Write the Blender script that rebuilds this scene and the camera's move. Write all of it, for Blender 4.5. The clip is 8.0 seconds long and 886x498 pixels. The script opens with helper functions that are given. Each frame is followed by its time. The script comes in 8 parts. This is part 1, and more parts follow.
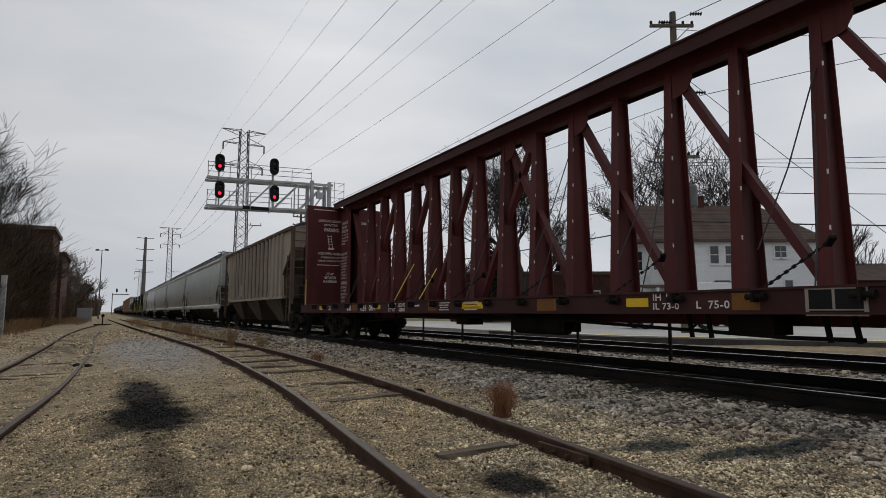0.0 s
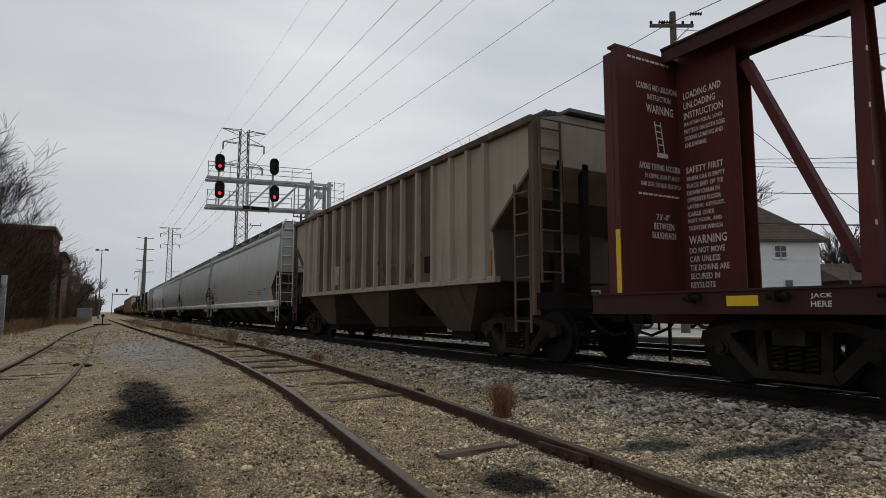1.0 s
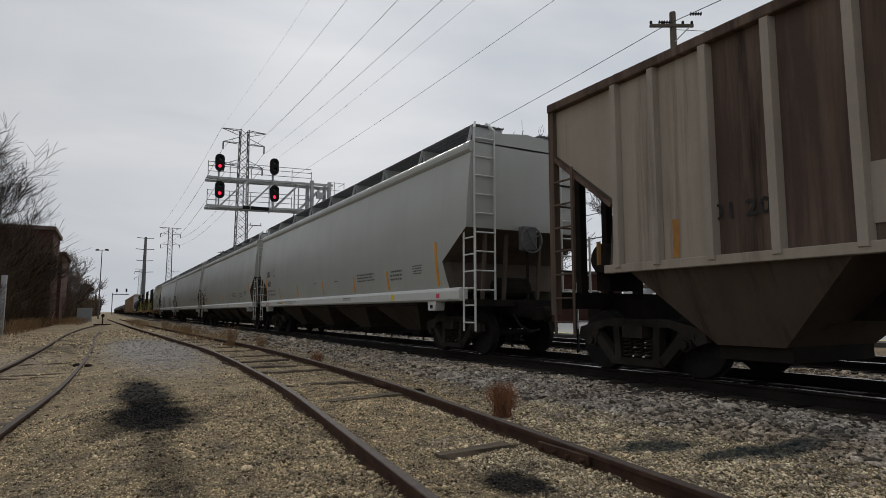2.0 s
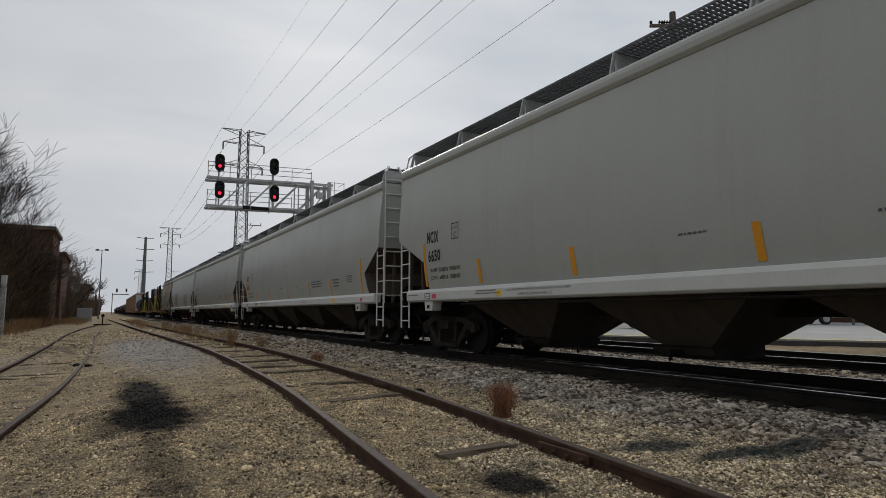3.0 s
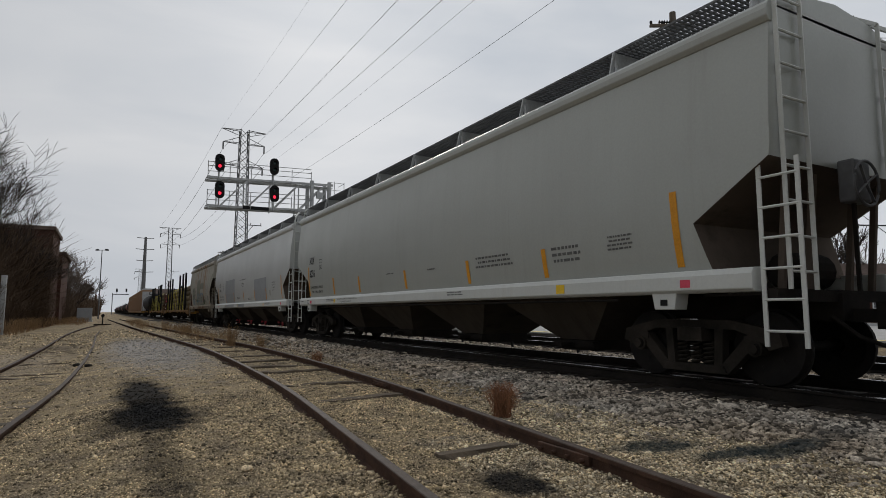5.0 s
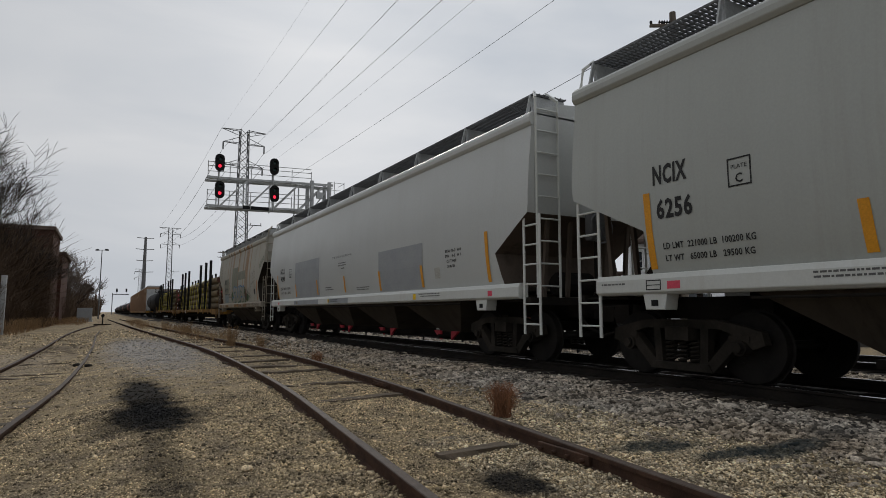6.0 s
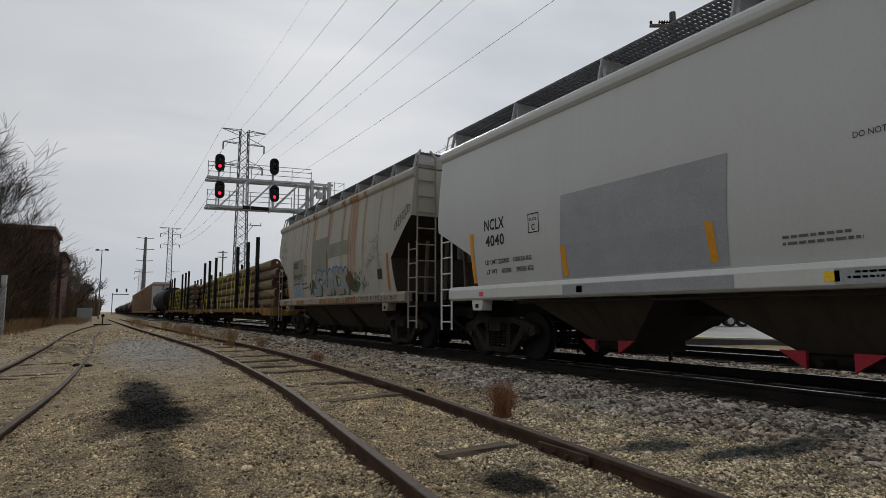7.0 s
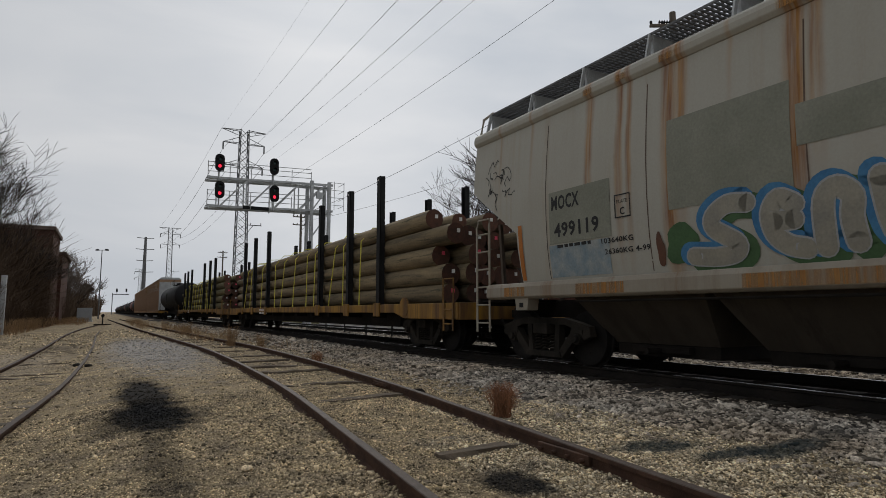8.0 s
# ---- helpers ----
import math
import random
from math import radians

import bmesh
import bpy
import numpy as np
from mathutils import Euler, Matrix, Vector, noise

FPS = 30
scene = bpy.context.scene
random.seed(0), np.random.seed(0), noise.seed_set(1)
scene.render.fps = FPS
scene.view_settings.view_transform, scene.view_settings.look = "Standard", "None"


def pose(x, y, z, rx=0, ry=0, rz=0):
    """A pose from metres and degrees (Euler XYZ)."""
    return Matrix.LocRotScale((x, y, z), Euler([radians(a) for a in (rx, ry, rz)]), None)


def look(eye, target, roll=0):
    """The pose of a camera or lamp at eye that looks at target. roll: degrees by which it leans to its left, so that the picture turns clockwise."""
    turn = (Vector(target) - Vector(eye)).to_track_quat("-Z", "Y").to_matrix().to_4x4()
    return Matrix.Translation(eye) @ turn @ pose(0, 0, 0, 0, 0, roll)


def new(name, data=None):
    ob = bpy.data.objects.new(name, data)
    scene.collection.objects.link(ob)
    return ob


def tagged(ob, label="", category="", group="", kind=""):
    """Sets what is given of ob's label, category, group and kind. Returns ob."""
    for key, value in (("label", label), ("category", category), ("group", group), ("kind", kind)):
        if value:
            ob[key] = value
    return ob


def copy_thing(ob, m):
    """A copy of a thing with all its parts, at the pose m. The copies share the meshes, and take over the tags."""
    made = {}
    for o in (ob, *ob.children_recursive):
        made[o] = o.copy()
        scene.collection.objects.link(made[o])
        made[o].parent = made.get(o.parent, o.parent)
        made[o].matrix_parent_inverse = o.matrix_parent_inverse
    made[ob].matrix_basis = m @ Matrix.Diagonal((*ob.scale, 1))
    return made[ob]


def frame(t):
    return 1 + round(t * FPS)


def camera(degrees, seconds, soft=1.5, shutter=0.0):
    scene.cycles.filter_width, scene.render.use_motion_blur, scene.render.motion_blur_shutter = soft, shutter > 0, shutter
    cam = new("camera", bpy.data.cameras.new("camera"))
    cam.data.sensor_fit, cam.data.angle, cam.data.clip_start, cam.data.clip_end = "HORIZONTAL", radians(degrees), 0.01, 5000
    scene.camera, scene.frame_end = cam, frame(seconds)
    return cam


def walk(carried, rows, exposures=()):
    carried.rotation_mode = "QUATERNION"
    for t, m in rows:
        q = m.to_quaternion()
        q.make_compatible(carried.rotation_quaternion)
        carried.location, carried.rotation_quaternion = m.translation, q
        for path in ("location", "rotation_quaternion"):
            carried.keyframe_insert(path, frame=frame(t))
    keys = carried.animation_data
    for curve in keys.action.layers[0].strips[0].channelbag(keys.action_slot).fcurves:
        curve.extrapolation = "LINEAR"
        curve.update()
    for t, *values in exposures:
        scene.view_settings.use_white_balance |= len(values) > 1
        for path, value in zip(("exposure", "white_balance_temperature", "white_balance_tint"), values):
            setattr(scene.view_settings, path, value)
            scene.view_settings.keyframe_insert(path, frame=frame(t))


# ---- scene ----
# ---- camera and path ----
cam = camera(72.975, 8.0, soft=0.8)
EYE = Vector((0.0, 0.0, 1.15))
YAW, TILT = radians(29.213), radians(6.005)
AIM = EYE + Vector((math.sin(YAW) * math.cos(TILT), math.cos(YAW) * math.cos(TILT), math.sin(TILT)))
walk(cam, [(0.0, look(EYE, AIM)), (8.0, look(EYE, AIM))])

# ---- world, sun, exposure ----
SUN_DIR = Vector((0.26, 0.84, 0.50)).normalized()
world = bpy.data.worlds.new("overcast_sky")
scene.world = world
world.use_nodes = True
wt = world.node_tree
wt.nodes.clear()
w_out = wt.nodes.new("ShaderNodeOutputWorld")
w_bg = wt.nodes.new("ShaderNodeBackground")
w_sky = wt.nodes.new("ShaderNodeTexSky")
w_sky.sky_type = "NISHITA"
w_sky.sun_disc = False
w_sky.sun_elevation = math.asin(SUN_DIR.z)
w_sky.sun_rotation = math.atan2(SUN_DIR.x, SUN_DIR.y)
w_sky.air_density, w_sky.dust_density = 1.0, 4.0
w_hsv = wt.nodes.new("ShaderNodeHueSaturation")
w_hsv.inputs["Saturation"].default_value = 0.25
w_hsv.inputs["Value"].default_value = 0.05
w_co = wt.nodes.new("ShaderNodeTexCoord")
w_map = wt.nodes.new("ShaderNodeMapping")
w_map.inputs["Scale"].default_value = (1.0, 1.0, 3.2)
w_n = wt.nodes.new("ShaderNodeTexNoise")
w_n.inputs["Scale"].default_value = 2.2
w_n.inputs["Detail"].default_value = 5.0
w_n.inputs["Roughness"].default_value = 0.5
w_n.inputs["Distortion"].default_value = 0.4
w_ramp = wt.nodes.new("ShaderNodeValToRGB")
w_ramp.color_ramp.elements[0].position = 0.3
w_ramp.color_ramp.elements[0].color = (0.475, 0.51, 0.56, 1)
w_ramp.color_ramp.elements[1].position = 0.72
w_ramp.color_ramp.elements[1].color = (0.66, 0.67, 0.69, 1)
w_mix = wt.nodes.new("ShaderNodeMix")
w_mix.data_type = "RGBA"
w_mix.inputs["Factor"].default_value = 0.96
wt.links.new(w_sky.outputs["Color"], w_hsv.inputs["Color"])
wt.links.new(w_co.outputs["Generated"], w_map.inputs["Vector"])
wt.links.new(w_map.outputs["Vector"], w_n.inputs["Vector"])
wt.links.new(w_n.outputs["Fac"], w_ramp.inputs["Fac"])
wt.links.new(w_hsv.outputs["Color"], w_mix.inputs["A"])
wt.links.new(w_ramp.outputs["Color"], w_mix.inputs["B"])
# the cloud is thinner and brighter towards the street side
w_dot = wt.nodes.new("ShaderNodeVectorMath")
w_dot.operation = "DOT_PRODUCT"
w_dot.inputs[1].default_value = Vector((0.88, 0.30, 0.20)).normalized()
w_grad = wt.nodes.new("ShaderNodeMapRange")
w_grad.inputs["From Min"].default_value, w_grad.inputs["From Max"].default_value = -0.3, 1.0
w_grad.inputs["To Min"].default_value, w_grad.inputs["To Max"].default_value = 0.86, 1.17
w_lum = wt.nodes.new("ShaderNodeMix")
w_lum.data_type, w_lum.blend_type = "RGBA", "MULTIPLY"
w_lum.inputs["Factor"].default_value = 1.0
wt.links.new(w_co.outputs["Generated"], w_dot.inputs[0])
wt.links.new(w_dot.outputs["Value"], w_grad.inputs["Value"])
wt.links.new(w_mix.outputs["Result"], w_lum.inputs["A"])
wt.links.new(w_grad.outputs["Result"], w_lum.inputs["B"])
wt.links.new(w_lum.outputs["Result"], w_bg.inputs["Color"])
w_bg.inputs["Strength"].default_value = 0.97
wt.links.new(w_bg.outputs["Background"], w_out.inputs["Surface"])
sun_data = bpy.data.lights.new("sun", "SUN")
sun_data.energy, sun_data.angle, sun_data.color = 0.9, radians(14), (1.0, 0.96, 0.9)
sun = new("sun", sun_data)
sun.matrix_world = look(SUN_DIR * 100, (0, 0, 0))
scene.view_settings.exposure = 0.0


# ---- materials ----
def nodes_of(name):
    m = bpy.data.materials.new(name)
    m.use_nodes = True
    nt = m.node_tree
    return m, nt, nt.nodes["Principled BSDF"]


def link(nt, a, b):
    nt.links.new(a, b)


def noise_node(nt, vec, scale, detail=4.0, rough=0.6):
    n = nt.nodes.new("ShaderNodeTexNoise")
    n.inputs["Scale"].default_value, n.inputs["Detail"].default_value, n.inputs["Roughness"].default_value = scale, detail, rough
    link(nt, vec, n.inputs["Vector"])
    return n.outputs["Fac"]


def ramp_node(nt, fac, lo, hi):
    r = nt.nodes.new("ShaderNodeMapRange")
    r.inputs["From Min"].default_value, r.inputs["From Max"].default_value = lo, hi
    link(nt, fac, r.inputs["Value"])
    return r.outputs["Result"]


def mix_node(nt, fac, a, b, blend="MIX"):
    m = nt.nodes.new("ShaderNodeMix")
    m.data_type, m.blend_type = "RGBA", blend
    for key, val in (("Factor", fac), ("A", a), ("B", b)):
        if isinstance(val, (int, float)):
            m.inputs[key].default_value = val
        elif isinstance(val, tuple):
            m.inputs[key].default_value = (*val, 1) if len(val) == 3 else val
        else:
            link(nt, val, m.inputs[key])
    return m.outputs["Result"]


def math_node(nt, op, a, b=0.0):
    m = nt.nodes.new("ShaderNodeMath")
    m.operation = op
    for i, val in enumerate((a, b)):
        if isinstance(val, (int, float)):
            m.inputs[i].default_value = val
        else:
            link(nt, val, m.inputs[i])
    return m.outputs[0]


def coord(nt, scale=(1, 1, 1)):
    c = nt.nodes.new("ShaderNodeTexCoord")
    m = nt.nodes.new("ShaderNodeMapping")
    m.inputs["Scale"].default_value = scale
    link(nt, c.outputs["Object"], m.inputs["Vector"])
    return m.outputs["Vector"]


def bump_to(nt, bsdf, height, strength, dist=0.02):
    b = nt.nodes.new("ShaderNodeBump")
    b.inputs["Strength"].default_value, b.inputs["Distance"].default_value = strength, dist
    link(nt, height, b.inputs["Height"])
    link(nt, b.outputs["Normal"], bsdf.inputs["Normal"])


def mat(name, c1, c2, scale=3.0, fine=40.0, rough=0.8, metal=0.0, bump=0.2, stretch=(1, 1, 1), vary=0.0, spec=0.25, fleck=None):
    """Two tones in broad patches, a finer grain over them, a little relief; vary: tone by object and by island."""
    m, nt, b = nodes_of(name)
    vec = coord(nt, stretch)
    big = ramp_node(nt, noise_node(nt, vec, scale), 0.32, 0.68)
    col = mix_node(nt, big, c1, c2)
    grain = noise_node(nt, coord(nt), fine, 3.0)
    g = nt.nodes.new("ShaderNodeMapRange")
    g.inputs["To Min"].default_value, g.inputs["To Max"].default_value = 0.72, 1.25
    link(nt, grain, g.inputs["Value"])
    col = mix_node(nt, 1.0, col, g.outputs["Result"], "MULTIPLY")
    if fleck:
        f = ramp_node(nt, noise_node(nt, vec, fleck[1], 6.0, 0.7), fleck[2], fleck[2] + 0.1)
        col = mix_node(nt, f, col, fleck[0])
    if vary:
        oi = nt.nodes.new("ShaderNodeObjectInfo")
        ge = nt.nodes.new("ShaderNodeNewGeometry")
        r = math_node(nt, "FRACT", math_node(nt, "ADD", oi.outputs["Random"], ge.outputs["Random Per Island"]))
        v = nt.nodes.new("ShaderNodeMapRange")
        v.inputs["To Min"].default_value, v.inputs["To Max"].default_value = 1 - vary, 1 + vary
        link(nt, r, v.inputs["Value"])
        col = mix_node(nt, 1.0, col, v.outputs["Result"], "MULTIPLY")
    link(nt, col, b.inputs["Base Color"])
    b.inputs["Roughness"].default_value, b.inputs["Metallic"].default_value = rough, metal
    b.inputs["Specular IOR Level"].default_value = spec
    if bump:
        bump_to(nt, b, grain, bump)
    return m


def ground_mat(name, base, sandy, vary=0.0, bump=0.6, stains=True):
    """Gravelly dirt with grey and sandy zones, and cinder stains with a ragged outline."""
    m, nt, b = nodes_of(name)
    vec = coord(nt)
    col = mix_node(nt, ramp_node(nt, noise_node(nt, vec, 0.45, 5.0), 0.38, 0.62), base, sandy)
    col = mix_node(nt, ramp_node(nt, noise_node(nt, vec, 2.6, 6.0), 0.42, 0.75), col, (0.17, 0.14, 0.11))
    grain = noise_node(nt, vec, 55.0, 6.0, 0.8)
    g = nt.nodes.new("ShaderNodeMapRange")
    g.inputs["From Min"].default_value, g.inputs["From Max"].default_value = 0.3, 0.7
    g.inputs["To Min"].default_value, g.inputs["To Max"].default_value = 0.20, 1.75
    link(nt, grain, g.inputs["Value"])
    col = mix_node(nt, 1.0, col, g.outputs["Result"], "MULTIPLY")
    if vary:
        ge = nt.nodes.new("ShaderNodeNewGeometry")
        v = nt.nodes.new("ShaderNodeMapRange")
        v.inputs["To Min"].default_value, v.inputs["To Max"].default_value = 1 - vary, 1 + vary
        link(nt, ge.outputs["Random Per Island"], v.inputs["Value"])
        col = mix_node(nt, 1.0, col, v.outputs["Result"], "MULTIPLY")
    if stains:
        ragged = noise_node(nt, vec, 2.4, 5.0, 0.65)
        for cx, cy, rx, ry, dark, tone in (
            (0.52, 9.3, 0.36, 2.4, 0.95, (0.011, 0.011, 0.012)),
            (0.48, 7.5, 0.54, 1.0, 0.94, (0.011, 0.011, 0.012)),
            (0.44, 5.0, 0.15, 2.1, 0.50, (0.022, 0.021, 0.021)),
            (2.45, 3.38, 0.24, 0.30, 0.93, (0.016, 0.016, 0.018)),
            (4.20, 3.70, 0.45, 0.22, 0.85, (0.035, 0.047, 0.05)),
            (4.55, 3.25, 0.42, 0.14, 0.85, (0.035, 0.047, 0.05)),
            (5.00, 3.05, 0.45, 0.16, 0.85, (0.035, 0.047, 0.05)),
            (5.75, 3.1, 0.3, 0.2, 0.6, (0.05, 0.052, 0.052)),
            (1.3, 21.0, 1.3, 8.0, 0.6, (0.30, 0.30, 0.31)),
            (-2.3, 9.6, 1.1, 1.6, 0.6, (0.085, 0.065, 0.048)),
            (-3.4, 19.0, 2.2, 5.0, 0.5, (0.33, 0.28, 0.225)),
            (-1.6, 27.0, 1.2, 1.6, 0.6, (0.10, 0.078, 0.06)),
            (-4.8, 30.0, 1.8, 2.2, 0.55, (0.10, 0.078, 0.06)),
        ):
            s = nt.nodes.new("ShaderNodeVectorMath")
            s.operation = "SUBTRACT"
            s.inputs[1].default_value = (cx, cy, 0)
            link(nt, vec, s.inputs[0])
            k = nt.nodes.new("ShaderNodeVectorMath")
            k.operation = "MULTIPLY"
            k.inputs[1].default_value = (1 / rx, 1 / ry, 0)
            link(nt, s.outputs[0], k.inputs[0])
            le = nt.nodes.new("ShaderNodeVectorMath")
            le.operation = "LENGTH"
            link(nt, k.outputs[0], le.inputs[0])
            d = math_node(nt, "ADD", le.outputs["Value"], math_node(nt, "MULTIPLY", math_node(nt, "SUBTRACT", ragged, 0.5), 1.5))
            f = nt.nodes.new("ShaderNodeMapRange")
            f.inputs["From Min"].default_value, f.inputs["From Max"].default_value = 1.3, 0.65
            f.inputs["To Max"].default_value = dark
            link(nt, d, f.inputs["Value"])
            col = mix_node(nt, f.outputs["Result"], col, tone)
    link(nt, col, b.inputs["Base Color"])
    b.inputs["Roughness"].default_value = 0.95
    b.inputs["Specular IOR Level"].default_value = 0.06
    bump_to(nt, b, grain, bump, 0.03)
    return m


def car_paint(name, c1, dirt, rust, amount, rough=0.5, streaks=0.5, spec=0.3):
    """Painted steel with vertical run-down dirt, patchy fading and rust."""
    m, nt, b = nodes_of(name)
    run = noise_node(nt, coord(nt, (1.0, 2.6, 0.16)), 1.6, 6.0, 0.65)
    patch = noise_node(nt, coord(nt), 0.8, 5.0, 0.6)
    fine = noise_node(nt, coord(nt), 30.0, 4.0, 0.7)
    col = mix_node(nt, math_node(nt, "MULTIPLY", ramp_node(nt, patch, 0.3, 0.75), 0.5 * amount + 0.12), c1, dirt)
    col = mix_node(nt, math_node(nt, "MULTIPLY", ramp_node(nt, run, 0.45 if streaks < 0.65 else 0.40, 0.75 if streaks < 0.65 else 0.60), streaks), col, dirt)
    col = mix_node(nt, math_node(nt, "MULTIPLY", ramp_node(nt, noise_node(nt, coord(nt, (1.0, 2.2, 0.10)), 1.1, 7.0, 0.7), 0.56, 0.70), amount), col, rust)
    g = nt.nodes.new("ShaderNodeMapRange")
    g.inputs["To Min"].default_value, g.inputs["To Max"].default_value = 0.88, 1.1
    link(nt, fine, g.inputs["Value"])
    col = mix_node(nt, 1.0, col, g.outputs["Result"], "MULTIPLY")
    link(nt, col, b.inputs["Base Color"])
    rr = nt.nodes.new("ShaderNodeMapRange")
    rr.inputs["To Min"].default_value, rr.inputs["To Max"].default_value = rough - 0.1, rough + 0.2
    link(nt, patch, rr.inputs["Value"])
    link(nt, rr.outputs["Result"], b.inputs["Roughness"])
    b.inputs["Specular IOR Level"].default_value = spec
    bump_to(nt, b, patch, 0.15, 0.05)
    return m


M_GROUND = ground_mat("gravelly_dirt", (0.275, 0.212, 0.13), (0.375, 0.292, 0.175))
M_GRAVEL = ground_mat("loose_gravel", (0.48, 0.385, 0.245), (0.62, 0.49, 0.31), vary=0.85, bump=0.2)
M_CHIPS = ground_mat("pale_limestone_chips", (0.64, 0.55, 0.395), (0.74, 0.62, 0.43), vary=0.85, bump=0.2)
M_BALLAST = ground_mat("grey_ballast", (0.41, 0.368, 0.312), (0.38, 0.31, 0.23), vary=0.85, bump=0.2)
M_RUSTRAIL = mat("rusty_rail", (0.045, 0.027, 0.020), (0.085, 0.048, 0.033), 6, 60, 0.85, 0.0, 0.3, spec=0.1)
M_RAILHEAD = mat("polished_rail_head", (0.42, 0.41, 0.40), (0.52, 0.51, 0.50), 6, 60, 0.22, 1.0, 0.02)
M_DULLHEAD = mat("worn_rail_head", (0.085, 0.062, 0.05), (0.05, 0.036, 0.029), 8, 60, 0.72, 0.0, 0.2, spec=0.2)
M_TIE = mat("creosoted_timber", (0.022, 0.018, 0.015), (0.045, 0.036, 0.029), 3, 40, 0.95, 0, 0.6, (8, 1, 8), vary=0.3, spec=0.08)
M_OLDTIE = mat("weathered_timber", (0.16, 0.125, 0.09), (0.10, 0.08, 0.06), 3, 40, 0.95, 0, 0.7, (1, 10, 8), vary=0.3)
M_CONCRETE = mat("concrete_paving", (0.40, 0.39, 0.37), (0.48, 0.47, 0.45), 0.4, 12, 0.9, 0, 0.1)
M_KERBFACE = mat("dirty_kerb_face", (0.10, 0.095, 0.09), (0.06, 0.055, 0.05), 1.5, 20, 0.95, spec=0.08)
M_ASPHALT = mat("light_asphalt", (0.22, 0.22, 0.215), (0.28, 0.275, 0.27), 0.3, 20, 0.9)
M_GRASS = mat("winter_grass", (0.12, 0.12, 0.05), (0.19, 0.17, 0.08), 0.8, 30, 0.95, 0, 0.5)
M_YELLOW = mat("yellow_edge_paint", (0.72, 0.56, 0.10), (0.62, 0.48, 0.10), 4, 40, 0.7)
M_WHITEP = mat("white_paint", (0.74, 0.74, 0.72), (0.66, 0.66, 0.64), 4, 40, 0.7)
M_STRAW = mat("dry_weed", (0.30, 0.20, 0.10), (0.22, 0.13, 0.07), 6, 60, 0.95, vary=0.35)
M_WEED = mat("dry_reddish_weed", (0.32, 0.16, 0.085), (0.20, 0.09, 0.05), 6, 60, 0.95, vary=0.35)
M_BARK = mat("dark_bark", (0.035, 0.028, 0.024), (0.06, 0.05, 0.042), 4, 30, 0.95, 0, 0.6, spec=0.08)
M_TWIG = mat("thin_twigs", (0.04, 0.032, 0.027), (0.06, 0.048, 0.04), 3, 30, 0.95, spec=0.08)
# twigs of the far trees, with distance haze mixed into their colour
M_FARTWIG = mat("haze_paled_twigs", (0.12, 0.098, 0.085), (0.16, 0.13, 0.11), 3, 30, 0.95, spec=0.08)
M_BRUSH = mat("brown_brush", (0.075, 0.052, 0.038), (0.11, 0.078, 0.053), 1, 10, 0.95, vary=0.3, spec=0.08)
M_CEDAR = mat("evergreen_foliage", (0.018, 0.028, 0.016), (0.03, 0.04, 0.022), 2, 20, 0.95, vary=0.3, spec=0.08)
M_GALV = mat("galvanised_steel", (0.45, 0.46, 0.46), (0.34, 0.35, 0.35), 2, 30, 0.55, 0.5, 0.05)
M_LATTICE = mat("dull_lattice_steel", (0.17, 0.175, 0.18), (0.12, 0.12, 0.125), 1, 10, 0.7, 0.3, 0)
M_BLACK = mat("black_paint", (0.012, 0.012, 0.013), (0.02, 0.02, 0.02), 3, 40, 0.6, 0, 0.1, spec=0.08)
M_WIRE = mat("dark_wire", (0.04, 0.04, 0.045), (0.06, 0.06, 0.06), 3, 40, 0.7, 0, 0)
M_POLE = mat("grey_timber_pole", (0.105, 0.09, 0.075), (0.15, 0.128, 0.105), 2, 30, 0.95, 0, 0.4, (8, 8, 0.6))
M_UNDER = mat("grimy_underframe", (0.012, 0.011, 0.010), (0.024, 0.020, 0.017), 2, 30, 0.85, 0.0, 0.2, spec=0.08)
M_TRUCK = mat("dusty_truck_casting", (0.013, 0.012, 0.010), (0.040, 0.034, 0.028), 2, 30, 0.85, 0.0, 0.2, spec=0.08)
M_WHEEL = mat("wheel_steel", (0.009, 0.008, 0.008), (0.018, 0.016, 0.014), 3, 30, 0.75, 0.0, 0.1, spec=0.15)
M_TREAD = mat("polished_tread", (0.45, 0.44, 0.43), (0.5, 0.5, 0.5), 3, 30, 0.25, 1.0, 0)
M_ORANGE = mat("orange_reflective_tape", (0.66, 0.29, 0.02), (0.58, 0.25, 0.02), 4, 40, 0.45)
M_YTAPE = mat("yellow_reflective_tape", (0.80, 0.52, 0.03), (0.72, 0.46, 0.03), 4, 40, 0.45)
M_SMALLTYPE = mat("worn_dark_stencil", (0.085, 0.085, 0.085), (0.14, 0.14, 0.135), 8, 40, 0.6, 0, 0)
M_STENCIL = mat("black_stencil", (0.015, 0.015, 0.016), (0.03, 0.03, 0.03), 8, 40, 0.6, 0, 0)
M_WSTENCIL = mat("worn_white_stencil", (0.80, 0.76, 0.74), (0.60, 0.52, 0.50), 9, 60, 0.7, 0, 0)
M_PINK = mat("pink_tag", (0.70, 0.08, 0.13), (0.62, 0.08, 0.12), 4, 40, 0.6, 0, 0)
M_GREYHOP = car_paint("light_grey_car_paint", (0.345, 0.36, 0.335), (0.275, 0.280, 0.255), (0.225, 0.215, 0.18), 0.25, 0.33, 0.28, 0.7)
M_GREYSILL = car_paint("pale_grey_sill_paint", (0.56, 0.575, 0.55), (0.43, 0.425, 0.39), (0.36, 0.31, 0.26), 0.25, 0.4, 0.2)
M_WHITEHOP = car_paint("pale_grey_new_paint", (0.45, 0.465, 0.455), (0.37, 0.38, 0.36), (0.33, 0.32, 0.29), 0.18, 0.33, 0.2, 0.7)
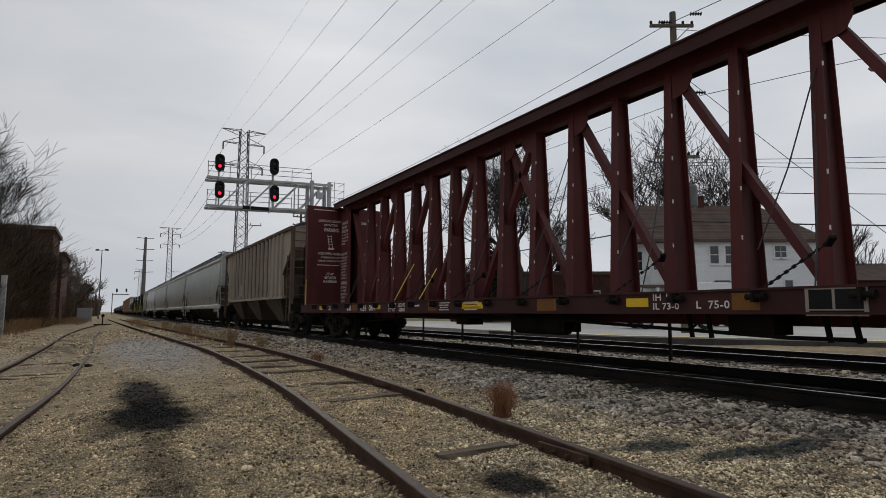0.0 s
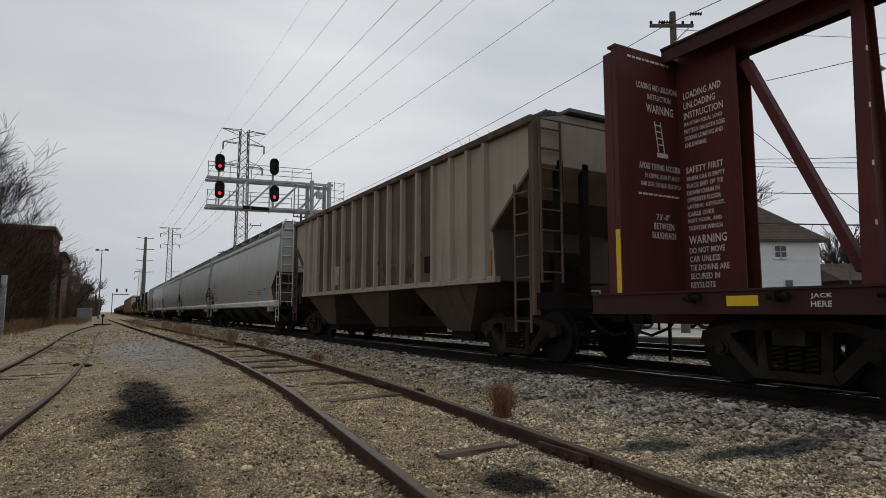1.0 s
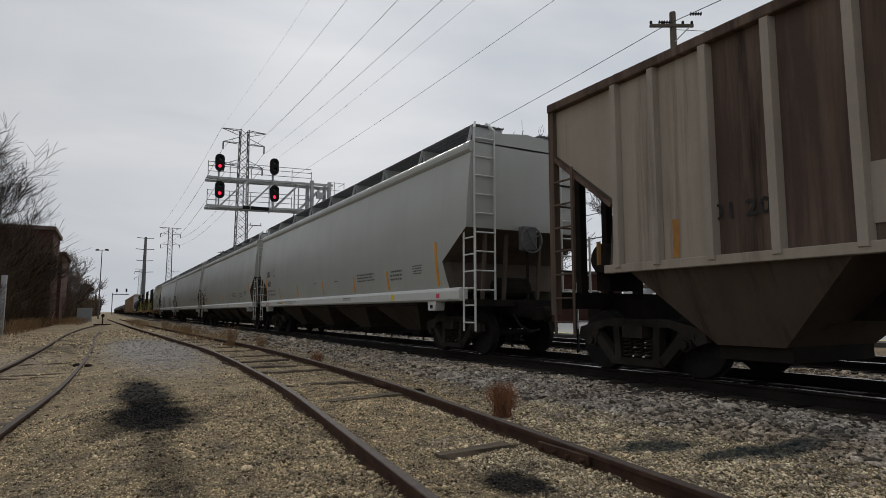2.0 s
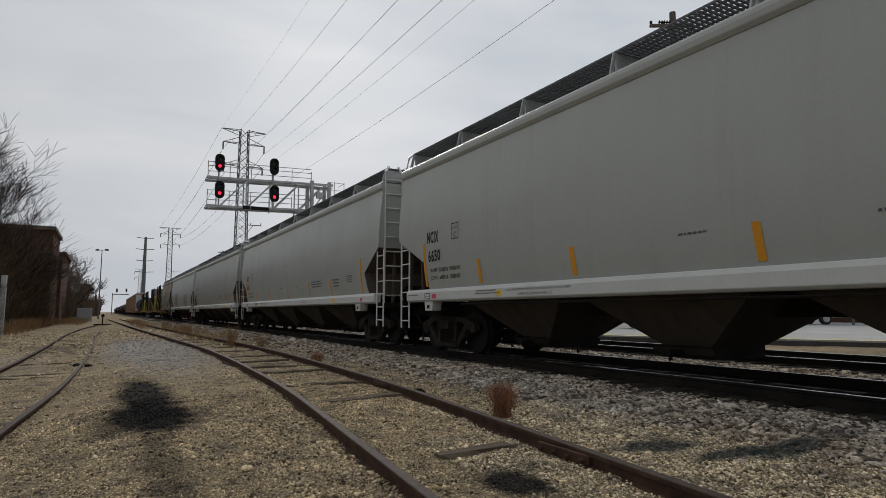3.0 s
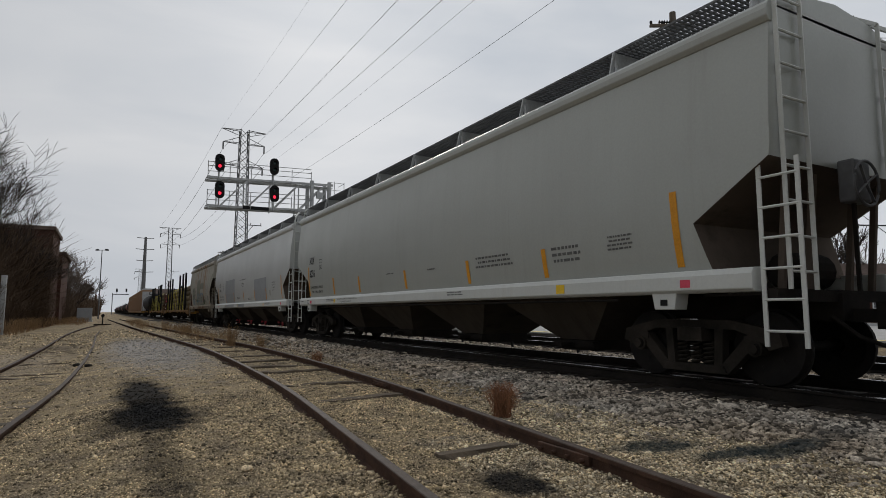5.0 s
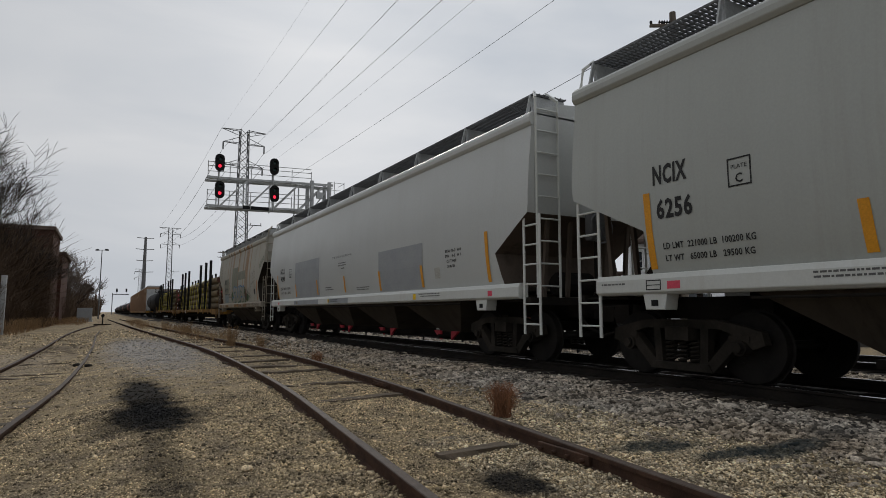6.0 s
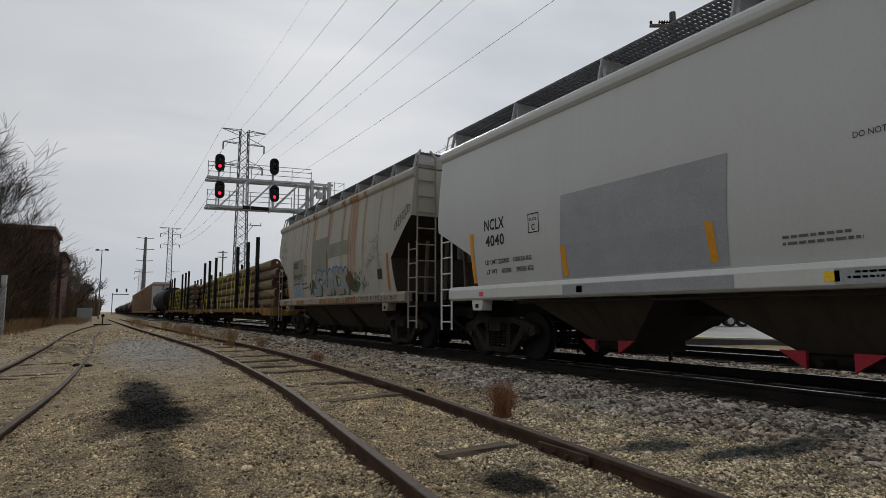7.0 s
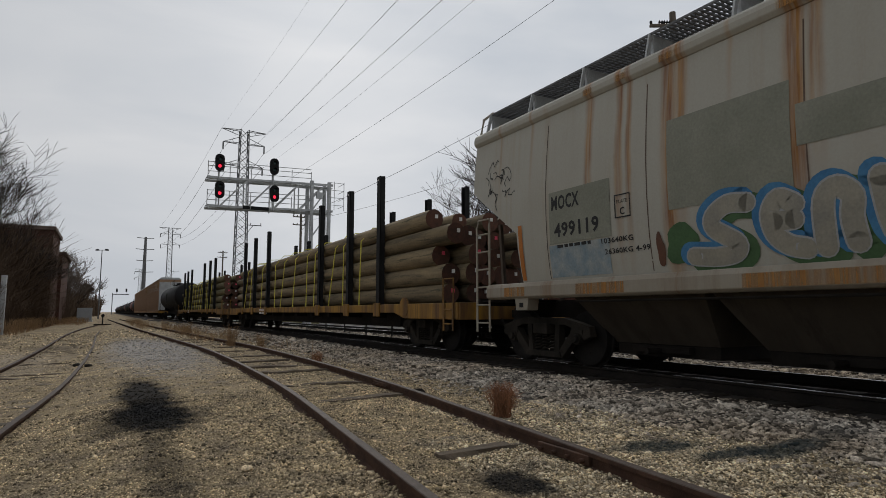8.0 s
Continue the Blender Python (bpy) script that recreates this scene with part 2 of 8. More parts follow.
# brown, with the shade under the car ends put into the colour
M_SLOPE = car_paint("shade_darkened_brown_paint", (0.115, 0.092, 0.075), (0.06, 0.046, 0.037), (0.035, 0.027, 0.022), 0.6, 0.8, 0.5, 0.05)
# bays much darker and browner than the car bodies
M_BAY = car_paint("dark_brown_bay_paint", (0.075, 0.063, 0.05), (0.028, 0.023, 0.019), (0.018, 0.015, 0.012), 0.6, 0.7, 0.5, spec=0.05)
M_TAN = car_paint("weathered_tan_paint", (0.37, 0.322, 0.262), (0.22, 0.18, 0.15), (0.09, 0.065, 0.05), 0.6, 0.75, 0.45)
M_TANRIB = car_paint("faded_tan_rib_paint", (0.37, 0.325, 0.275), (0.20, 0.165, 0.14), (0.10, 0.07, 0.055), 0.6, 0.75, 0.5)
M_CREAM = car_paint("rust_streaked_cream_paint", (0.36, 0.35, 0.305), (0.29, 0.26, 0.205), (0.27, 0.19, 0.10), 0.30, 0.6, 0.3)
M_CREAMSILL = car_paint("rust_stained_cream_sill_paint", (0.29, 0.265, 0.215), (0.17, 0.125, 0.085), (0.16, 0.07, 0.025), 0.75, 0.65, 0.6)
# near-black for the cream car's slopes: the deep end shade is painted in
M_DARKSLOPE = car_paint("shade_darkened_slope_sheet", (0.042, 0.036, 0.030), (0.022, 0.018, 0.016), (0.016, 0.013, 0.011), 0.6, 0.8, 0.5, 0.05)
M_TANDARK = car_paint("grime_darkened_panel_paint", (0.175, 0.125, 0.098), (0.066, 0.046, 0.037), (0.026, 0.019, 0.016), 0.9, 0.8, 0.8, 0.1)
# bays of the ribbed car, a darker tan than its sides
M_TANBAY = car_paint("dark_tan_bay_paint", (0.105, 0.078, 0.060), (0.055, 0.041, 0.032), (0.026, 0.019, 0.015), 0.7, 0.8, 0.5, 0.1)
M_GRIMYSILL = car_paint("grimy_dark_maroon_paint", (0.052, 0.016, 0.014), (0.028, 0.014, 0.012), (0.02, 0.013, 0.011), 0.6, 0.7, 0.5)
M_MAROON = car_paint("maroon_car_paint", (0.105, 0.020, 0.019), (0.048, 0.013, 0.013), (0.028, 0.011, 0.010), 0.7, 0.6, 0.5)
M_YELLOWCAR = car_paint("dirty_yellow_car_paint", (0.36, 0.19, 0.022), (0.10, 0.05, 0.022), (0.022, 0.015, 0.011), 1.0, 0.6, 0.9)
M_TANK = car_paint("black_tank_paint", (0.014, 0.014, 0.016), (0.026, 0.024, 0.023), (0.035, 0.025, 0.021), 0.4, 0.6, 0.4, 0.1)
M_RACK = car_paint("brown_autorack_paint", (0.29, 0.185, 0.115), (0.20, 0.12, 0.075), (0.15, 0.08, 0.045), 0.4, 0.65, 0.4)
M_LOG = mat("peeled_pole_timber", (0.145, 0.122, 0.060), (0.078, 0.064, 0.035), 1.2, 14, 0.9, 0, 0.4, (5, 0.6, 5), vary=0.5, fleck=((0.05, 0.06, 0.022), 2.0, 0.55))
M_BROWNLOG = mat("weathered_brown_pole_timber", (0.205, 0.155, 0.088), (0.085, 0.068, 0.046), 1.6, 14, 0.9, 0, 0.4, (5, 0.35, 5), vary=0.6, fleck=((0.055, 0.05, 0.03), 2.2, 0.55))
M_LOGEND = mat("dark_log_end", (0.10, 0.045, 0.03), (0.06, 0.035, 0.026), 9, 40, 0.9, vary=0.4)
M_STRAP = mat("yellow_strap", (0.62, 0.55, 0.08), (0.5, 0.45, 0.07), 3, 30, 0.7)
M_BRICK = mat("dark_red_brick", (0.085, 0.04, 0.03), (0.055, 0.032, 0.025), 1.2, 14, 0.95, 0, 0.3, spec=0.08)
M_SIDING = mat("white_clapboard", (0.72, 0.73, 0.73), (0.66, 0.67, 0.67), 0.8, 20, 0.7, vary=0.05)
M_SHINGLE = mat("brown_shingle", (0.095, 0.07, 0.06), (0.13, 0.10, 0.085), 1.2, 14, 0.95, 0, 0.4, vary=0.12, spec=0.08)
M_GLASS = mat("dark_window_glass", (0.02, 0.025, 0.03), (0.03, 0.035, 0.04), 1, 10, 0.08, 0, 0, spec=0.8)
M_DARKCAR = mat("black_car_paint", (0.02, 0.02, 0.024), (0.025, 0.025, 0.03), 1, 10, 0.25, 0, 0)
M_WHITECAR = mat("white_vehicle_paint", (0.72, 0.73, 0.74), (0.68, 0.69, 0.7), 1, 10, 0.3, 0, 0)
M_TYRE = mat("tyre_rubber", (0.018, 0.018, 0.018), (0.028, 0.028, 0.028), 6, 40, 0.9, 0, 0.1)
M_GRPATCH = mat("grey_patch_paint", (0.27, 0.285, 0.30), (0.31, 0.325, 0.335), 2, 40, 0.5, 0, 0)


def lamp_mat(name, colour, strength):
    m, nt, b = nodes_of(name)
    b.inputs["Base Color"].default_value = (*colour, 1)
    b.inputs["Emission Color"].default_value = (*colour, 1)
    b.inputs["Emission Strength"].default_value = strength
    return m


def rust_mat():
    """Rust that has run down the paint, thinning out in streaks."""
    m, nt, b = nodes_of("rust_run")
    streak = noise_node(nt, coord(nt, (1, 16, 0.5)), 1.0, 4.0, 0.6)
    tone = mix_node(nt, noise_node(nt, coord(nt), 5.0), (0.23, 0.09, 0.02), (0.42, 0.22, 0.06))
    link(nt, tone, b.inputs["Base Color"])
    b.inputs["Roughness"].default_value = 0.9
    link(nt, math_node(nt, "MULTIPLY", ramp_node(nt, streak, 0.28, 0.66), 0.9), b.inputs["Alpha"])
    return m


M_RUST = rust_mat()


def rust_runs(m, runs):
    """Rust that has run down from the eave: runs of (along the car, half width, lowest z, strength)."""
    nt = m.node_tree
    b = nt.nodes["Principled BSDF"]
    col = b.inputs["Base Color"].links[0].from_socket
    sep = nt.nodes.new("ShaderNodeSeparateXYZ")
    link(nt, coord(nt), sep.inputs["Vector"])
    wander = math_node(nt, "MULTIPLY", math_node(nt, "SUBTRACT", noise_node(nt, coord(nt, (1, 1, 0.7)), 1.6, 3.0), 0.5), 0.10)
    yy = math_node(nt, "ADD", sep.outputs["Y"], wander)
    ragged = ramp_node(nt, noise_node(nt, coord(nt, (1, 9, 0.35)), 1.3, 5.0, 0.65), 0.30, 0.62)
    tone = mix_node(nt, ramp_node(nt, noise_node(nt, coord(nt, (1, 5, 0.6)), 1.8, 4.0), 0.35, 0.65), (0.16, 0.052, 0.012), (0.33, 0.165, 0.04))
    total = None
    for y0, w, z0, k in runs:
        d = math_node(nt, "ABSOLUTE", math_node(nt, "SUBTRACT", yy, y0))
        side = nt.nodes.new("ShaderNodeMapRange")
        side.interpolation_type = "SMOOTHSTEP"
        side.inputs["From Min"].default_value, side.inputs["From Max"].default_value = w, w * 0.15
        link(nt, d, side.inputs["Value"])
        down = ramp_node(nt, sep.outputs["Z"], z0 - 0.25, z0 + 1.3)
        f = math_node(nt, "MULTIPLY", math_node(nt, "MULTIPLY", side.outputs["Result"], down), k)
        total = f if total is None else math_node(nt, "MAXIMUM", total, f)
    total = math_node(nt, "MULTIPLY", total, math_node(nt, "ADD", math_node(nt, "MULTIPLY", ragged, 0.75), 0.25))
    link(nt, mix_node(nt, total, col, tone), b.inputs["Base Color"])


rust_runs(M_CREAM, [(3.10, 0.12, 1.9, 0.9), (2.47, 0.10, 1.6, 0.9), (2.28, 0.08, 1.5, 0.8), (1.57, 0.19, 0.9, 1.0), (1.38, 0.12, 1.8, 0.9), (-0.10, 0.19, 1.3, 1.0), (-0.32, 0.14, 2.4, 0.8),
                    (-1.50, 0.22, 1.8, 0.9), (-2.10, 0.14, 0.8, 0.9), (-2.40, 0.55, 1.6, 0.8), (-2.62, 0.14, 1.2, 1.0), (-3.30, 0.15, 1.8, 0.8), (-5.2, 0.08, 3.0, 0.5), (4.55, 0.06, 3.0, 0.5), (5.5, 0.05, 3.2, 0.5), (0.7, 0.06, 3.3, 0.5), (-4.5, 0.10, 3.3, 0.4)])
M_RED = lamp_mat("lit_red_lens", (0.95, 0.03, 0.07), 1.3)
M_DARKLENS = mat("unlit_lens", (0.02, 0.05, 0.045), (0.02, 0.04, 0.04), 6, 40, 0.2, 0, 0)


# ---- mesh helpers ----
class Shape:
    """Collects faces for one mesh."""

    def __init__(self):
        self.v, self.f, self.n = [], [], 0

    def add(self, verts, faces):
        k = len(self.v)
        self.v.extend(tuple(p) for p in verts)
        self.f.extend(tuple(i + k for i in f) for f in faces)
        return self

    def box(self, x0, x1, y0, y1, z0, z1):
        return self.add(
            [(x0, y0, z0), (x1, y0, z0), (x1, y1, z0), (x0, y1, z0), (x0, y0, z1), (x1, y0, z1), (x1, y1, z1), (x0, y1, z1)],
            [(0, 3, 2, 1), (4, 5, 6, 7), (0, 1, 5, 4), (1, 2, 6, 5), (2, 3, 7, 6), (3, 0, 4, 7)],
        )

    def bar(self, a, b, w, h=None, up=(0, 0, 1)):
        """A square bar from a to b."""
        h = w if h is None else h
        a, b = Vector(a), Vector(b)
        d = (b - a).normalized()
        u = Vector(up)
        if abs(d.dot(u)) > 0.98:
            u = Vector((1, 0, 0))
        s = d.cross(u).normalized() * w / 2
        t = s.normalized().cross(d).normalized() * h / 2
        q = [a - s - t, a + s - t, a + s + t, a - s + t, b - s - t, b + s - t, b + s + t, b - s + t]
        return self.add(q, [(0, 3, 2, 1), (4, 5, 6, 7), (0, 1, 5, 4), (1, 2, 6, 5), (2, 3, 7, 6), (3, 0, 4, 7)])

    def tube(self, pts, radii, seg=8, caps=True):
        """A round tube along points."""
        pts = [Vector(p) for p in pts]
        if not hasattr(radii, "__len__"):
            radii = [radii] * len(pts)
        rings = []
        for i, p in enumerate(pts):
            d = (pts[min(i + 1, len(pts) - 1)] - pts[max(i - 1, 0)]).normalized()
            u = Vector((0, 0, 1)) if abs(d.z) < 0.9 else Vector((1, 0, 0))
            s = d.cross(u).normalized()
            t = s.cross(d)
            rings.append([p + (s * math.cos(2 * math.pi * k / seg) + t * math.sin(2 * math.pi * k / seg)) * radii[i] for k in range(seg)])
        verts = [q for r in rings for q in r]
        faces = [(i * seg + k, i * seg + (k + 1) % seg, (i + 1) * seg + (k + 1) % seg, (i + 1) * seg + k) for i in range(len(pts) - 1) for k in range(seg)]
        if caps:
            faces += [tuple(range(seg - 1, -1, -1)), tuple((len(pts) - 1) * seg + k for k in range(seg))]
        return self.add(verts, faces)

    def prism(self, outline, x0, x1):
        """An outline in (y, z), extruded across x."""
        n = len(outline)
        verts = [(x0, y, z) for y, z in outline] + [(x1, y, z) for y, z in outline]
        faces = [tuple(range(n)), tuple(range(2 * n - 1, n - 1, -1))] + [(i, i + n, (i + 1) % n + n, (i + 1) % n) for i in range(n)]
        return self.add(verts, faces)

    def loft(self, rings, close=True, caps=True):
        n = len(rings[0])
        verts = [p for r in rings for p in r]
        m = n if close else n - 1
        faces = [(i * n + k, i * n + (k + 1) % n, (i + 1) * n + (k + 1) % n, (i + 1) * n + k) for i in range(len(rings) - 1) for k in range(m)]
        if caps:
            faces += [tuple(range(n - 1, -1, -1)), tuple((len(rings) - 1) * n + k for k in range(n))]
        return self.add(verts, faces)

    def lathe(self, prof, centre, axis="x", seg=20):
        """A profile of (along, radius) turned round an axis."""
        rings = []
        for a, r in prof:
            ring = []
            for k in range(seg):
                c, s = math.cos(2 * math.pi * k / seg) * r, math.sin(2 * math.pi * k / seg) * r
                o = {"x": (a, c, s), "y": (c, a, s), "z": (c, s, a)}[axis]
                ring.append(tuple(o[i] + centre[i] for i in range(3)))
            rings.append(ring)
        return self.loft(rings)

    def mesh(self, name, material, smooth=False):
        me = bpy.data.meshes.new(name)
        me.from_pydata(self.v, [], self.f)
        me.materials.append(material)
        if smooth:
            me.shade_smooth()
            me.set_sharp_from_angle(angle=radians(38))
        me.update()
        return me


def fix_normals(me):
    b = bmesh.new()
    b.from_mesh(me)
    bmesh.ops.recalc_face_normals(b, faces=b.faces)
    b.to_mesh(me)
    b.free()


def part(name, shape, material, parent=None, label="", smooth=False, bevel=0.0, at=None, fix=True):
    me = shape.mesh(name, material, smooth) if isinstance(shape, Shape) else shape
    if fix and isinstance(shape, Shape) and len(shape.f) < 6000:
        fix_normals(me)
    ob = new(name, me)
    if parent is not None:
        ob.parent = parent
    if at is not None:
        ob.matrix_basis = at
    if bevel:
        mod = ob.modifiers.new("bevel", "BEVEL")
        mod.width, mod.segments, mod.limit_method = bevel, 2, "ANGLE"
    if label:
        ob["label"] = label
    return ob


def thing(name, label, category, group="", m=None, kind=""):
    ob = new(name)
    ob.empty_display_size = 0.2
    if m is not None:
        ob.matrix_basis = m
    return tagged(ob, label, category, group, kind)


def smooth_path(knots, step=0.5):
    """Points along a smooth curve x(y) through knots (y, x)."""
    ys, xs = np.array([k[0] for k in knots], float), np.array([k[1] for k in knots], float)
    slope = np.gradient(xs, ys)
    y = np.arange(ys[0], ys[-1] + 1e-6, step)
    i = np.clip(np.searchsorted(ys, y, side="right") - 1, 0, len(ys) - 2)
    h = ys[i + 1] - ys[i]
    t = (y - ys[i]) / h
    x = (2 * t**3 - 3 * t**2 + 1) * xs[i] + (t**3 - 2 * t**2 + t) * h * slope[i] + (-2 * t**3 + 3 * t**2) * xs[i + 1] + (t**3 - t**2) * h * slope[i + 1]
    return list(zip(x, y))
# ---- ground ----
MAIN_X, SECOND_X, RAIL_Z = 7.90, 12.50, 0.25
GAUGE = 0.7525
SIDING = smooth_path([(-25, -2.4), (-10, 0.75), (0, 2.08), (3, 2.40), (5, 2.62), (8, 2.93), (12, 3.15), (18, 3.28), (26, 3.04), (40, 2.55), (64, 1.9), (100, 1.0)])
SPUR = smooth_path([(-25, -5.5), (0, -2.22), (8, -1.66), (11.7, -1.39), (16.5, -1.22), (23, -1.13), (41, -1.13), (54, -0.78), (65, -0.15), (80, 0.8), (100, 1.4)])


def smoothstep(a, b, x):
    t = min(max((x - a) / (b - a), 0.0), 1.0)
    return t * t * (3 - 2 * t)


def ground_z(x, y):
    z = -0.20 * smoothstep(0.5, -1.0, x)
    z += 0.07 * smoothstep(4.6, 6.3, x)
    z += 0.13 * smoothstep(14.0, 17.5, x)
    if -40 < x < 60 and -30 < y < 120:
        z += 0.022 * noise.noise((x * 0.9, y * 0.9, 0.3)) + 0.012 * noise.noise((x * 3.1, y * 3.1, 1.7))
    return z


def build_ground():
    def steps(edges):
        out = []
        for a, b, s in edges:
            out += list(np.arange(a, b, s))
        return out + [edges[-1][1]]

    xs = steps([(-1500, -200, 325), (-200, -40, 40), (-40, -4, 3), (-4, 7, 0.11), (7, 20, 0.5), (20, 60, 5), (60, 200, 35), (200, 1500, 325)])
    ys = steps([(-600, -60, 90), (-60, -6, 6), (-6, 1, 0.5), (1, 14, 0.11), (14, 40, 0.4), (40, 120, 4), (120, 400, 40), (400, 4000, 600)])
    s = Shape()
    s.v = [(x, y, ground_z(x, y)) for y in ys for x in xs]
    w = len(xs)
    s.f = [(j * w + i, j * w + i + 1, (j + 1) * w + i + 1, (j + 1) * w + i) for j in range(len(ys) - 1) for i in range(w - 1)]
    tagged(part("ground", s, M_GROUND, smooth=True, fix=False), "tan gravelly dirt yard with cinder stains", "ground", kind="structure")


build_ground()


def sweep_rail(path, offset, z, head, foot_name, parent, material, top_z=0.16, lift=0.0):
    """A rail: foot, web and head, swept along a path; its head is a part of its own."""
    pts = []
    for i, (x, y) in enumerate(path):
        a, b = path[max(i - 1, 0)], path[min(i + 1, len(path) - 1)]
        d = Vector((b[0] - a[0], b[1] - a[1], 0)).normalized()
        pts.append((Vector((x + d.y * offset, y - d.x * offset, z + lift)), Vector((d.y, -d.x, 0))))
    h = top_z
    prof = [(-0.07, 0), (0.07, 0), (0.07, 0.012), (0.012, 0.035), (0.012, h - 0.045), (0.036, h - 0.035), (0.036, h - 0.006), (-0.036, h - 0.006), (-0.036, h - 0.035), (-0.012, h - 0.045), (-0.012, 0.035), (-0.07, 0.012)]
    s = Shape()
    s.loft([[p + n * u + Vector((0, 0, v)) for u, v in prof] for p, n in pts])
    rail = part("rail", s, material, parent, fix=False)
    c = Shape()
    cap = [(-0.036, h - 0.006), (0.036, h - 0.006), (0.031, h), (-0.031, h)]
    c.loft([[p + n * u + Vector((0, 0, v)) for u, v in cap] for p, n in pts])
    part("rail_head", c, head, rail, fix=False)
    return rail


def straight(x, y0=-60.0, y1=900.0):
    return [(x, y) for y in (y0, -20.0, 0.0, 20.0, 60.0, 120.0, 300.0, y1)]


def build_tracks():
    main = thing("main_track", "main line track on dark oil-stained ties, polished rails", "railway track", kind="structure")
    sweep_rail(straight(MAIN_X), -GAUGE, 0.09, M_RAILHEAD, "rail", main, M_UNDER)
    sweep_rail(straight(MAIN_X), GAUGE, 0.09, M_RAILHEAD, "rail", main, M_UNDER, lift=0.03)
    second = thing("second_track", "empty second main line track with polished rails", "railway track", kind="structure")
    sweep_rail(straight(SECOND_X), -GAUGE, 0.11, M_RAILHEAD, "rail", second, M_UNDER)
    sweep_rail(straight(SECOND_X), GAUGE, 0.11, M_RAILHEAD, "rail", second, M_UNDER, lift=0.025)
    siding = thing("siding_track", "rusty curved siding half sunk in gravel", "railway track", kind="structure")
    sweep_rail(SIDING, -GAUGE, -0.02, M_DULLHEAD, "rail", siding, M_RUSTRAIL, 0.14)
    sweep_rail(SIDING, GAUGE, -0.02, M_DULLHEAD, "rail", siding, M_RUSTRAIL, 0.14)
    spur = thing("spur_track", "rusty spur track sunk almost level with the dirt", "railway track", kind="structure")
    sweep_rail(SPUR, -GAUGE, -0.24, M_DULLHEAD, "rail", spur, M_RUSTRAIL, 0.14)
    sweep_rail(SPUR, GAUGE, -0.24, M_DULLHEAD, "rail", spur, M_RUSTRAIL, 0.14)
    # joint bars with bolts on the siding
    for y in (3.75, 8.5):
        x, _ = min(SIDING, key=lambda p: abs(p[1] - y))
        s = Shape().box(x + GAUGE - 0.05, x + GAUGE - 0.012, y - 0.3, y + 0.3, 0.015, 0.09)
        for k in range(4):
            s.lathe([(x + GAUGE - 0.085, 0.018), (x + GAUGE - 0.04, 0.018)], (0, y - 0.24 + 0.16 * k, 0.05), "x", 6)
        part("joint_bar", s, M_RUSTRAIL, siding, "rusty bolted joint bar", bevel=0.006, at=pose(0, 0, 0))
    # bed under both main tracks
    s = Shape()
    prof = [(4.75, -0.03), (5.1, 0.016), (5.6, 0.046), (6.3, 0.082), (6.5, 0.086), (13.9, 0.105), (14.6, 0.02)]
    rows = [-60, 900]
    s.v = [(x, y, z) for y in rows for x, z in prof]
    s.f = [(i, i + 1, i + 8, i + 7) for i in range(6)]
    tagged(part("track_bed", s, mat("oily_track_bed", (0.028, 0.024, 0.021), (0.055, 0.047, 0.04), 0.9, 26, 0.95, 0, 0.7), fix=False), "dark oil-stained bed of fine ballast under the main tracks", "track bed", kind="structure")
    return main, second, siding, spur


MAIN, SECOND, SIDING_T, SPUR_T = build_tracks()


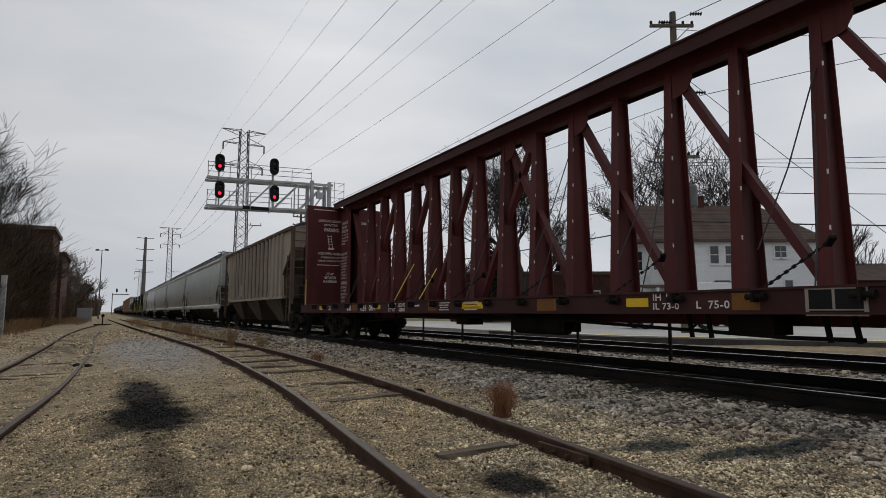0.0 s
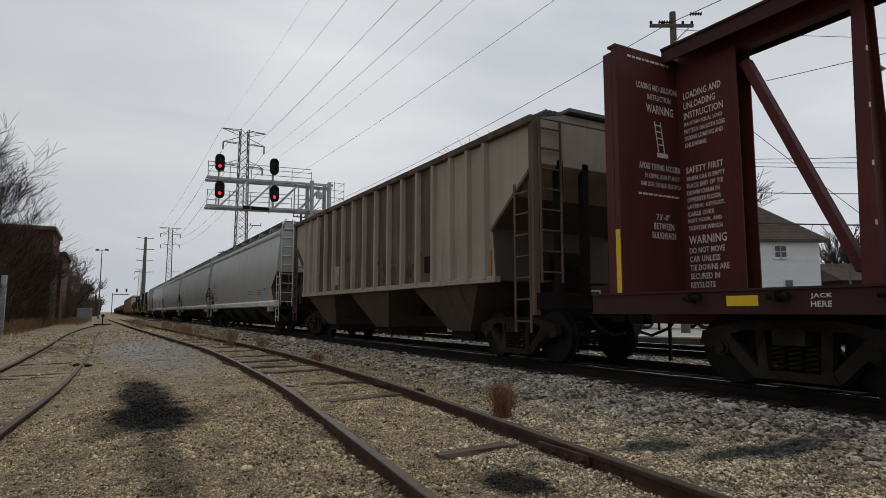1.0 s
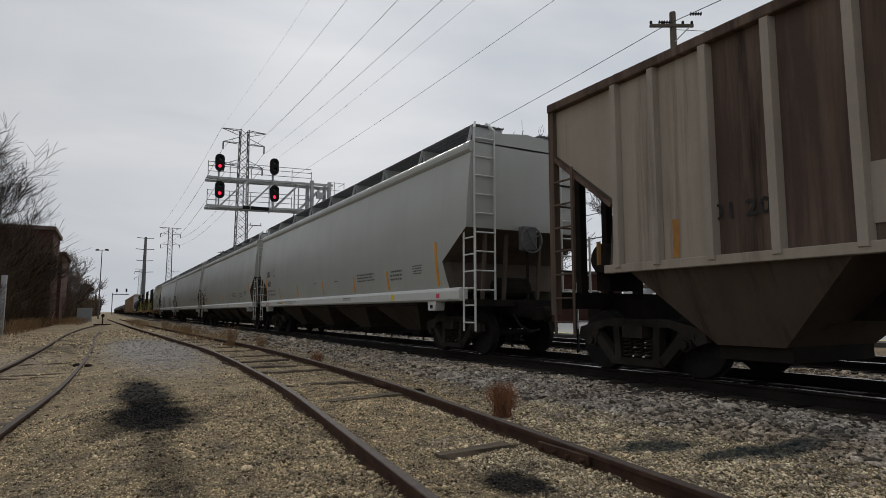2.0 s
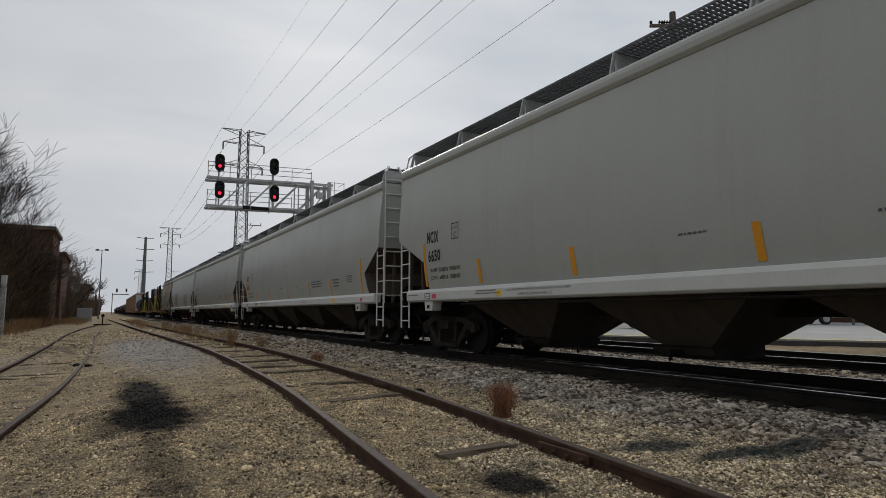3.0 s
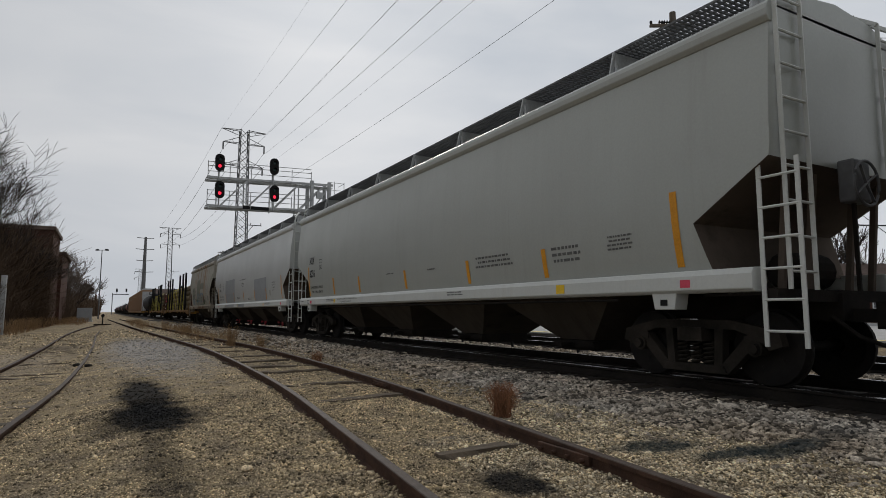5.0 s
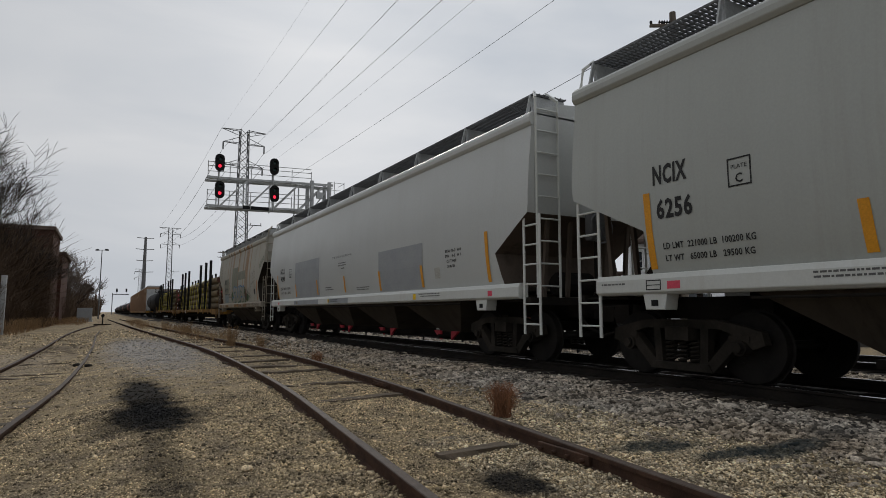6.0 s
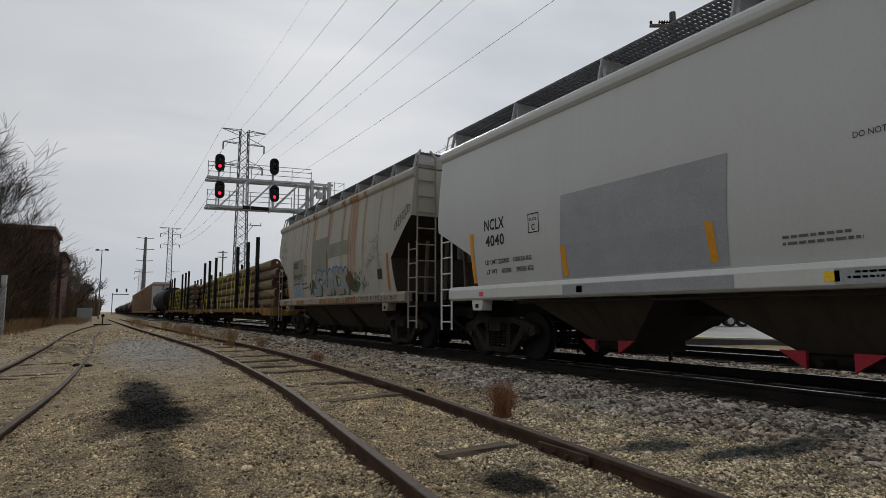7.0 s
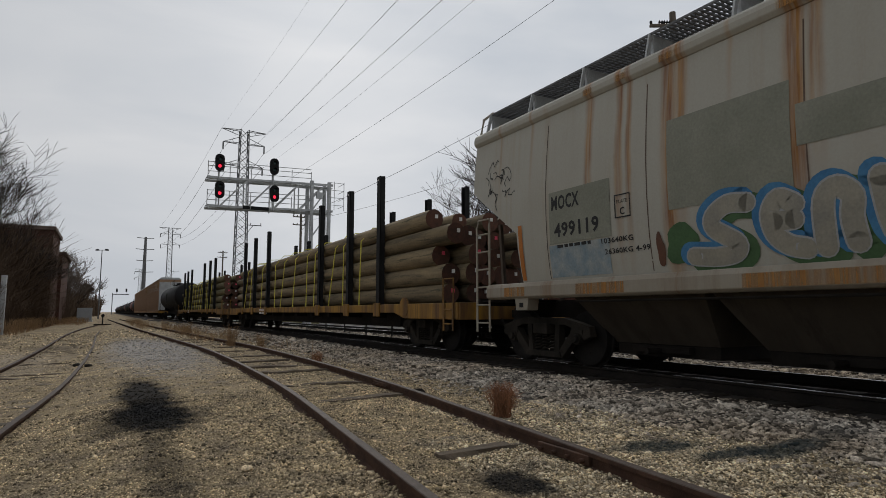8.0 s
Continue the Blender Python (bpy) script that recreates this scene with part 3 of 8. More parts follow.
def scatter(name, label, material, boxes, seed, faces=8, squash=0.7):
    """Loose stones as one mesh: boxes of (x0, x1, y0, y1, count, size, z offset)."""
    rng = np.random.default_rng(seed)
    if faces == 8:
        base = np.array([(1, 0, 0), (-1, 0, 0), (0, 1, 0), (0, -1, 0), (0, 0, 1), (0, 0, -1)], float)
        tri = np.array([(0, 2, 4), (2, 1, 4), (1, 3, 4), (3, 0, 4), (2, 0, 5), (1, 2, 5), (3, 1, 5), (0, 3, 5)])
    else:
        b = bmesh.new()
        bmesh.ops.create_icosphere(b, subdivisions=1, radius=1.0)
        b.verts.ensure_lookup_table()
        base = np.array([v.co[:] for v in b.verts])
        tri = np.array([[v.index for v in f.verts] for f in b.faces])
        b.free()
    vs, fs, k = [], [], 0
    for x0, x1, y0, y1, count, size, dz in boxes:
        x, y = rng.uniform(x0, x1, count), rng.uniform(y0, y1, count)
        r = size * rng.lognormal(0, 0.30, count)
        z = np.array([ground_z(a, c) for a, c in zip(x, y)]) + dz + r * rng.uniform(0.0, 0.5, count)
        p = base[None] * rng.uniform(0.5, 1.45, (count, len(base), 1)) * np.stack([rng.uniform(0.7, 1.4, count), rng.uniform(0.7, 1.4, count), np.full(count, squash)], 1)[:, None]
        a, t = rng.uniform(0, 2 * np.pi, count), rng.uniform(-0.7, 0.7, count)
        px = p[..., 0] * np.cos(t)[:, None] - p[..., 2] * np.sin(t)[:, None]
        pz = p[..., 0] * np.sin(t)[:, None] + p[..., 2] * np.cos(t)[:, None]
        qx = px * np.cos(a)[:, None] - p[..., 1] * np.sin(a)[:, None]
        qy = px * np.sin(a)[:, None] + p[..., 1] * np.cos(a)[:, None]
        q = np.stack([qx, qy, pz], 2) * r[:, None, None] + np.stack([x, y, z], 1)[:, None]
        vs.append(q.reshape(-1, 3))
        fs.append((tri[None] + (np.arange(count) * len(base))[:, None, None]).reshape(-1, 3) + k)
        k += count * len(base)
    v, f = np.concatenate(vs), np.concatenate(fs)
    me = bpy.data.meshes.new(name)
    me.vertices.add(len(v))
    me.vertices.foreach_set("co", v.astype(np.float32).ravel())
    me.loops.add(len(f) * 3)
    me.loops.foreach_set("vertex_index", f.astype(np.int32).ravel())
    me.polygons.add(len(f))
    me.polygons.foreach_set("loop_start", np.arange(0, len(f) * 3, 3, dtype=np.int32))
    me.materials.append(material)
    me.update(calc_edges=True)
    return tagged(new(name, me), label, "stones", kind="stuff")


scatter("ballast_stones", "crushed grey ballast stones beside the main track", M_BALLAST,
        [(5.0, 6.75, 1.0, 9.0, 17500, 0.0215, 0.0), (4.95, 6.75, 9.0, 20.0, 12500, 0.027, 0.0), (4.9, 6.75, 20.0, 60.0, 9000, 0.05, 0.0),
         (9.25, 11.1, 3.0, 22.0, 8000, 0.034, 0.03), (9.25, 11.1, 22.0, 60.0, 4000, 0.05, 0.03), (13.9, 14.5, 3.0, 25.0, 1400, 0.034, 0.03),
         (4.3, 5.1, 1.0, 22.0, 3000, 0.018, -0.004), (4.55, 6.75, -9.0, 1.0, 5000, 0.034, 0.0), (9.25, 11.1, -9.0, 3.0, 3000, 0.04, 0.03)], 11, 20, 0.58)
scatter("yard_gravel", "small tan gravel scattered over the dirt yard", M_GRAVEL,
        [(-1.5, 4.7, 1.8, 5.0, 62000, 0.0074, 0.0), (-2.5, 4.8, 5.0, 9.0, 42000, 0.0092, 0.0), (-4.0, 4.9, 9.0, 20.0, 18000, 0.013, -0.002),
         (-5.0, 4.9, 20.0, 45.0, 5000, 0.03, -0.002), (-1.5, 4.7, 1.8, 7.0, 350, 0.018, -0.004), (1.1, 2.0, 2.0, 8.0, 2600, 0.014, 0.0), (-3.5, 4.7, -8.0, 1.8, 14000, 0.016, -0.002), (1.9, 4.6, 2.0, 12.0, 5000, 0.010, 0.0)], 12, 8)
scatter("limestone_chips", "pale crushed limestone chips beside the ballast", M_CHIPS,
        [(3.3, 5.2, 1.0, 6.5, 15000, 0.0115, 0.0), (2.4, 3.4, 2.0, 5.0, 5000, 0.0095, 0.0)], 14, 8, 0.6)
# ---- rolling stock ----
SPEED = 15.65
MOVING, WHEELS = [], []


def rolling(name, label, category, y, group="cars of the freight train"):
    ob = thing(name, label, category, group, pose(MAIN_X, y, RAIL_Z))
    MOVING.append((ob, y))
    return ob


def truck_meshes():
    s = Shape()
    for x in (0.0,):
        a, b = x - 0.065, x + 0.065
        s.prism([(-1.22, 0.50), (-1.18, 0.66), (-0.95, 0.72), (-0.55, 0.80), (0.55, 0.80), (0.95, 0.72), (1.18, 0.66), (1.22, 0.50), (1.05, 0.44), (0.92, 0.58), (0.60, 0.68), (-0.60, 0.68), (-0.92, 0.58), (-1.05, 0.44)], a, b)
        for g in (-1, 1):
            s.prism([(g * 1.00, 0.62), (g * 0.82, 0.66), (g * 0.38, 0.20), (g * 0.50, 0.12)], a, b)
            s.prism([(g * 0.33, 0.70), (g * 0.45, 0.70), (g * 0.42, 0.20), (g * 0.30, 0.20)], a, b)
            s.lathe([(x - 0.10, 0.10), (x + 0.10, 0.10)], (0, g * 0.89, 0.457), "x", 12)
            s.lathe([(x - 0.15, 0.065), (x + 0.15, 0.065)], (0, g * 0.89, 0.457), "x", 10)
            s.box(a - 0.02, b + 0.02, g * 0.89 - 0.14, g * 0.89 + 0.14, 0.53, 0.60)
        s.prism([(-0.50, 0.12), (0.50, 0.12), (0.44, 0.22), (-0.44, 0.22)], a - 0.03, b + 0.03)
    side_me = s.mesh("side_frame", M_TRUCK)
    fix_normals(side_me)
    s = Shape().box(-1.12, 1.12, -0.19, 0.19, 0.52, 0.70)
    s.lathe([(0.70, 0.30), (0.80, 0.28)], (0, 0, 0), "z", 16)
    frame_me = s.mesh("truck", M_TRUCK)
    spring_me = Shape().tube([(0.055 * math.cos(k * 1.05), 0.075 * math.sin(k * 1.05), 0.23 + 0.28 * k / 30) for k in range(31)], 0.016, 4).mesh("spring", M_TRUCK)
    w = Shape()
    for x in (-0.75, 0.75):
        g = 1 if x > 0 else -1
        w.lathe([(x + g * 0.07, 0.30), (x + g * 0.07, 0.43), (x + g * 0.06, 0.452), (x - g * 0.045, 0.458), (x - g * 0.05, 0.485), (x - g * 0.075, 0.485), (x - g * 0.075, 0.38), (x - g * 0.03, 0.33), (x - g * 0.0, 0.16), (x - g * 0.06, 0.10)], (0, 0, 0), "x", 28)
        w.lathe([(x - 0.06, 0.12), (x + 0.08, 0.12)], (0, 0, 0), "x", 12)
        for k in range(5):
            w.lathe([(x + g * 0.071, 0.022), (x + g * 0.078, 0.018)], (0, 0.24 * math.cos(k * 1.257), 0.24 * math.sin(k * 1.257)), "x", 6)
    w.lathe([(-1.1, 0.07), (1.1, 0.07)], (0, 0, 0), "x", 10)
    wheel_me = w.mesh("wheelset", M_WHEEL, True)
    return frame_me, side_me, spring_me, wheel_me


TRUCK_ME, SIDE_ME, SPRING_ME, WHEEL_ME = truck_meshes()


def add_trucks(car, half, spin=True):
    for y in (-half, half):
        t = part("truck", TRUCK_ME, None, car, at=pose(0, y, 0))
        for x in (-0.98, 0.98) if spin else ():
            for g in (-0.20, 0.0, 0.20):
                part("spring", SPRING_ME, None, t, at=pose(x, g, 0))
        part("side_frame", SIDE_ME, None, t, at=pose(-0.98, 0, 0))
        part("side_frame", SIDE_ME, None, t, at=pose(0.98, 0, 0))
        for a in (-0.89, 0.89):
            w = part("wheelset", WHEEL_ME, None, t, at=pose(0, a, 0.457))
            if spin:
                WHEELS.append((w, a))


COUPLER_ME = None


def add_couplers(car, half):
    global COUPLER_ME
    if COUPLER_ME is None:
        s = Shape().box(-0.09, 0.09, -0.35, 0.30, 0.78, 0.94)
        s.prism([(0.22, 0.70), (0.50, 0.70), (0.56, 0.80), (0.56, 0.93), (0.50, 1.02), (0.22, 1.02)], -0.17, 0.02)
        s.prism([(0.30, 0.73), (0.58, 0.74), (0.58, 0.99), (0.30, 1.0)], 0.05, 0.17)
        s.tube([(0.35, -0.1, 0.85), (0.38, 0.2, 0.62), (0.33, 0.5, 0.50), (0.25, 0.66, 0.55)], 0.026, 6)
        COUPLER_ME = s.mesh("coupler", M_UNDER)
        fix_normals(COUPLER_ME)
    part("coupler", COUPLER_ME, None, car, at=pose(0, half, 0))
    part("coupler", COUPLER_ME, None, car, at=pose(0, -half, 0, 0, 0, 180))


def ladder(s, a, b, across, rungs, r=0.017):
    """Two stiles and rungs: a to b is one stile, the other lies 'across' from it."""
    a, b, d = Vector(a), Vector(b), Vector(across)
    s.bar(a, b, 0.05, 0.02)
    s.bar(a + d, b + d, 0.05, 0.02)
    for k in range(rungs):
        p = a.lerp(b, (k + 0.5) / rungs)
        s.tube([p, p + d], r, 6)
    return s


def side_of(prof):
    zs, ws = [p[0] for p in prof], [p[1] for p in prof]
    return lambda z: float(np.interp(z, zs, ws))


def on_side(width):
    """Maps (along the car, up) to the side that faces the yard."""
    return lambda y, z: (-(width(z) + 0.007), y, z)


def patch(name, rects, material, parent, place, label="", rows=5):
    """Flat painted rectangles (y0, y1, z0, z1, slant) laid on a side."""
    s = Shape()
    for q in rects:
        y0, y1, z0, z1 = q[:4]
        sl = q[4] if len(q) > 4 else 0.0
        v = []
        for k in range(rows + 1):
            z = z0 + (z1 - z0) * k / rows
            v += [place(y0 + sl * k / rows, z), place(y1 + sl * k / rows, z)]
        s.add(v, [(2 * k, 2 * k + 1, 2 * k + 3, 2 * k + 2) for k in range(rows)])
    return part(name, s, material, parent, label, fix=False)


def lettering(text, place, height, width, material, parent, name="lettering", bold=0.02):
    """Words in the built-in font; place maps (right, up) in metres to the surface."""
    cu = bpy.data.curves.new(name, "FONT")
    cu.body, cu.size, cu.offset, cu.resolution_u, cu.space_character = text, 1.0, bold, 2, 1.0 + 3.0 * bold
    ob = bpy.data.objects.new(name, cu)
    scene.collection.objects.link(ob)
    dg = bpy.context.evaluated_depsgraph_get()
    dg.update()
    me = bpy.data.meshes.new_from_object(ob.evaluated_get(dg))
    bpy.data.objects.remove(ob)
    bpy.data.curves.remove(cu)
    co = np.array([v.co[:] for v in me.vertices])
    lo, hi = co.min(0), co.max(0)
    sx, sy = width / (hi[0] - lo[0]), height / (hi[1] - lo[1])
    for v in me.vertices:
        v.co = place((v.co.x - lo[0]) * sx, (v.co.y - lo[1]) * sy)
    me.name = name
    me.materials.clear()
    me.materials.append(material)
    return part(name, me, None, parent)


def side_text(text, y_left, z_base, height, width, material, car, place, bold=0.02):
    return lettering(text, lambda u, v: place(y_left - u, z_base + v), height, width, material, car, bold=bold)


def bars(n, y_left, z_top, width, pitch, material, car, place, seed=1, h=0.45):
    """Lines of small writing that cannot be read, as broken bars."""
    rng = random.Random(seed)
    rects = []
    for k in range(n):
        y, end = y_left - rng.uniform(0, 0.12) * width, y_left - width * rng.uniform(0.82, 1.0)
        z = z_top - k * pitch
        while y > end:
            w = rng.uniform(0.45, 1.5) * pitch
            rects.append((y, max(y - w, end), z - pitch * h, z))
            y -= w + pitch * 0.28
    return tagged(patch("stencil_block", rects, material, car, place, rows=1), kind="stuff")


SMOOTH_PROF = [(1.38, 1.46), (1.6, 1.50), (2.0, 1.545), (2.5, 1.565), (3.0, 1.56), (3.5, 1.525), (4.0, 1.475), (4.46, 1.425)]
GRATE_CACHE = {}


def grating(length, width):
    key = round(length, 2)
    if key not in GRATE_CACHE:
        s = Shape()
        n = int(length / 0.075)
        for k in range(n):
            y = -length / 2 + (k + 0.5) * length / n
            s.box(-width / 2, width / 2, y - 0.014, y + 0.014, 0, 0.03)
        for k in range(7):
            x = -width / 2 + width * k / 6
            s.box(x - 0.008, x + 0.008, -length / 2, length / 2, 0.002, 0.034)
        GRATE_CACHE[key] = s.mesh("running_board", M_LATTICE)
    return GRATE_CACHE[key]


def bay(s, y, half_top, half_bot, w_top, w_bot, z_top, z_bot):
    """One funnel with an outlet gate."""
    s.loft([[(-w_top, y - half_top, z_top), (w_top, y - half_top, z_top), (w_top, y + half_top, z_top), (-w_top, y + half_top, z_top)],
            [(-w_bot, y - half_bot, z_bot), (w_bot, y - half_bot, z_bot), (w_bot, y + half_bot, z_bot), (-w_bot, y + half_bot, z_bot)]])
    return s


def covered_hopper(name, label, y, half, paint, sill_paint, bays, prof=SMOOTH_PROF, gate=None, front_in=1.05, rear_in=1.40, cut_hi=2.64, cut_lo=2.0, supports=8, slope_paint=M_SLOPE, bay_foot=0.42):
    """A smooth-sided covered hopper: body, roof with running boards, ends with ladders, funnels, trucks."""
    car = rolling(name, label, "hopper car", y)
    width = side_of(prof)
    zs = sorted(set([p[0] for p in prof] + [cut_hi, cut_lo, 1.7, 2.3, 2.8, 3.2, 3.7]))
    zs = [z for z in zs if z <= 4.46]

    def inset(z, deep, low):
        return float(np.interp(z, [1.38, cut_lo, cut_hi, cut_hi + 0.02], [low, deep, 0.02, 0.0]))

    rows = [(width(z), -half + inset(z, front_in, front_in - 0.2), half - inset(z, rear_in, rear_in + 0.08), z) for z in zs]
    s = Shape()
    for w, a, b, z in rows:
        s.v += [(-w, a, z), (-w, b, z), (w, b, z), (w, a, z)]
    for k in range(len(rows) - 1):
        i = 4 * k
        s.f += [(i + j, i + (j + 1) % 4, i + 4 + (j + 1) % 4, i + 4 + j) for j in range(4)]
    s.f.append((3, 2, 1, 0))
    slope = Shape()
    slope.v = list(s.v)
    keep = []
    for n_face, f in enumerate(s.f[:-1]):
        row, j = divmod(n_face, 4)
        (slope.f if j in (1, 3) and zs[row + 1] <= cut_hi + 0.001 else keep).append(f)
    s.f = keep + [s.f[-1]]
    body = part("body", s, paint, car, smooth=True, fix=False)
    fix_normals(body.data)
    # the end slopes take a darker paint that stands in for their shade
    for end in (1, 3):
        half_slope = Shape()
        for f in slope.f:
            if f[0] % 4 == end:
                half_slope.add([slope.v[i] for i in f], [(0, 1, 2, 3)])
        part("slope_sheet", half_slope, slope_paint, car, "brown slope sheet darkened for shade")
    # roof in a shallow arch
    r = Shape()
    arch = [(-1.47, 4.44), (-1.30, 4.54), (-0.8, 4.70), (0, 4.79), (0.8, 4.70), (1.30, 4.54), (1.47, 4.44), (0, 4.42)]
    r.loft([[(x, -half, z) for x, z in arch], [(x, half, z) for x, z in arch]])
    part("roof", r, paint, car, smooth=True)
    for g in (-1, 1):
        c = Shape()
        eave = [(g * 1.40, 4.22), (g * 1.465, 4.22), (g * 1.51, 4.28), (g * 1.515, 4.36), (g * 1.50, 4.42), (g * 1.45, 4.475), (g * 1.40, 4.475)]
        c.loft([[(x, -half - 0.02, z) for x, z in eave], [(x, half + 0.02, z) for x, z in eave]])
        part("top_chord", c, paint, car, bevel=0.012)
        c = Shape()
        sill = [(g * 1.36, 1.13), (g * 1.53, 1.13), (g * 1.585, 1.17), (g * 1.585, 1.34), (g * 1.545, 1.41), (g * 1.36, 1.42)]
        c.loft([[(x, -half + 0.28, z) for x, z in sill], [(x, half - 0.50, z) for x, z in sill]])
        part("side_sill", c, sill_paint, car, bevel=0.012)
        part("running_board", grating(2 * half - 0.3, 0.74), None, car, at=pose(g * 0.88, 0, 4.87))
    h = Shape()
    h.loft([[(-0.33, -half + 0.6, 4.76), (0.33, -half + 0.6, 4.76), (0.30, -half + 0.6, 4.91), (-0.30, -half + 0.6, 4.91)], [(-0.33, half - 0.6, 4.76), (0.33, half - 0.6, 4.76), (0.30, half - 0.6, 4.91), (-0.30, half - 0.6, 4.91)]])
    part("hatch_cover", h, paint, car, bevel=0.02)
    sup = Shape().bar((1.36, 0, 4.48), (1.26, 0, 4.88), 0.03, 0.06)
    sup.prism([(-0.03, 4.55), (0.03, 4.55), (0.03, 4.86), (-0.03, 4.86)], 0.5, 1.24)
    sup_me = sup.mesh("board_support", M_GALV)
    for k in range(supports + 1):
        yy = -half + 0.25 + (2 * half - 0.5) * k / supports
        part("board_support", sup_me, None, car, at=pose(0, yy, 0))
        part("board_support", sup_me, None, car, at=pose(0, yy, 0, 0, 0, 180))
    # end platforms with ladders and grab irons
    for e, y_end, side_len in ((-1, -half, 0.30), (1, half, 0.52)):
        u = Shape()
        u.box(-0.30, 0.30, min(y_end, y_end - e * 2.4), max(y_end, y_end - e * 2.4), 0.80, 1.12)
        u.box(-1.5, 1.5, y_end - e * 0.10 - 0.06, y_end - e * 0.10 + 0.06, 1.02, 1.16)
        u.box(-1.45, 1.45, min(y_end - e * 0.15, y_end - e * 1.0), max(y_end - e * 0.15, y_end - e * 1.0), 1.09, 1.12)
        for x in (-1.0, -0.45, 0.45, 1.0):
            part("end_post", Shape().bar((x, y_end - e * 0.30, 1.12), (x, y_end - e * 0.16, 2.66), 0.07, 0.07), M_SLOPE, car)
        part("air_reservoir", Shape().lathe([(-0.55, 0.20), (-0.5, 0.24), (0.25, 0.24), (0.3, 0.20)], (0.1, y_end - e * 0.62, 1.42), "x", 14), M_UNDER, car)
        part("end_frame", u, M_UNDER, car, "grimy end framing under the slope sheet")
        if e < 0:
            wheel = Shape()
            rim = [(-0.1 + 0.27 * math.cos(a * math.pi / 12), y_end - 0.26, 2.42 + 0.27 * math.sin(a * math.pi / 12)) for a in range(25)]
            wheel.tube(rim, 0.018, 6, False)
            for a in (0.5, 2.1, 3.7, 5.3):
                wheel.bar((-0.1, y_end - 0.25, 2.42), (-0.1 + 0.27 * math.cos(a), y_end - 0.26, 2.42 + 0.27 * math.sin(a)), 0.03, 0.015)
            part("brake_wheel", wheel, M_LATTICE, car, "dull grey hand brake wheel")
            part("brake_housing", Shape().box(-0.28, 0.08, y_end - 0.22, y_end - 0.02, 2.20, 2.72), M_LATTICE, car, bevel=0.03)
            part("brake_rigging", Shape().bar((-0.1, y_end - 0.10, 2.2), (-0.1, y_end - 0.10, 1.15), 0.04), M_UNDER, car)
        for g in (-1, 1):
            l = Shape()
            corner = y_end + 0.06 - 0.32 if e < 0 else y_end - 0.08
            ladder(l, (g * 1.52, corner, 0.52), (g * 1.52, corner, 2.58), (0, -e * 0.44, 0), 6)
            if e < 0:
                part("ladder", l, sill_paint, car)
                l = Shape()
                ladder(l, (g * 1.40, y_end - 0.05, 1.15), (g * 1.40, y_end - 0.05, 4.72), (-g * 0.50, 0, 0), 9)
                l.bar((g * 1.40, y_end - 0.05, 4.72), (g * 1.15, y_end + 0.30, 4.98), 0.05)
                l.bar((g * 0.90, y_end - 0.05, 4.72), (g * 0.86, y_end + 0.30, 4.98), 0.05)
            else:
                part("ladder", l, sill_paint, car)
                l = Shape()
                l.tube([(g * 1.52, y_end - 0.52, 2.55), (g * 1.50, y_end - 0.50, 2.70), (g * 1.50, y_end - 0.10, 2.70), (g * 1.50, y_end - 0.06, 2.55)], 0.018, 6)
                part("grab_iron", l, sill_paint, car)
                l = Shape()
                l.tube([(g * 1.42, y_end - 0.1, 4.46), (g * 1.32, y_end - 0.06, 4.82), (g * 1.10, y_end - 0.06, 5.0), (g * 0.50, y_end - 0.06, 5.01)], 0.028, 6)
            part("ladder" if e < 0 else "grab_iron", l, sill_paint, car)
        for g in (-1, 1):
            p = Shape()
            yy = y_end - e * 1.55
            p.loft([[(g * 1.54, yy - 0.20, 1.14), (g * 1.54, yy + 0.20, 1.14), (g * 1.54, yy + 0.16, 0.93), (g * 1.54, yy - 0.16, 0.93)], [(g * 1.30, yy - 0.20, 1.14), (g * 1.30, yy + 0.20, 1.14), (g * 1.30, yy + 0.16, 0.93), (g * 1.30, yy - 0.16, 0.93)]])
            part("jacking_pad", p, sill_paint, car, bevel=0.01)
        p = Shape()
        p.box(-1.548, -1.542, y_end - e * 1.55 - 0.055, y_end - e * 1.55 + 0.055, 0.98, 1.06)
        part("jack_hole", p, M_BLACK, car)
    # funnels
    for k in range(bays):
        reach = half - 2.55
        pitch = 2 * reach / bays
        yy = -reach + pitch * (k + 0.5)
        f = part("hopper_bay", bay(Shape(), yy, pitch * 0.5, bay_foot, 1.42, 0.62, 1.30, 0.42), M_BAY, car, "dark brown-grey discharge bay")
        o = Shape().box(-0.60, 0.60, yy - bay_foot + 0.02, yy + bay_foot - 0.02, 0.24, 0.43)
        o.tube([(-1.0, yy, 0.33), (1.0, yy, 0.33)], 0.045, 8)
        o.box(-0.72, -0.60, yy - 0.52, yy + 0.52, 0.30, 0.40)
        part("outlet_gate", o, gate or M_UNDER, f)
    c = Shape().box(-0.18, 0.18, -half + 2.0, half - 2.0, 0.84, 1.20)
    part("brake_rod", Shape().tube([(-1.50, -half + 2.4, 1.065), (-1.50, half - 2.9, 1.065)], 0.02, 6), M_UNDER, car)
    part("centre_sill", c, M_UNDER, car)
    add_trucks(car, half - 1.52)
    add_couplers(car, half)
    return car, on_side(width), body


def tape(car, place, spots, material=None):
    for y, z0, z1 in spots:
        patch("reflective_strip", [(y - 0.055, y + 0.055, z0, z1, 0.03)], material or M_ORANGE, car, place)


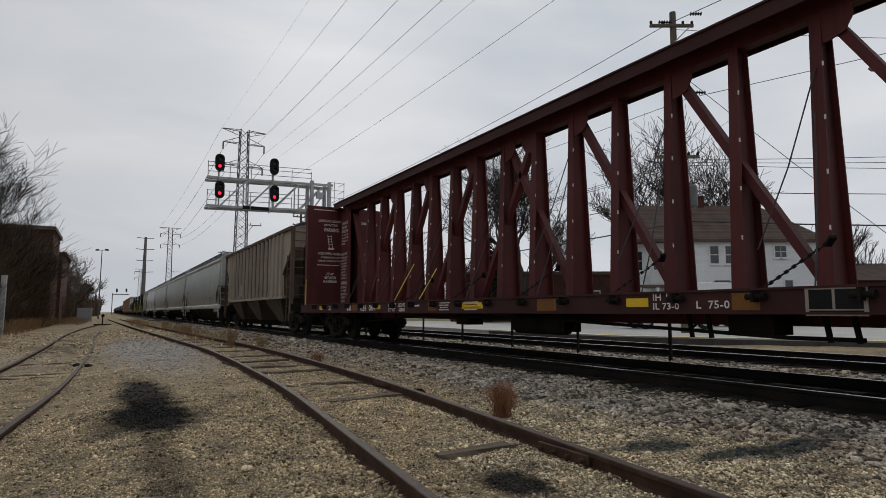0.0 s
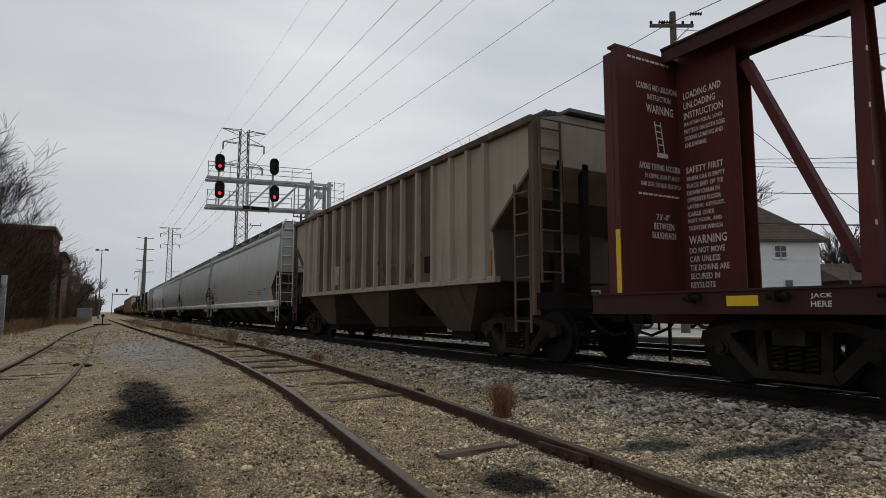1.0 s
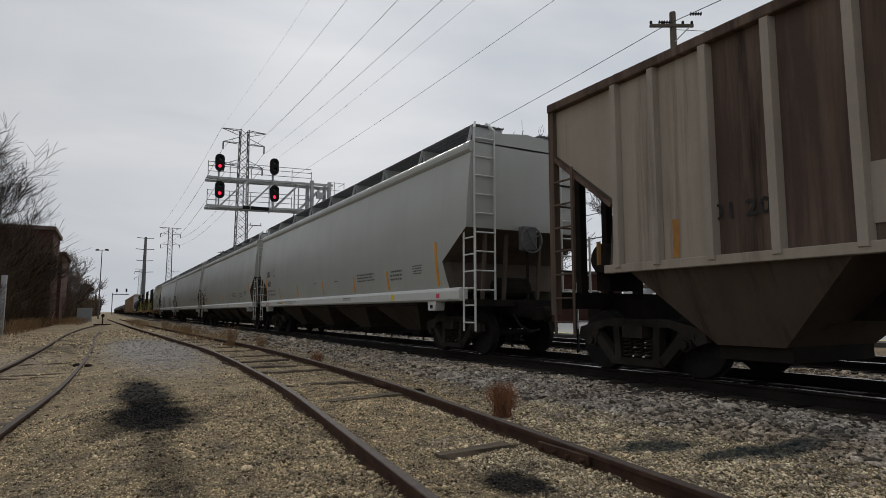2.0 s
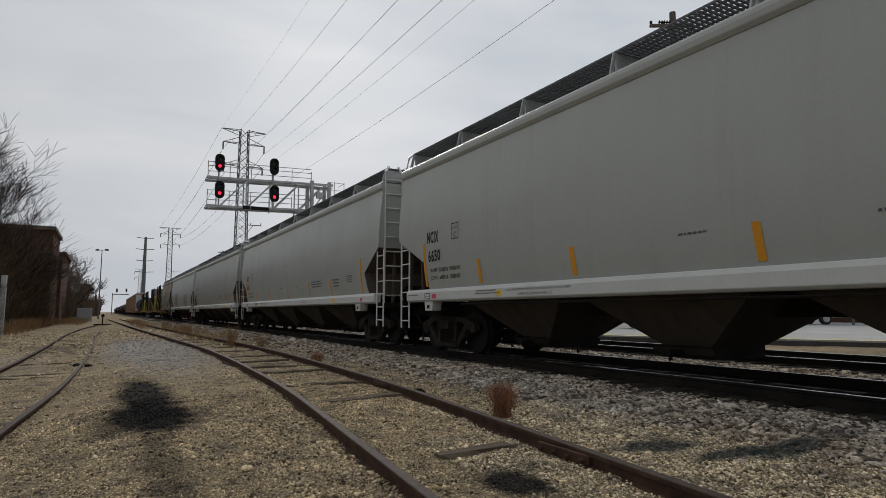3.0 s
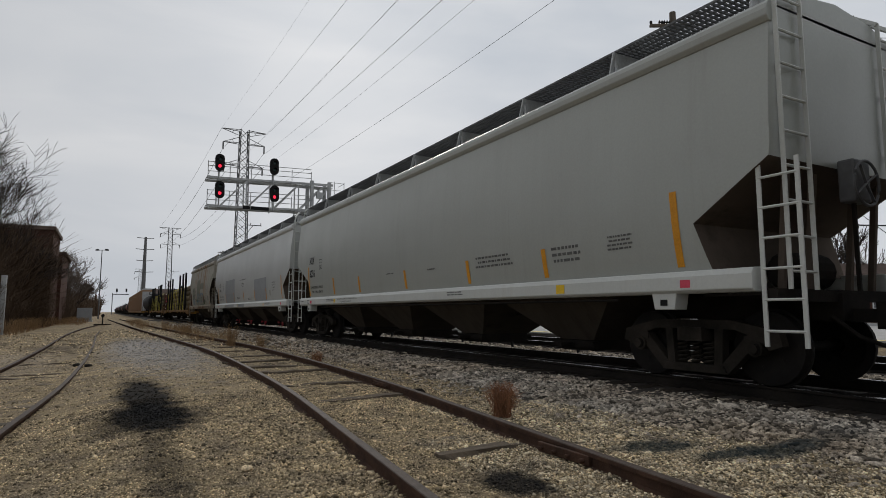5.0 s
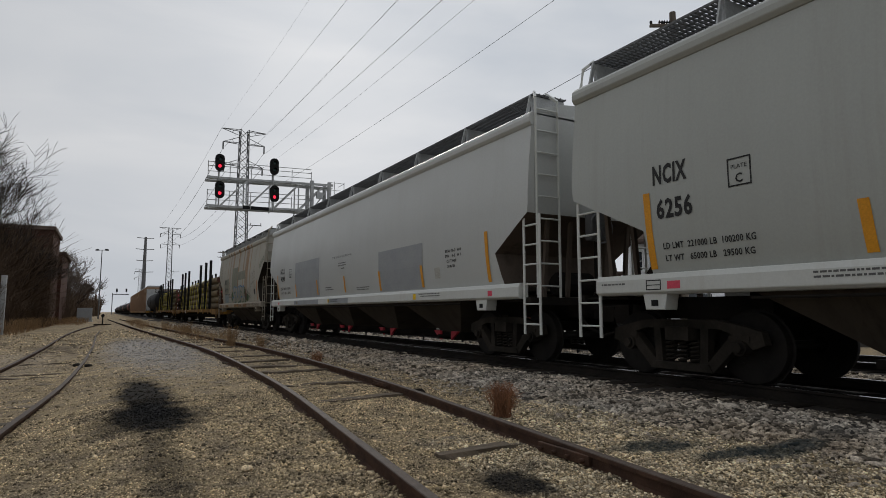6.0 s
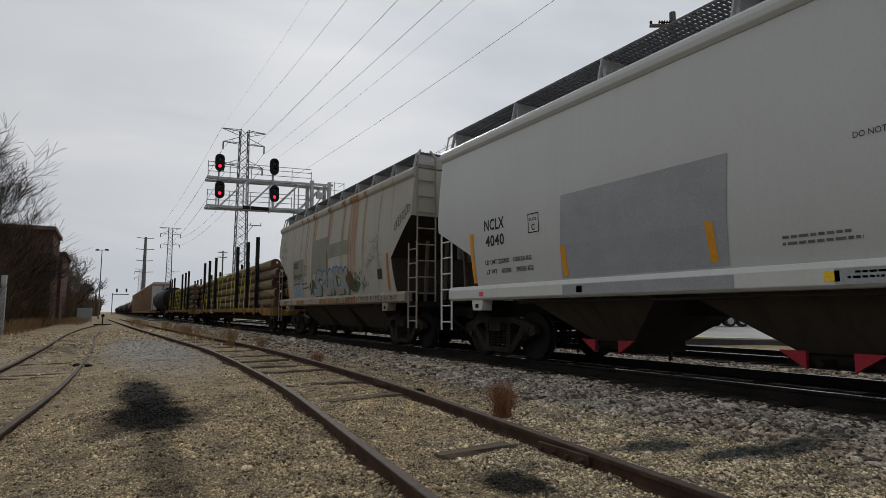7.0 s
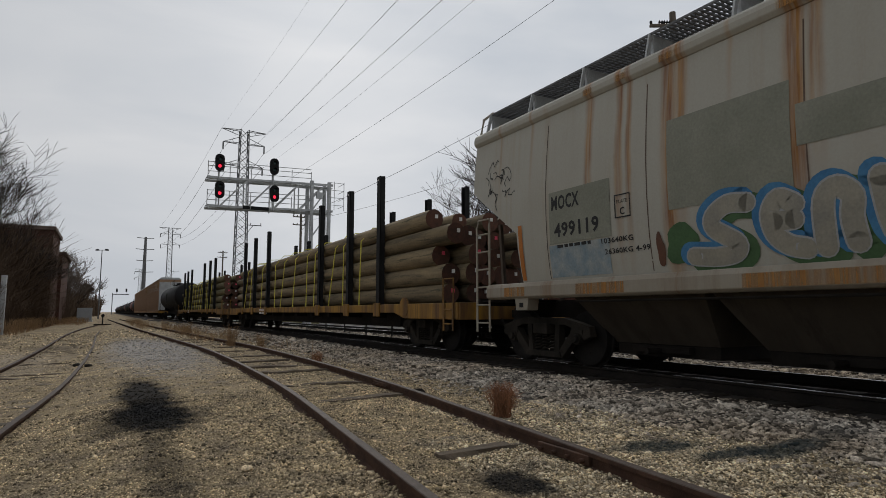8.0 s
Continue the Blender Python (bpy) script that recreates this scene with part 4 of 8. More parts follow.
def plate_box(car, place, y, z, letter="C"):
    """A boxed letter."""
    t = 0.018
    patch("stencil_box", [(y, y - 0.30, z, z + t), (y, y - 0.30, z + 0.34 - t, z + 0.34), (y, y - t, z, z + 0.34), (y - 0.30 + t, y - 0.30, z, z + 0.34)], M_STENCIL, car, place, rows=1)
    side_text(letter, y - 0.10, z + 0.04, 0.11, 0.09, M_STENCIL, car, place)
    side_text("PLATE", y - 0.05, z + 0.21, 0.05, 0.20, M_STENCIL, car, place, 0.0)


def grey_hopper(number, y, second_line, third_line, label, stripes, seed, lines=(2.44, 2.02, 1.79, 1.62), shift=0.0, plate=(6.82, 2.44)):
    car, place, _ = covered_hopper("covered_hopper", label, y, 9.45, M_GREYHOP, M_GREYSILL, 4)
    side_text("NCIX", 7.92 + shift, lines[0], 0.27, 0.54, M_STENCIL, car, place, 0.034)
    side_text(number, 7.88 + shift, lines[1], 0.27, 0.56, M_STENCIL, car, place, 0.034)
    side_text(second_line, 7.82 + shift, lines[2], 0.085, 1.30, M_STENCIL, car, place)
    side_text(third_line, 7.80 + shift, lines[3], 0.085, 1.25, M_STENCIL, car, place)
    plate_box(car, place, *plate)
    tape(car, place, stripes)
    bars(3, -3.25, 1.97, 1.35, 0.085, M_SMALLTYPE, car, place, seed)
    bars(1, -1.20, 1.88, 0.5, 0.07, M_SMALLTYPE, car, place, seed + 1)
    bars(1, 1.1, 1.90, 0.5, 0.06, M_SMALLTYPE, car, place, seed + 2)
    bars(3, -5.60, 1.95, 0.75, 0.10, M_SMALLTYPE, car, place, seed + 3)
    bars(4, -6.9, 2.0, 0.55, 0.06, M_SMALLTYPE, car, place, seed + 4)
    low = on_side(lambda z: 1.582)
    bars(1, 8.85, 1.30, 0.55, 0.05, M_SMALLTYPE, car, low, seed)
    bars(2, 5.9, 1.32, 0.9, 0.05, M_SMALLTYPE, car, low, seed + 5)
    bars(2, -2.2, 1.32, 0.7, 0.05, M_SMALLTYPE, car, low, seed + 6)
    side_text("CAR EQUIPPED WITH VENTED HATCH COVERS", 4.80, 1.275, 0.042, 1.75, M_STENCIL, car, low, 0.0)
    side_text("CLEAR ALL SNOW AND ICE", 4.45, 1.20, 0.042, 0.95, M_STENCIL, car, low, 0.0)
    patch("tag", [(7.65, 7.45, 1.20, 1.30)], M_PINK, car, low, "pink tag", 1)
    patch("tag", [(-8.2, -8.35, 1.20, 1.30)], M_PINK, car, low, "pink tag", 1)
    patch("tag", [(5.1, 4.95, 1.20, 1.31), (-5.8, -6.0, 1.19, 1.33)], M_YTAPE, car, low, "yellow tag", 1)
    t = 0.014
    patch("stencil_box", [(8.0, 7.75, 1.19, 1.19 + t), (8.0, 7.75, 1.31, 1.31 + t), (8.0, 7.985, 1.19, 1.32), (7.765, 7.75, 1.19, 1.32), (8.0, 7.75, 1.25, 1.262)], M_STENCIL, car, low, rows=1)
    return car


GREY_TAPE = [(8.05, 1.47, 2.46), (5.78, 1.47, 1.94), (3.05, 1.47, 1.93), (-0.05, 1.47, 1.92), (-3.0, 1.47, 1.94), (-5.45, 1.47, 1.95), (-8.15, 1.47, 2.45)]
grey_hopper("6650", 51.1, "LD LMT  221300 LB  100350 KG", "LT WT   64700 LB   29350 KG", "light grey smooth-sided covered hopper, clean paint, black stencils", GREY_TAPE, 21)
grey_hopper("6556", 71.3, "LD LMT  221000 LB  100300 KG", "LT WT   64900 LB   29400 KG", "light grey smooth-sided covered hopper with orange tape strips", GREY_TAPE, 31)
grey_hopper("6256", 91.6, "LD LMT  221000 LB  100200 KG", "LT WT   65000 LB   29500 KG", "light grey covered hopper with a slightly dusty lower side", [(7.93, 1.47, 2.50), (5.28, 1.47, 2.0)] + GREY_TAPE[2:], 41, (2.58, 2.12, 1.72, 1.56), -0.08, (6.73, 2.36))


def patched_hopper():
    car, place, _ = covered_hopper("covered_hopper", "pale grey covered hopper with darker grey paint-out patches", 111.65, 9.45, M_WHITEHOP, M_GREYSILL, 4)
    red = mat("red_outlet_paint", (0.42, 0.03, 0.045), (0.32, 0.03, 0.04), 3, 20, 0.6)
    for k in range(4):
        for g in (-0.42, 0.42):
            yy = -6.9 + 3.45 * (k + 0.5) + g
            part("gate_flap", Shape().prism([(yy - 0.16, 0.45), (yy + 0.16, 0.45), (yy + 0.16 * (1 if g < 0 else -1), 0.24)], -0.80, -0.74), red, car, "red gate flap")
    patch("paint_patch", [(5.42, 2.42, 1.44, 2.78, -0.10)], M_GRPATCH, car, place, "medium grey paint-out patch", 10)
    patch("paint_patch", [(-2.80, -5.38, 1.44, 2.50, -0.06)], M_GRPATCH, car, place, "medium grey paint-out patch", 10)
    far = lambda y, z: (place(y, z)[0] - 0.005, y, z)
    side_text("NCLX", 7.58, 2.45, 0.22, 0.66, M_STENCIL, car, place, 0.02)
    side_text("4040", 7.55, 2.14, 0.22, 0.62, M_STENCIL, car, place, 0.02)
    side_text("LD LMT 220800   100150 KG", 7.60, 1.80, 0.09, 1.45, M_STENCIL, car, place)
    side_text("LT WT    65200    29550 KG", 7.58, 1.62, 0.09, 1.45, M_STENCIL, car, place)
    plate_box(car, place, 6.20, 2.26)
    tape(car, far, [(8.02, 1.47, 2.45), (5.30, 1.47, 1.96), (2.60, 1.50, 2.0), (-0.15, 1.50, 2.0), (-2.88, 1.47, 2.0), (-5.36, 1.47, 1.98), (-8.15, 1.47, 2.45)])
    side_text("DO NOT CLEAN WITH STEAM OR BOILING WATER", 0.95, 2.60, 0.065, 1.75, M_STENCIL, car, place, 0.0)
    bars(2, 0.45, 2.44, 0.9, 0.075, M_SMALLTYPE, car, place, 52)
    bars(1, 0.15, 2.27, 0.35, 0.075, M_SMALLTYPE, car, place, 53)
    bars(2, 1.85, 1.72, 0.95, 0.07, M_SMALLTYPE, car, place, 54)
    bars(2, -1.1, 1.62, 1.0, 0.06, M_SMALLTYPE, car, place, 55)
    side_text("EXW 10-3  H 8", -6.50, 2.170, 0.064, 0.663, M_STENCIL, car, place)
    side_text("EW   9-5  H 1", -6.50, 2.061, 0.064, 0.663, M_STENCIL, car, place)
    side_text("CU FT 6400", -6.55, 1.952, 0.064, 0.406, M_STENCIL, car, place)
    side_text("CU M 181", -6.55, 1.842, 0.064, 0.328, M_STENCIL, car, place)
    patch("data_panel", [(-5.97, -6.22, 1.64, 1.88)], mat("printed_panel", (0.30, 0.29, 0.26), (0.5, 0.49, 0.45), 30, 60, 0.7), car, place, "small printed data panel", 2)
    low = on_side(lambda z: 1.582)
    patch("sill_patch", [(5.3, 2.3, 1.17, 1.33), (1.2, -0.6, 1.17, 1.33)], M_GRPATCH, car, low, "grey paint-out on the sill", 1)
    bars(2, 1.1, 1.30, 0.8, 0.05, M_SMALLTYPE, car, low, 56)
    bars(2, -5.3, 1.32, 1.1, 0.05, M_SMALLTYPE, car, low, 57)
    patch("tag", [(1.3, 1.15, 1.20, 1.31), (-5.0, -5.15, 1.19, 1.32), (4.85, 4.98, 1.2, 1.3)], M_YTAPE, car, low, "yellow tag", 1)
    patch("tag", [(7.75, 7.6, 1.20, 1.29), (-8.2, -8.35, 1.2, 1.3)], M_PINK, car, low, "pink tag", 1)
    return car


patched_hopper()


def blob(s, place, outline, rows=0):
    c = (sum(p[0] for p in outline) / len(outline), sum(p[1] for p in outline) / len(outline))
    n = len(outline)
    mid = [((p[0] + c[0]) / 2, (p[1] + c[1]) / 2) for p in outline]
    v = [place(*c)] + [place(*p) for p in mid] + [place(*p) for p in outline]
    s.add(v, [(0, 1 + k, 1 + (k + 1) % n) for k in range(n)] + [(1 + k, 1 + n + k, 1 + n + (k + 1) % n, 1 + (k + 1) % n) for k in range(n)])


def wobbly(cy, cz, ry, rz, rng, n=18, k=0.18):
    ph = [rng.uniform(0, 6.28) for _ in range(3)]
    out = []
    for i in range(n):
        a = 2 * math.pi * i / n
        f = 1 + k * (math.sin(2 * a + ph[0]) + 0.7 * math.sin(3 * a + ph[1]) + 0.4 * math.sin(5 * a + ph[2]))
        out.append((cy + ry * f * math.cos(a), cz + rz * f * math.sin(a)))
    return out


def stroke(s, place, pts, w):
    """A painted line of width w through (y, z) points."""
    for a, b in zip(pts, pts[1:]):
        d = (b[0] - a[0], b[1] - a[1])
        l = math.hypot(*d) or 1
        n = (-d[1] / l * w / 2, d[0] / l * w / 2)
        e = (d[0] / l * w * 0.3, d[1] / l * w * 0.3)
        q = [(a[0] - e[0] + n[0], a[1] - e[1] + n[1]), (a[0] - e[0] - n[0], a[1] - e[1] - n[1]), (b[0] + e[0] - n[0], b[1] + e[1] - n[1]), (b[0] + e[0] + n[0], b[1] + e[1] + n[1])]
        s.add([place(*p) for p in q], [(0, 1, 2, 3)])


def cream_hopper():
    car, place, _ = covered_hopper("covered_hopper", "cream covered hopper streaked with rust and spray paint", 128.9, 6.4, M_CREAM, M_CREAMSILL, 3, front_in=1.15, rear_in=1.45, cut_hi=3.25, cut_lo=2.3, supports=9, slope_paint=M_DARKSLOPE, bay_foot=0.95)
    off = lambda e: (lambda y, z: (place(y, z)[0] - e, y, z))
    rng = random.Random(5)
    pale = mat("faded_green_patch", (0.185, 0.19, 0.15), (0.23, 0.232, 0.188), 2, 30, 0.7, 0, 0)
    patch("faded_panel", [(1.60, -0.04, 2.22, 3.42)], pale, car, place, "faded grey-green panel", 8)
    patch("faded_panel", [(-0.10, -2.10, 2.66, 3.12)], pale, car, place, "faded grey-green panel", 8)
    patch("faded_panel", [(4.02, 2.64, 2.0, 2.86)], pale, car, place, "faded grey-green panel", 5)
    chord = on_side(lambda z: 1.516)
    for y, w in ((1.57, 0.14), (-0.1, 0.16), (-1.5, 0.2), (-2.4, 0.4), (3.1, 0.10), (-3.3, 0.12), (2.4, 0.10)):
        patch("rust_streak", [(y - w, y + w, 4.27, 4.37)], M_RUST, car, chord, "rust on the eave", 2)
    for y in (4.1, 1.95, -0.2, -2.3, -4.4):
        patch("seam", [(y - 0.008, y + 0.008, 1.45, 4.06)], M_TANDARK, car, off(-0.003), rows=10)
    low_rust = on_side(lambda z: 1.583)
    for y, w in ((2.9, 0.5), (-0.4, 1.0), (-2.4, 0.4), (5.0, 0.3)):
        patch("rust_streak", [(y - w, y + w, 1.175, 1.335)], M_RUST, car, low_rust, "rust on the sill", 3)
    # sprayed letters: plain rounded forms
    blue = mat("blue_spray_paint", (0.035, 0.13, 0.27), (0.06, 0.19, 0.34), 3, 30, 0.6, 0, 0)
    green = mat("green_spray_paint", (0.045, 0.09, 0.04), (0.06, 0.12, 0.05), 3, 30, 0.6, 0, 0)
    silver = mat("silver_spray_paint", (0.22, 0.21, 0.18), (0.29, 0.27, 0.215), 3, 30, 0.5, 0, 0)
    white = mat("white_spray_edge", (0.33, 0.34, 0.34), (0.28, 0.29, 0.29), 3, 30, 0.6, 0, 0)
    brown = mat("brown_red_spray_paint", (0.13, 0.045, 0.028), (0.09, 0.05, 0.03), 3, 30, 0.6, 0, 0)
    letters = [
        [[(0.52, 2.16), (0.78, 2.20), (1.00, 2.06), (1.00, 1.92), (0.80, 1.80), (0.64, 1.70), (0.68, 1.60), (0.92, 1.56), (1.28, 1.60)]],
        [[(-0.02, 2.06), (0.16, 2.18), (0.28, 2.00), (0.24, 1.76), (0.08, 1.62), (-0.10, 1.58)], [(0.22, 1.90), (0.0, 1.90)]],
        [[(-0.30, 1.58), (-0.30, 2.10), (-0.46, 2.20), (-0.62, 2.06), (-0.56, 1.86), (-0.60, 1.60)]],
        [[(-0.86, 2.20), (-0.92, 1.62), (-1.12, 1.54), (-1.34, 1.60)], [(-1.10, 2.20), (-1.34, 2.12)]],
        [[(-1.52, 2.16), (-1.54, 1.58)], [(-1.92, 2.14), (-1.66, 1.88), (-1.96, 1.58)]],
    ]

    def brush_line(s, where, pts, w):
        """A round-ended sprayed line, eased through its points."""
        fine = []
        for a, b in zip(pts, pts[1:]):
            fine += [(a[0] + (b[0] - a[0]) * q / 4, a[1] + (b[1] - a[1]) * q / 4) for q in range(4)]
        fine.append(pts[-1])
        for _ in range(3):
            fine = [fine[0]] + [((p[0] + 2 * q[0] + r[0]) / 4, (p[1] + 2 * q[1] + r[1]) / 4) for p, q, r in zip(fine, fine[1:], fine[2:])] + [fine[-1]]
        n = len(fine)
        left, right = [], []
        for k, q in enumerate(fine):
            a, b = fine[max(k - 1, 0)], fine[min(k + 1, n - 1)]
            l = math.hypot(b[0] - a[0], b[1] - a[1]) or 1
            ny, nz = -(b[1] - a[1]) / l * w / 2, (b[0] - a[0]) / l * w / 2
            left.append(where(q[0] + ny, q[1] + nz))
            right.append(where(q[0] - ny, q[1] - nz))
        s.add(left + right, [(k, k + 1, n + k + 1, n + k) for k in range(n - 1)])
        for q in (fine[0], fine[-1]):
            blob(s, where, [(q[0] + w / 2 * math.cos(2 * math.pi * k / 12), q[1] + w / 2 * math.sin(2 * math.pi * k / 12)) for k in range(12)])

    for k, strokes in enumerate(letters):
        g0, g2, g3, g4 = Shape(), Shape(), Shape(), Shape()
        for n, line in enumerate(strokes):
            e = 0.0008 * n
            brush_line(g0, off(0.0030 + 0.0008 * k + e), [(a - 0.10, b - 0.06) for a, b in line], 0.30)
            brush_line(g2, off(0.0080 + e), [(a + 0.045, b + 0.03) for a, b in line], 0.30)
            brush_line(g3, off(0.0100 + e), [(a - 0.01, b - 0.01) for a, b in line], 0.245)
            brush_line(g4, off(0.0120 + e), [(a - 0.012, b - 0.014) for a, b in line], 0.205)
        part("sprayed_shadow", g0, green, car, "green spray paint", fix=False)
        part("sprayed_outline", g2, blue, car, "blue spray paint outline", fix=False)
        part("sprayed_edge", g3, white, car, "white sprayed edge", fix=False)
        part("sprayed_fill", g4, silver, car, "silver spray paint fill", fix=False)
    for colour, cy, cz, ry, rz, text in ((green, 1.45, 1.78, 0.26, 0.24, "green spray paint"), (brown, 1.78, 1.72, 0.07, 0.22, "red-brown spray paint"), (brown, -2.30, 1.80, 0.28, 0.30, "red-brown spray paint"), (green, -2.72, 1.66, 0.32, 0.16, "green spray paint")):
        g = Shape()
        blob(g, off(0.0025), wobbly(cy, cz, ry, rz, rng, 20, 0.14))
        part("sprayed_cloud", g, colour, car, text, fix=False)
    # a bubbly tag high up beside the cut end
    for k in range(7):
        g = Shape()
        cy, cz = -5.52 - 0.12 * k, 3.08 + 0.06 * k + (0.05 if k % 2 else 0.0)
        ring = [(cy + 0.07 * math.cos(a * 0.7), cz + (0.10 + 0.02 * (k % 3)) * math.sin(a * 0.7)) for a in range(10)]
        brush_line(g, off(0.003 + 0.0004 * k), ring, 0.022)
        part("scrawl", g, green, car, "dark green bubbly scrawl", fix=False)
    # fine pencil-like lines, in loops
    fine_grey = mat("thin_grey_marker", (0.10, 0.10, 0.10), (0.15, 0.15, 0.145), 6, 30, 0.7, 0, 0)
    g = Shape()
    for k in range(26):
        cy, cz = rng.gauss(-3.95, 0.40), rng.gauss(2.45, 0.22)
        w, h, a0 = rng.uniform(0.05, 0.30), rng.uniform(0.06, 0.26), rng.uniform(0, 6.28)
        stroke(g, off(0.0025), [(cy + w * math.cos(a0 + 0.35 * q), cz + h * math.sin(a0 + 0.35 * q)) for q in range(rng.randint(5, 13))], 0.009)
    tagged(part("scrawl", g, fine_grey, car, "thin looping marker lines", fix=False), kind="stuff")
    scr = Shape()
    for k in range(46):
        y, z = rng.uniform(-3.7, -2.2) if k < 30 else rng.uniform(5.1, 6.0), rng.uniform(1.55, 2.05) if k < 30 else rng.uniform(3.1, 3.6)
        pts = [(y, z)]
        for _ in range(5):
            pts.append((pts[-1][0] + rng.uniform(-0.10, 0.06), pts[-1][1] + rng.uniform(-0.12, 0.12)))
        stroke(scr, off(0.003), pts, 0.014)
    part("scrawl", scr, M_STENCIL, car, "thin black sprayed scrawl", fix=False)
    rust_tag = Shape()
    low = on_side(lambda z: 1.584)
    for k in range(26):
        y = -5.6 + 0.18 * k + rng.uniform(-0.04, 0.04)
        pts = [(y, 1.20 + rng.uniform(0, 0.14))]
        for _ in range(3):
            pts.append((y + rng.uniform(-0.08, 0.08), 1.18 + rng.uniform(0, 0.18)))
        stroke(rust_tag, low, pts, 0.02)
    part("scrawl", rust_tag, mat("brown_spray", (0.05, 0.035, 0.03), (0.08, 0.05, 0.04), 3, 30, 0.7, 0, 0), car, "brown sprayed scrawl on the sill", fix=False)
    side_text("MOCX", 3.95, 2.55, 0.24, 0.66, M_STENCIL, car, off(0.004), 0.028)
    side_text("499119", 3.90, 2.10, 0.24, 1.02, M_STENCIL, car, off(0.004), 0.028)
    plate_box(car, off(0.003), 2.55, 2.24)
    bars(1, 3.9, 1.98, 0.9, 0.11, M_STENCIL, car, off(0.003), 61)
    side_text("103640KG", 2.85, 1.90, 0.08, 0.62, M_STENCIL, car, off(0.004))
    side_text("26360KG 4-99", 2.80, 1.74, 0.08, 0.85, M_STENCIL, car, off(0.004))
    patch("faded_tag", [(4.05, 2.7, 1.46, 1.98)], mat("faded_blue_spray", (0.17, 0.23, 0.27), (0.30, 0.32, 0.31), 5, 30, 0.7, 0, 0), car, place, "faded blue spray paint", 3)
    patch("data_panel", [(-4.35, -4.65, 1.78, 2.05)], M_STENCIL, car, off(0.004), "black data panel", 2)
    tape(car, off(0.006), [(4.80, 1.45, 2.42), (-5.05, 1.48, 2.44)], mat("rust_orange_tape", (0.42, 0.15, 0.03), (0.34, 0.12, 0.025), 4, 40, 0.6))
    return car


cream_hopper()


RIBS = [-6.05, -5.41, -4.72, -3.92, -3.12, -2.28, -1.45, -0.58, 0.28, 1.16, 2.05, 2.92, 3.78, 4.60, 5.42, 6.12]


def rib_hopper():
    prof = [(1.50, 1.50), (4.32, 1.50)]
    half = 7.6
    car = rolling("ribbed_hopper", "weathered tan rib-sided covered hopper with dark grime", "hopper car", 31.4)
    rows = []
    for z in (1.52, 2.5, 3.48, 3.5, 4.32):
        i = float(np.interp(z, [1.52, 2.5, 3.48, 3.5], [1.25, 1.35, 0.02, 0.0]))
        rows.append((1.48, -half + i, half - i, z))
    s = Shape()
    for w, a, b, z in rows:
        s.v += [(-w, a, z), (-w, b, z), (w, b, z), (w, a, z)]
    for k in range(len(rows) - 1):
        i = 4 * k
        s.f += [(i + j, i + (j + 1) % 4, i + 4 + (j + 1) % 4, i + 4 + j) for j in range(4)]
    s.f.append((3, 2, 1, 0))
    part("body", s, M_TAN, car)
    # dark plates over the end slopes, painting in the shade below the overhang
    for e in (-1, 1):
        p = Shape()
        outer = [(e * (half - 1.243), 1.50), (e * (half - 1.343), 2.50), (e * (half - 0.013), 3.49)]
        inner = [(e * (half - 1.283), 1.50), (e * (half - 1.383), 2.52), (e * (half - 0.053), 3.52)]
        ring = outer + inner[::-1]
        p.loft([[(-1.482, y, z) for y, z in ring], [(1.482, y, z) for y, z in ring]])
        part("slope_sheet", p, M_SLOPE, car, "end slope sheet darkened for shade")
    r = Shape()
    arch = [(-1.50, 4.30), (-0.8, 4.46), (0.8, 4.46), (1.50, 4.30)]
    r.loft([[(x, -half, z) for x, z in arch], [(x, half, z) for x, z in arch]])
    part("roof", r, M_TANRIB, car)
    for g in (-1, 1):
        part("top_chord", Shape().box(min(g * 1.44, g * 1.60), max(g * 1.44, g * 1.60), -half, half, 4.22, 4.36), M_TANDARK, car, bevel=0.02)
        part("bottom_chord", Shape().box(min(g * 1.42, g * 1.56), max(g * 1.42, g * 1.56), -half + 1.2, half - 1.2, 1.46, 1.58), M_TAN, car, bevel=0.01)
        for k, y in enumerate(RIBS):
            q = Shape()
            q.loft([[(g * 1.48, y - 0.075, 1.50), (g * 1.48, y + 0.075, 1.50), (g * 1.585, y + 0.05, 1.53), (g * 1.585, y - 0.05, 1.53)], [(g * 1.48, y - 0.075, 4.25), (g * 1.48, y + 0.075, 4.25), (g * 1.585, y + 0.05, 4.25), (g * 1.585, y - 0.05, 4.25)]])
            part("rib", q, M_TANRIB, car)
            if k < len(RIBS) - 1:
                dark = 3 <= k < 13
                x_in, x_out = sorted((g * 1.484, g * (1.478 if dark else 1.50)))
                part("side_panel", Shape().box(x_in, x_out, y + 0.076, RIBS[k + 1] - 0.076, 1.585, 4.215), M_TANDARK if dark else M_TAN, car)
        for e in (-1, 1):
            q = Shape()
            q.bar((g * 1.50, e * (half - 0.05), 0.85), (g * 1.50, e * (half - 0.05), 4.30), 0.12, 0.12)
            q.bar((g * 1.50, e * (half - 0.05), 3.45), (g * 1.50, e * (half - 1.35), 2.45), 0.09, 0.06)
            part("corner_post", q, M_TANDARK, car)
            l = Shape()
            ladder(l, (g * 1.56, e * (half - 0.10), 0.55), (g * 1.56, e * (half - 0.10), 3.2), (0, -e * 0.44, 0), 7)
            part("ladder", l, M_TANDARK, car)
            l = Shape()
            ladder(l, (g * 1.44, e * (half + 0.06), 1.4), (g * 1.44, e * (half + 0.06), 4.3), (-g * 0.46, 0, 0), 8)
            part("ladder", l, M_TANDARK, car)
    for e in (-1, 1):
        u = Shape()
        a, b = sorted((e * half, e * (half - 2.2)))
        u.box(-0.28, 0.28, a, b, 0.78, 1.10)
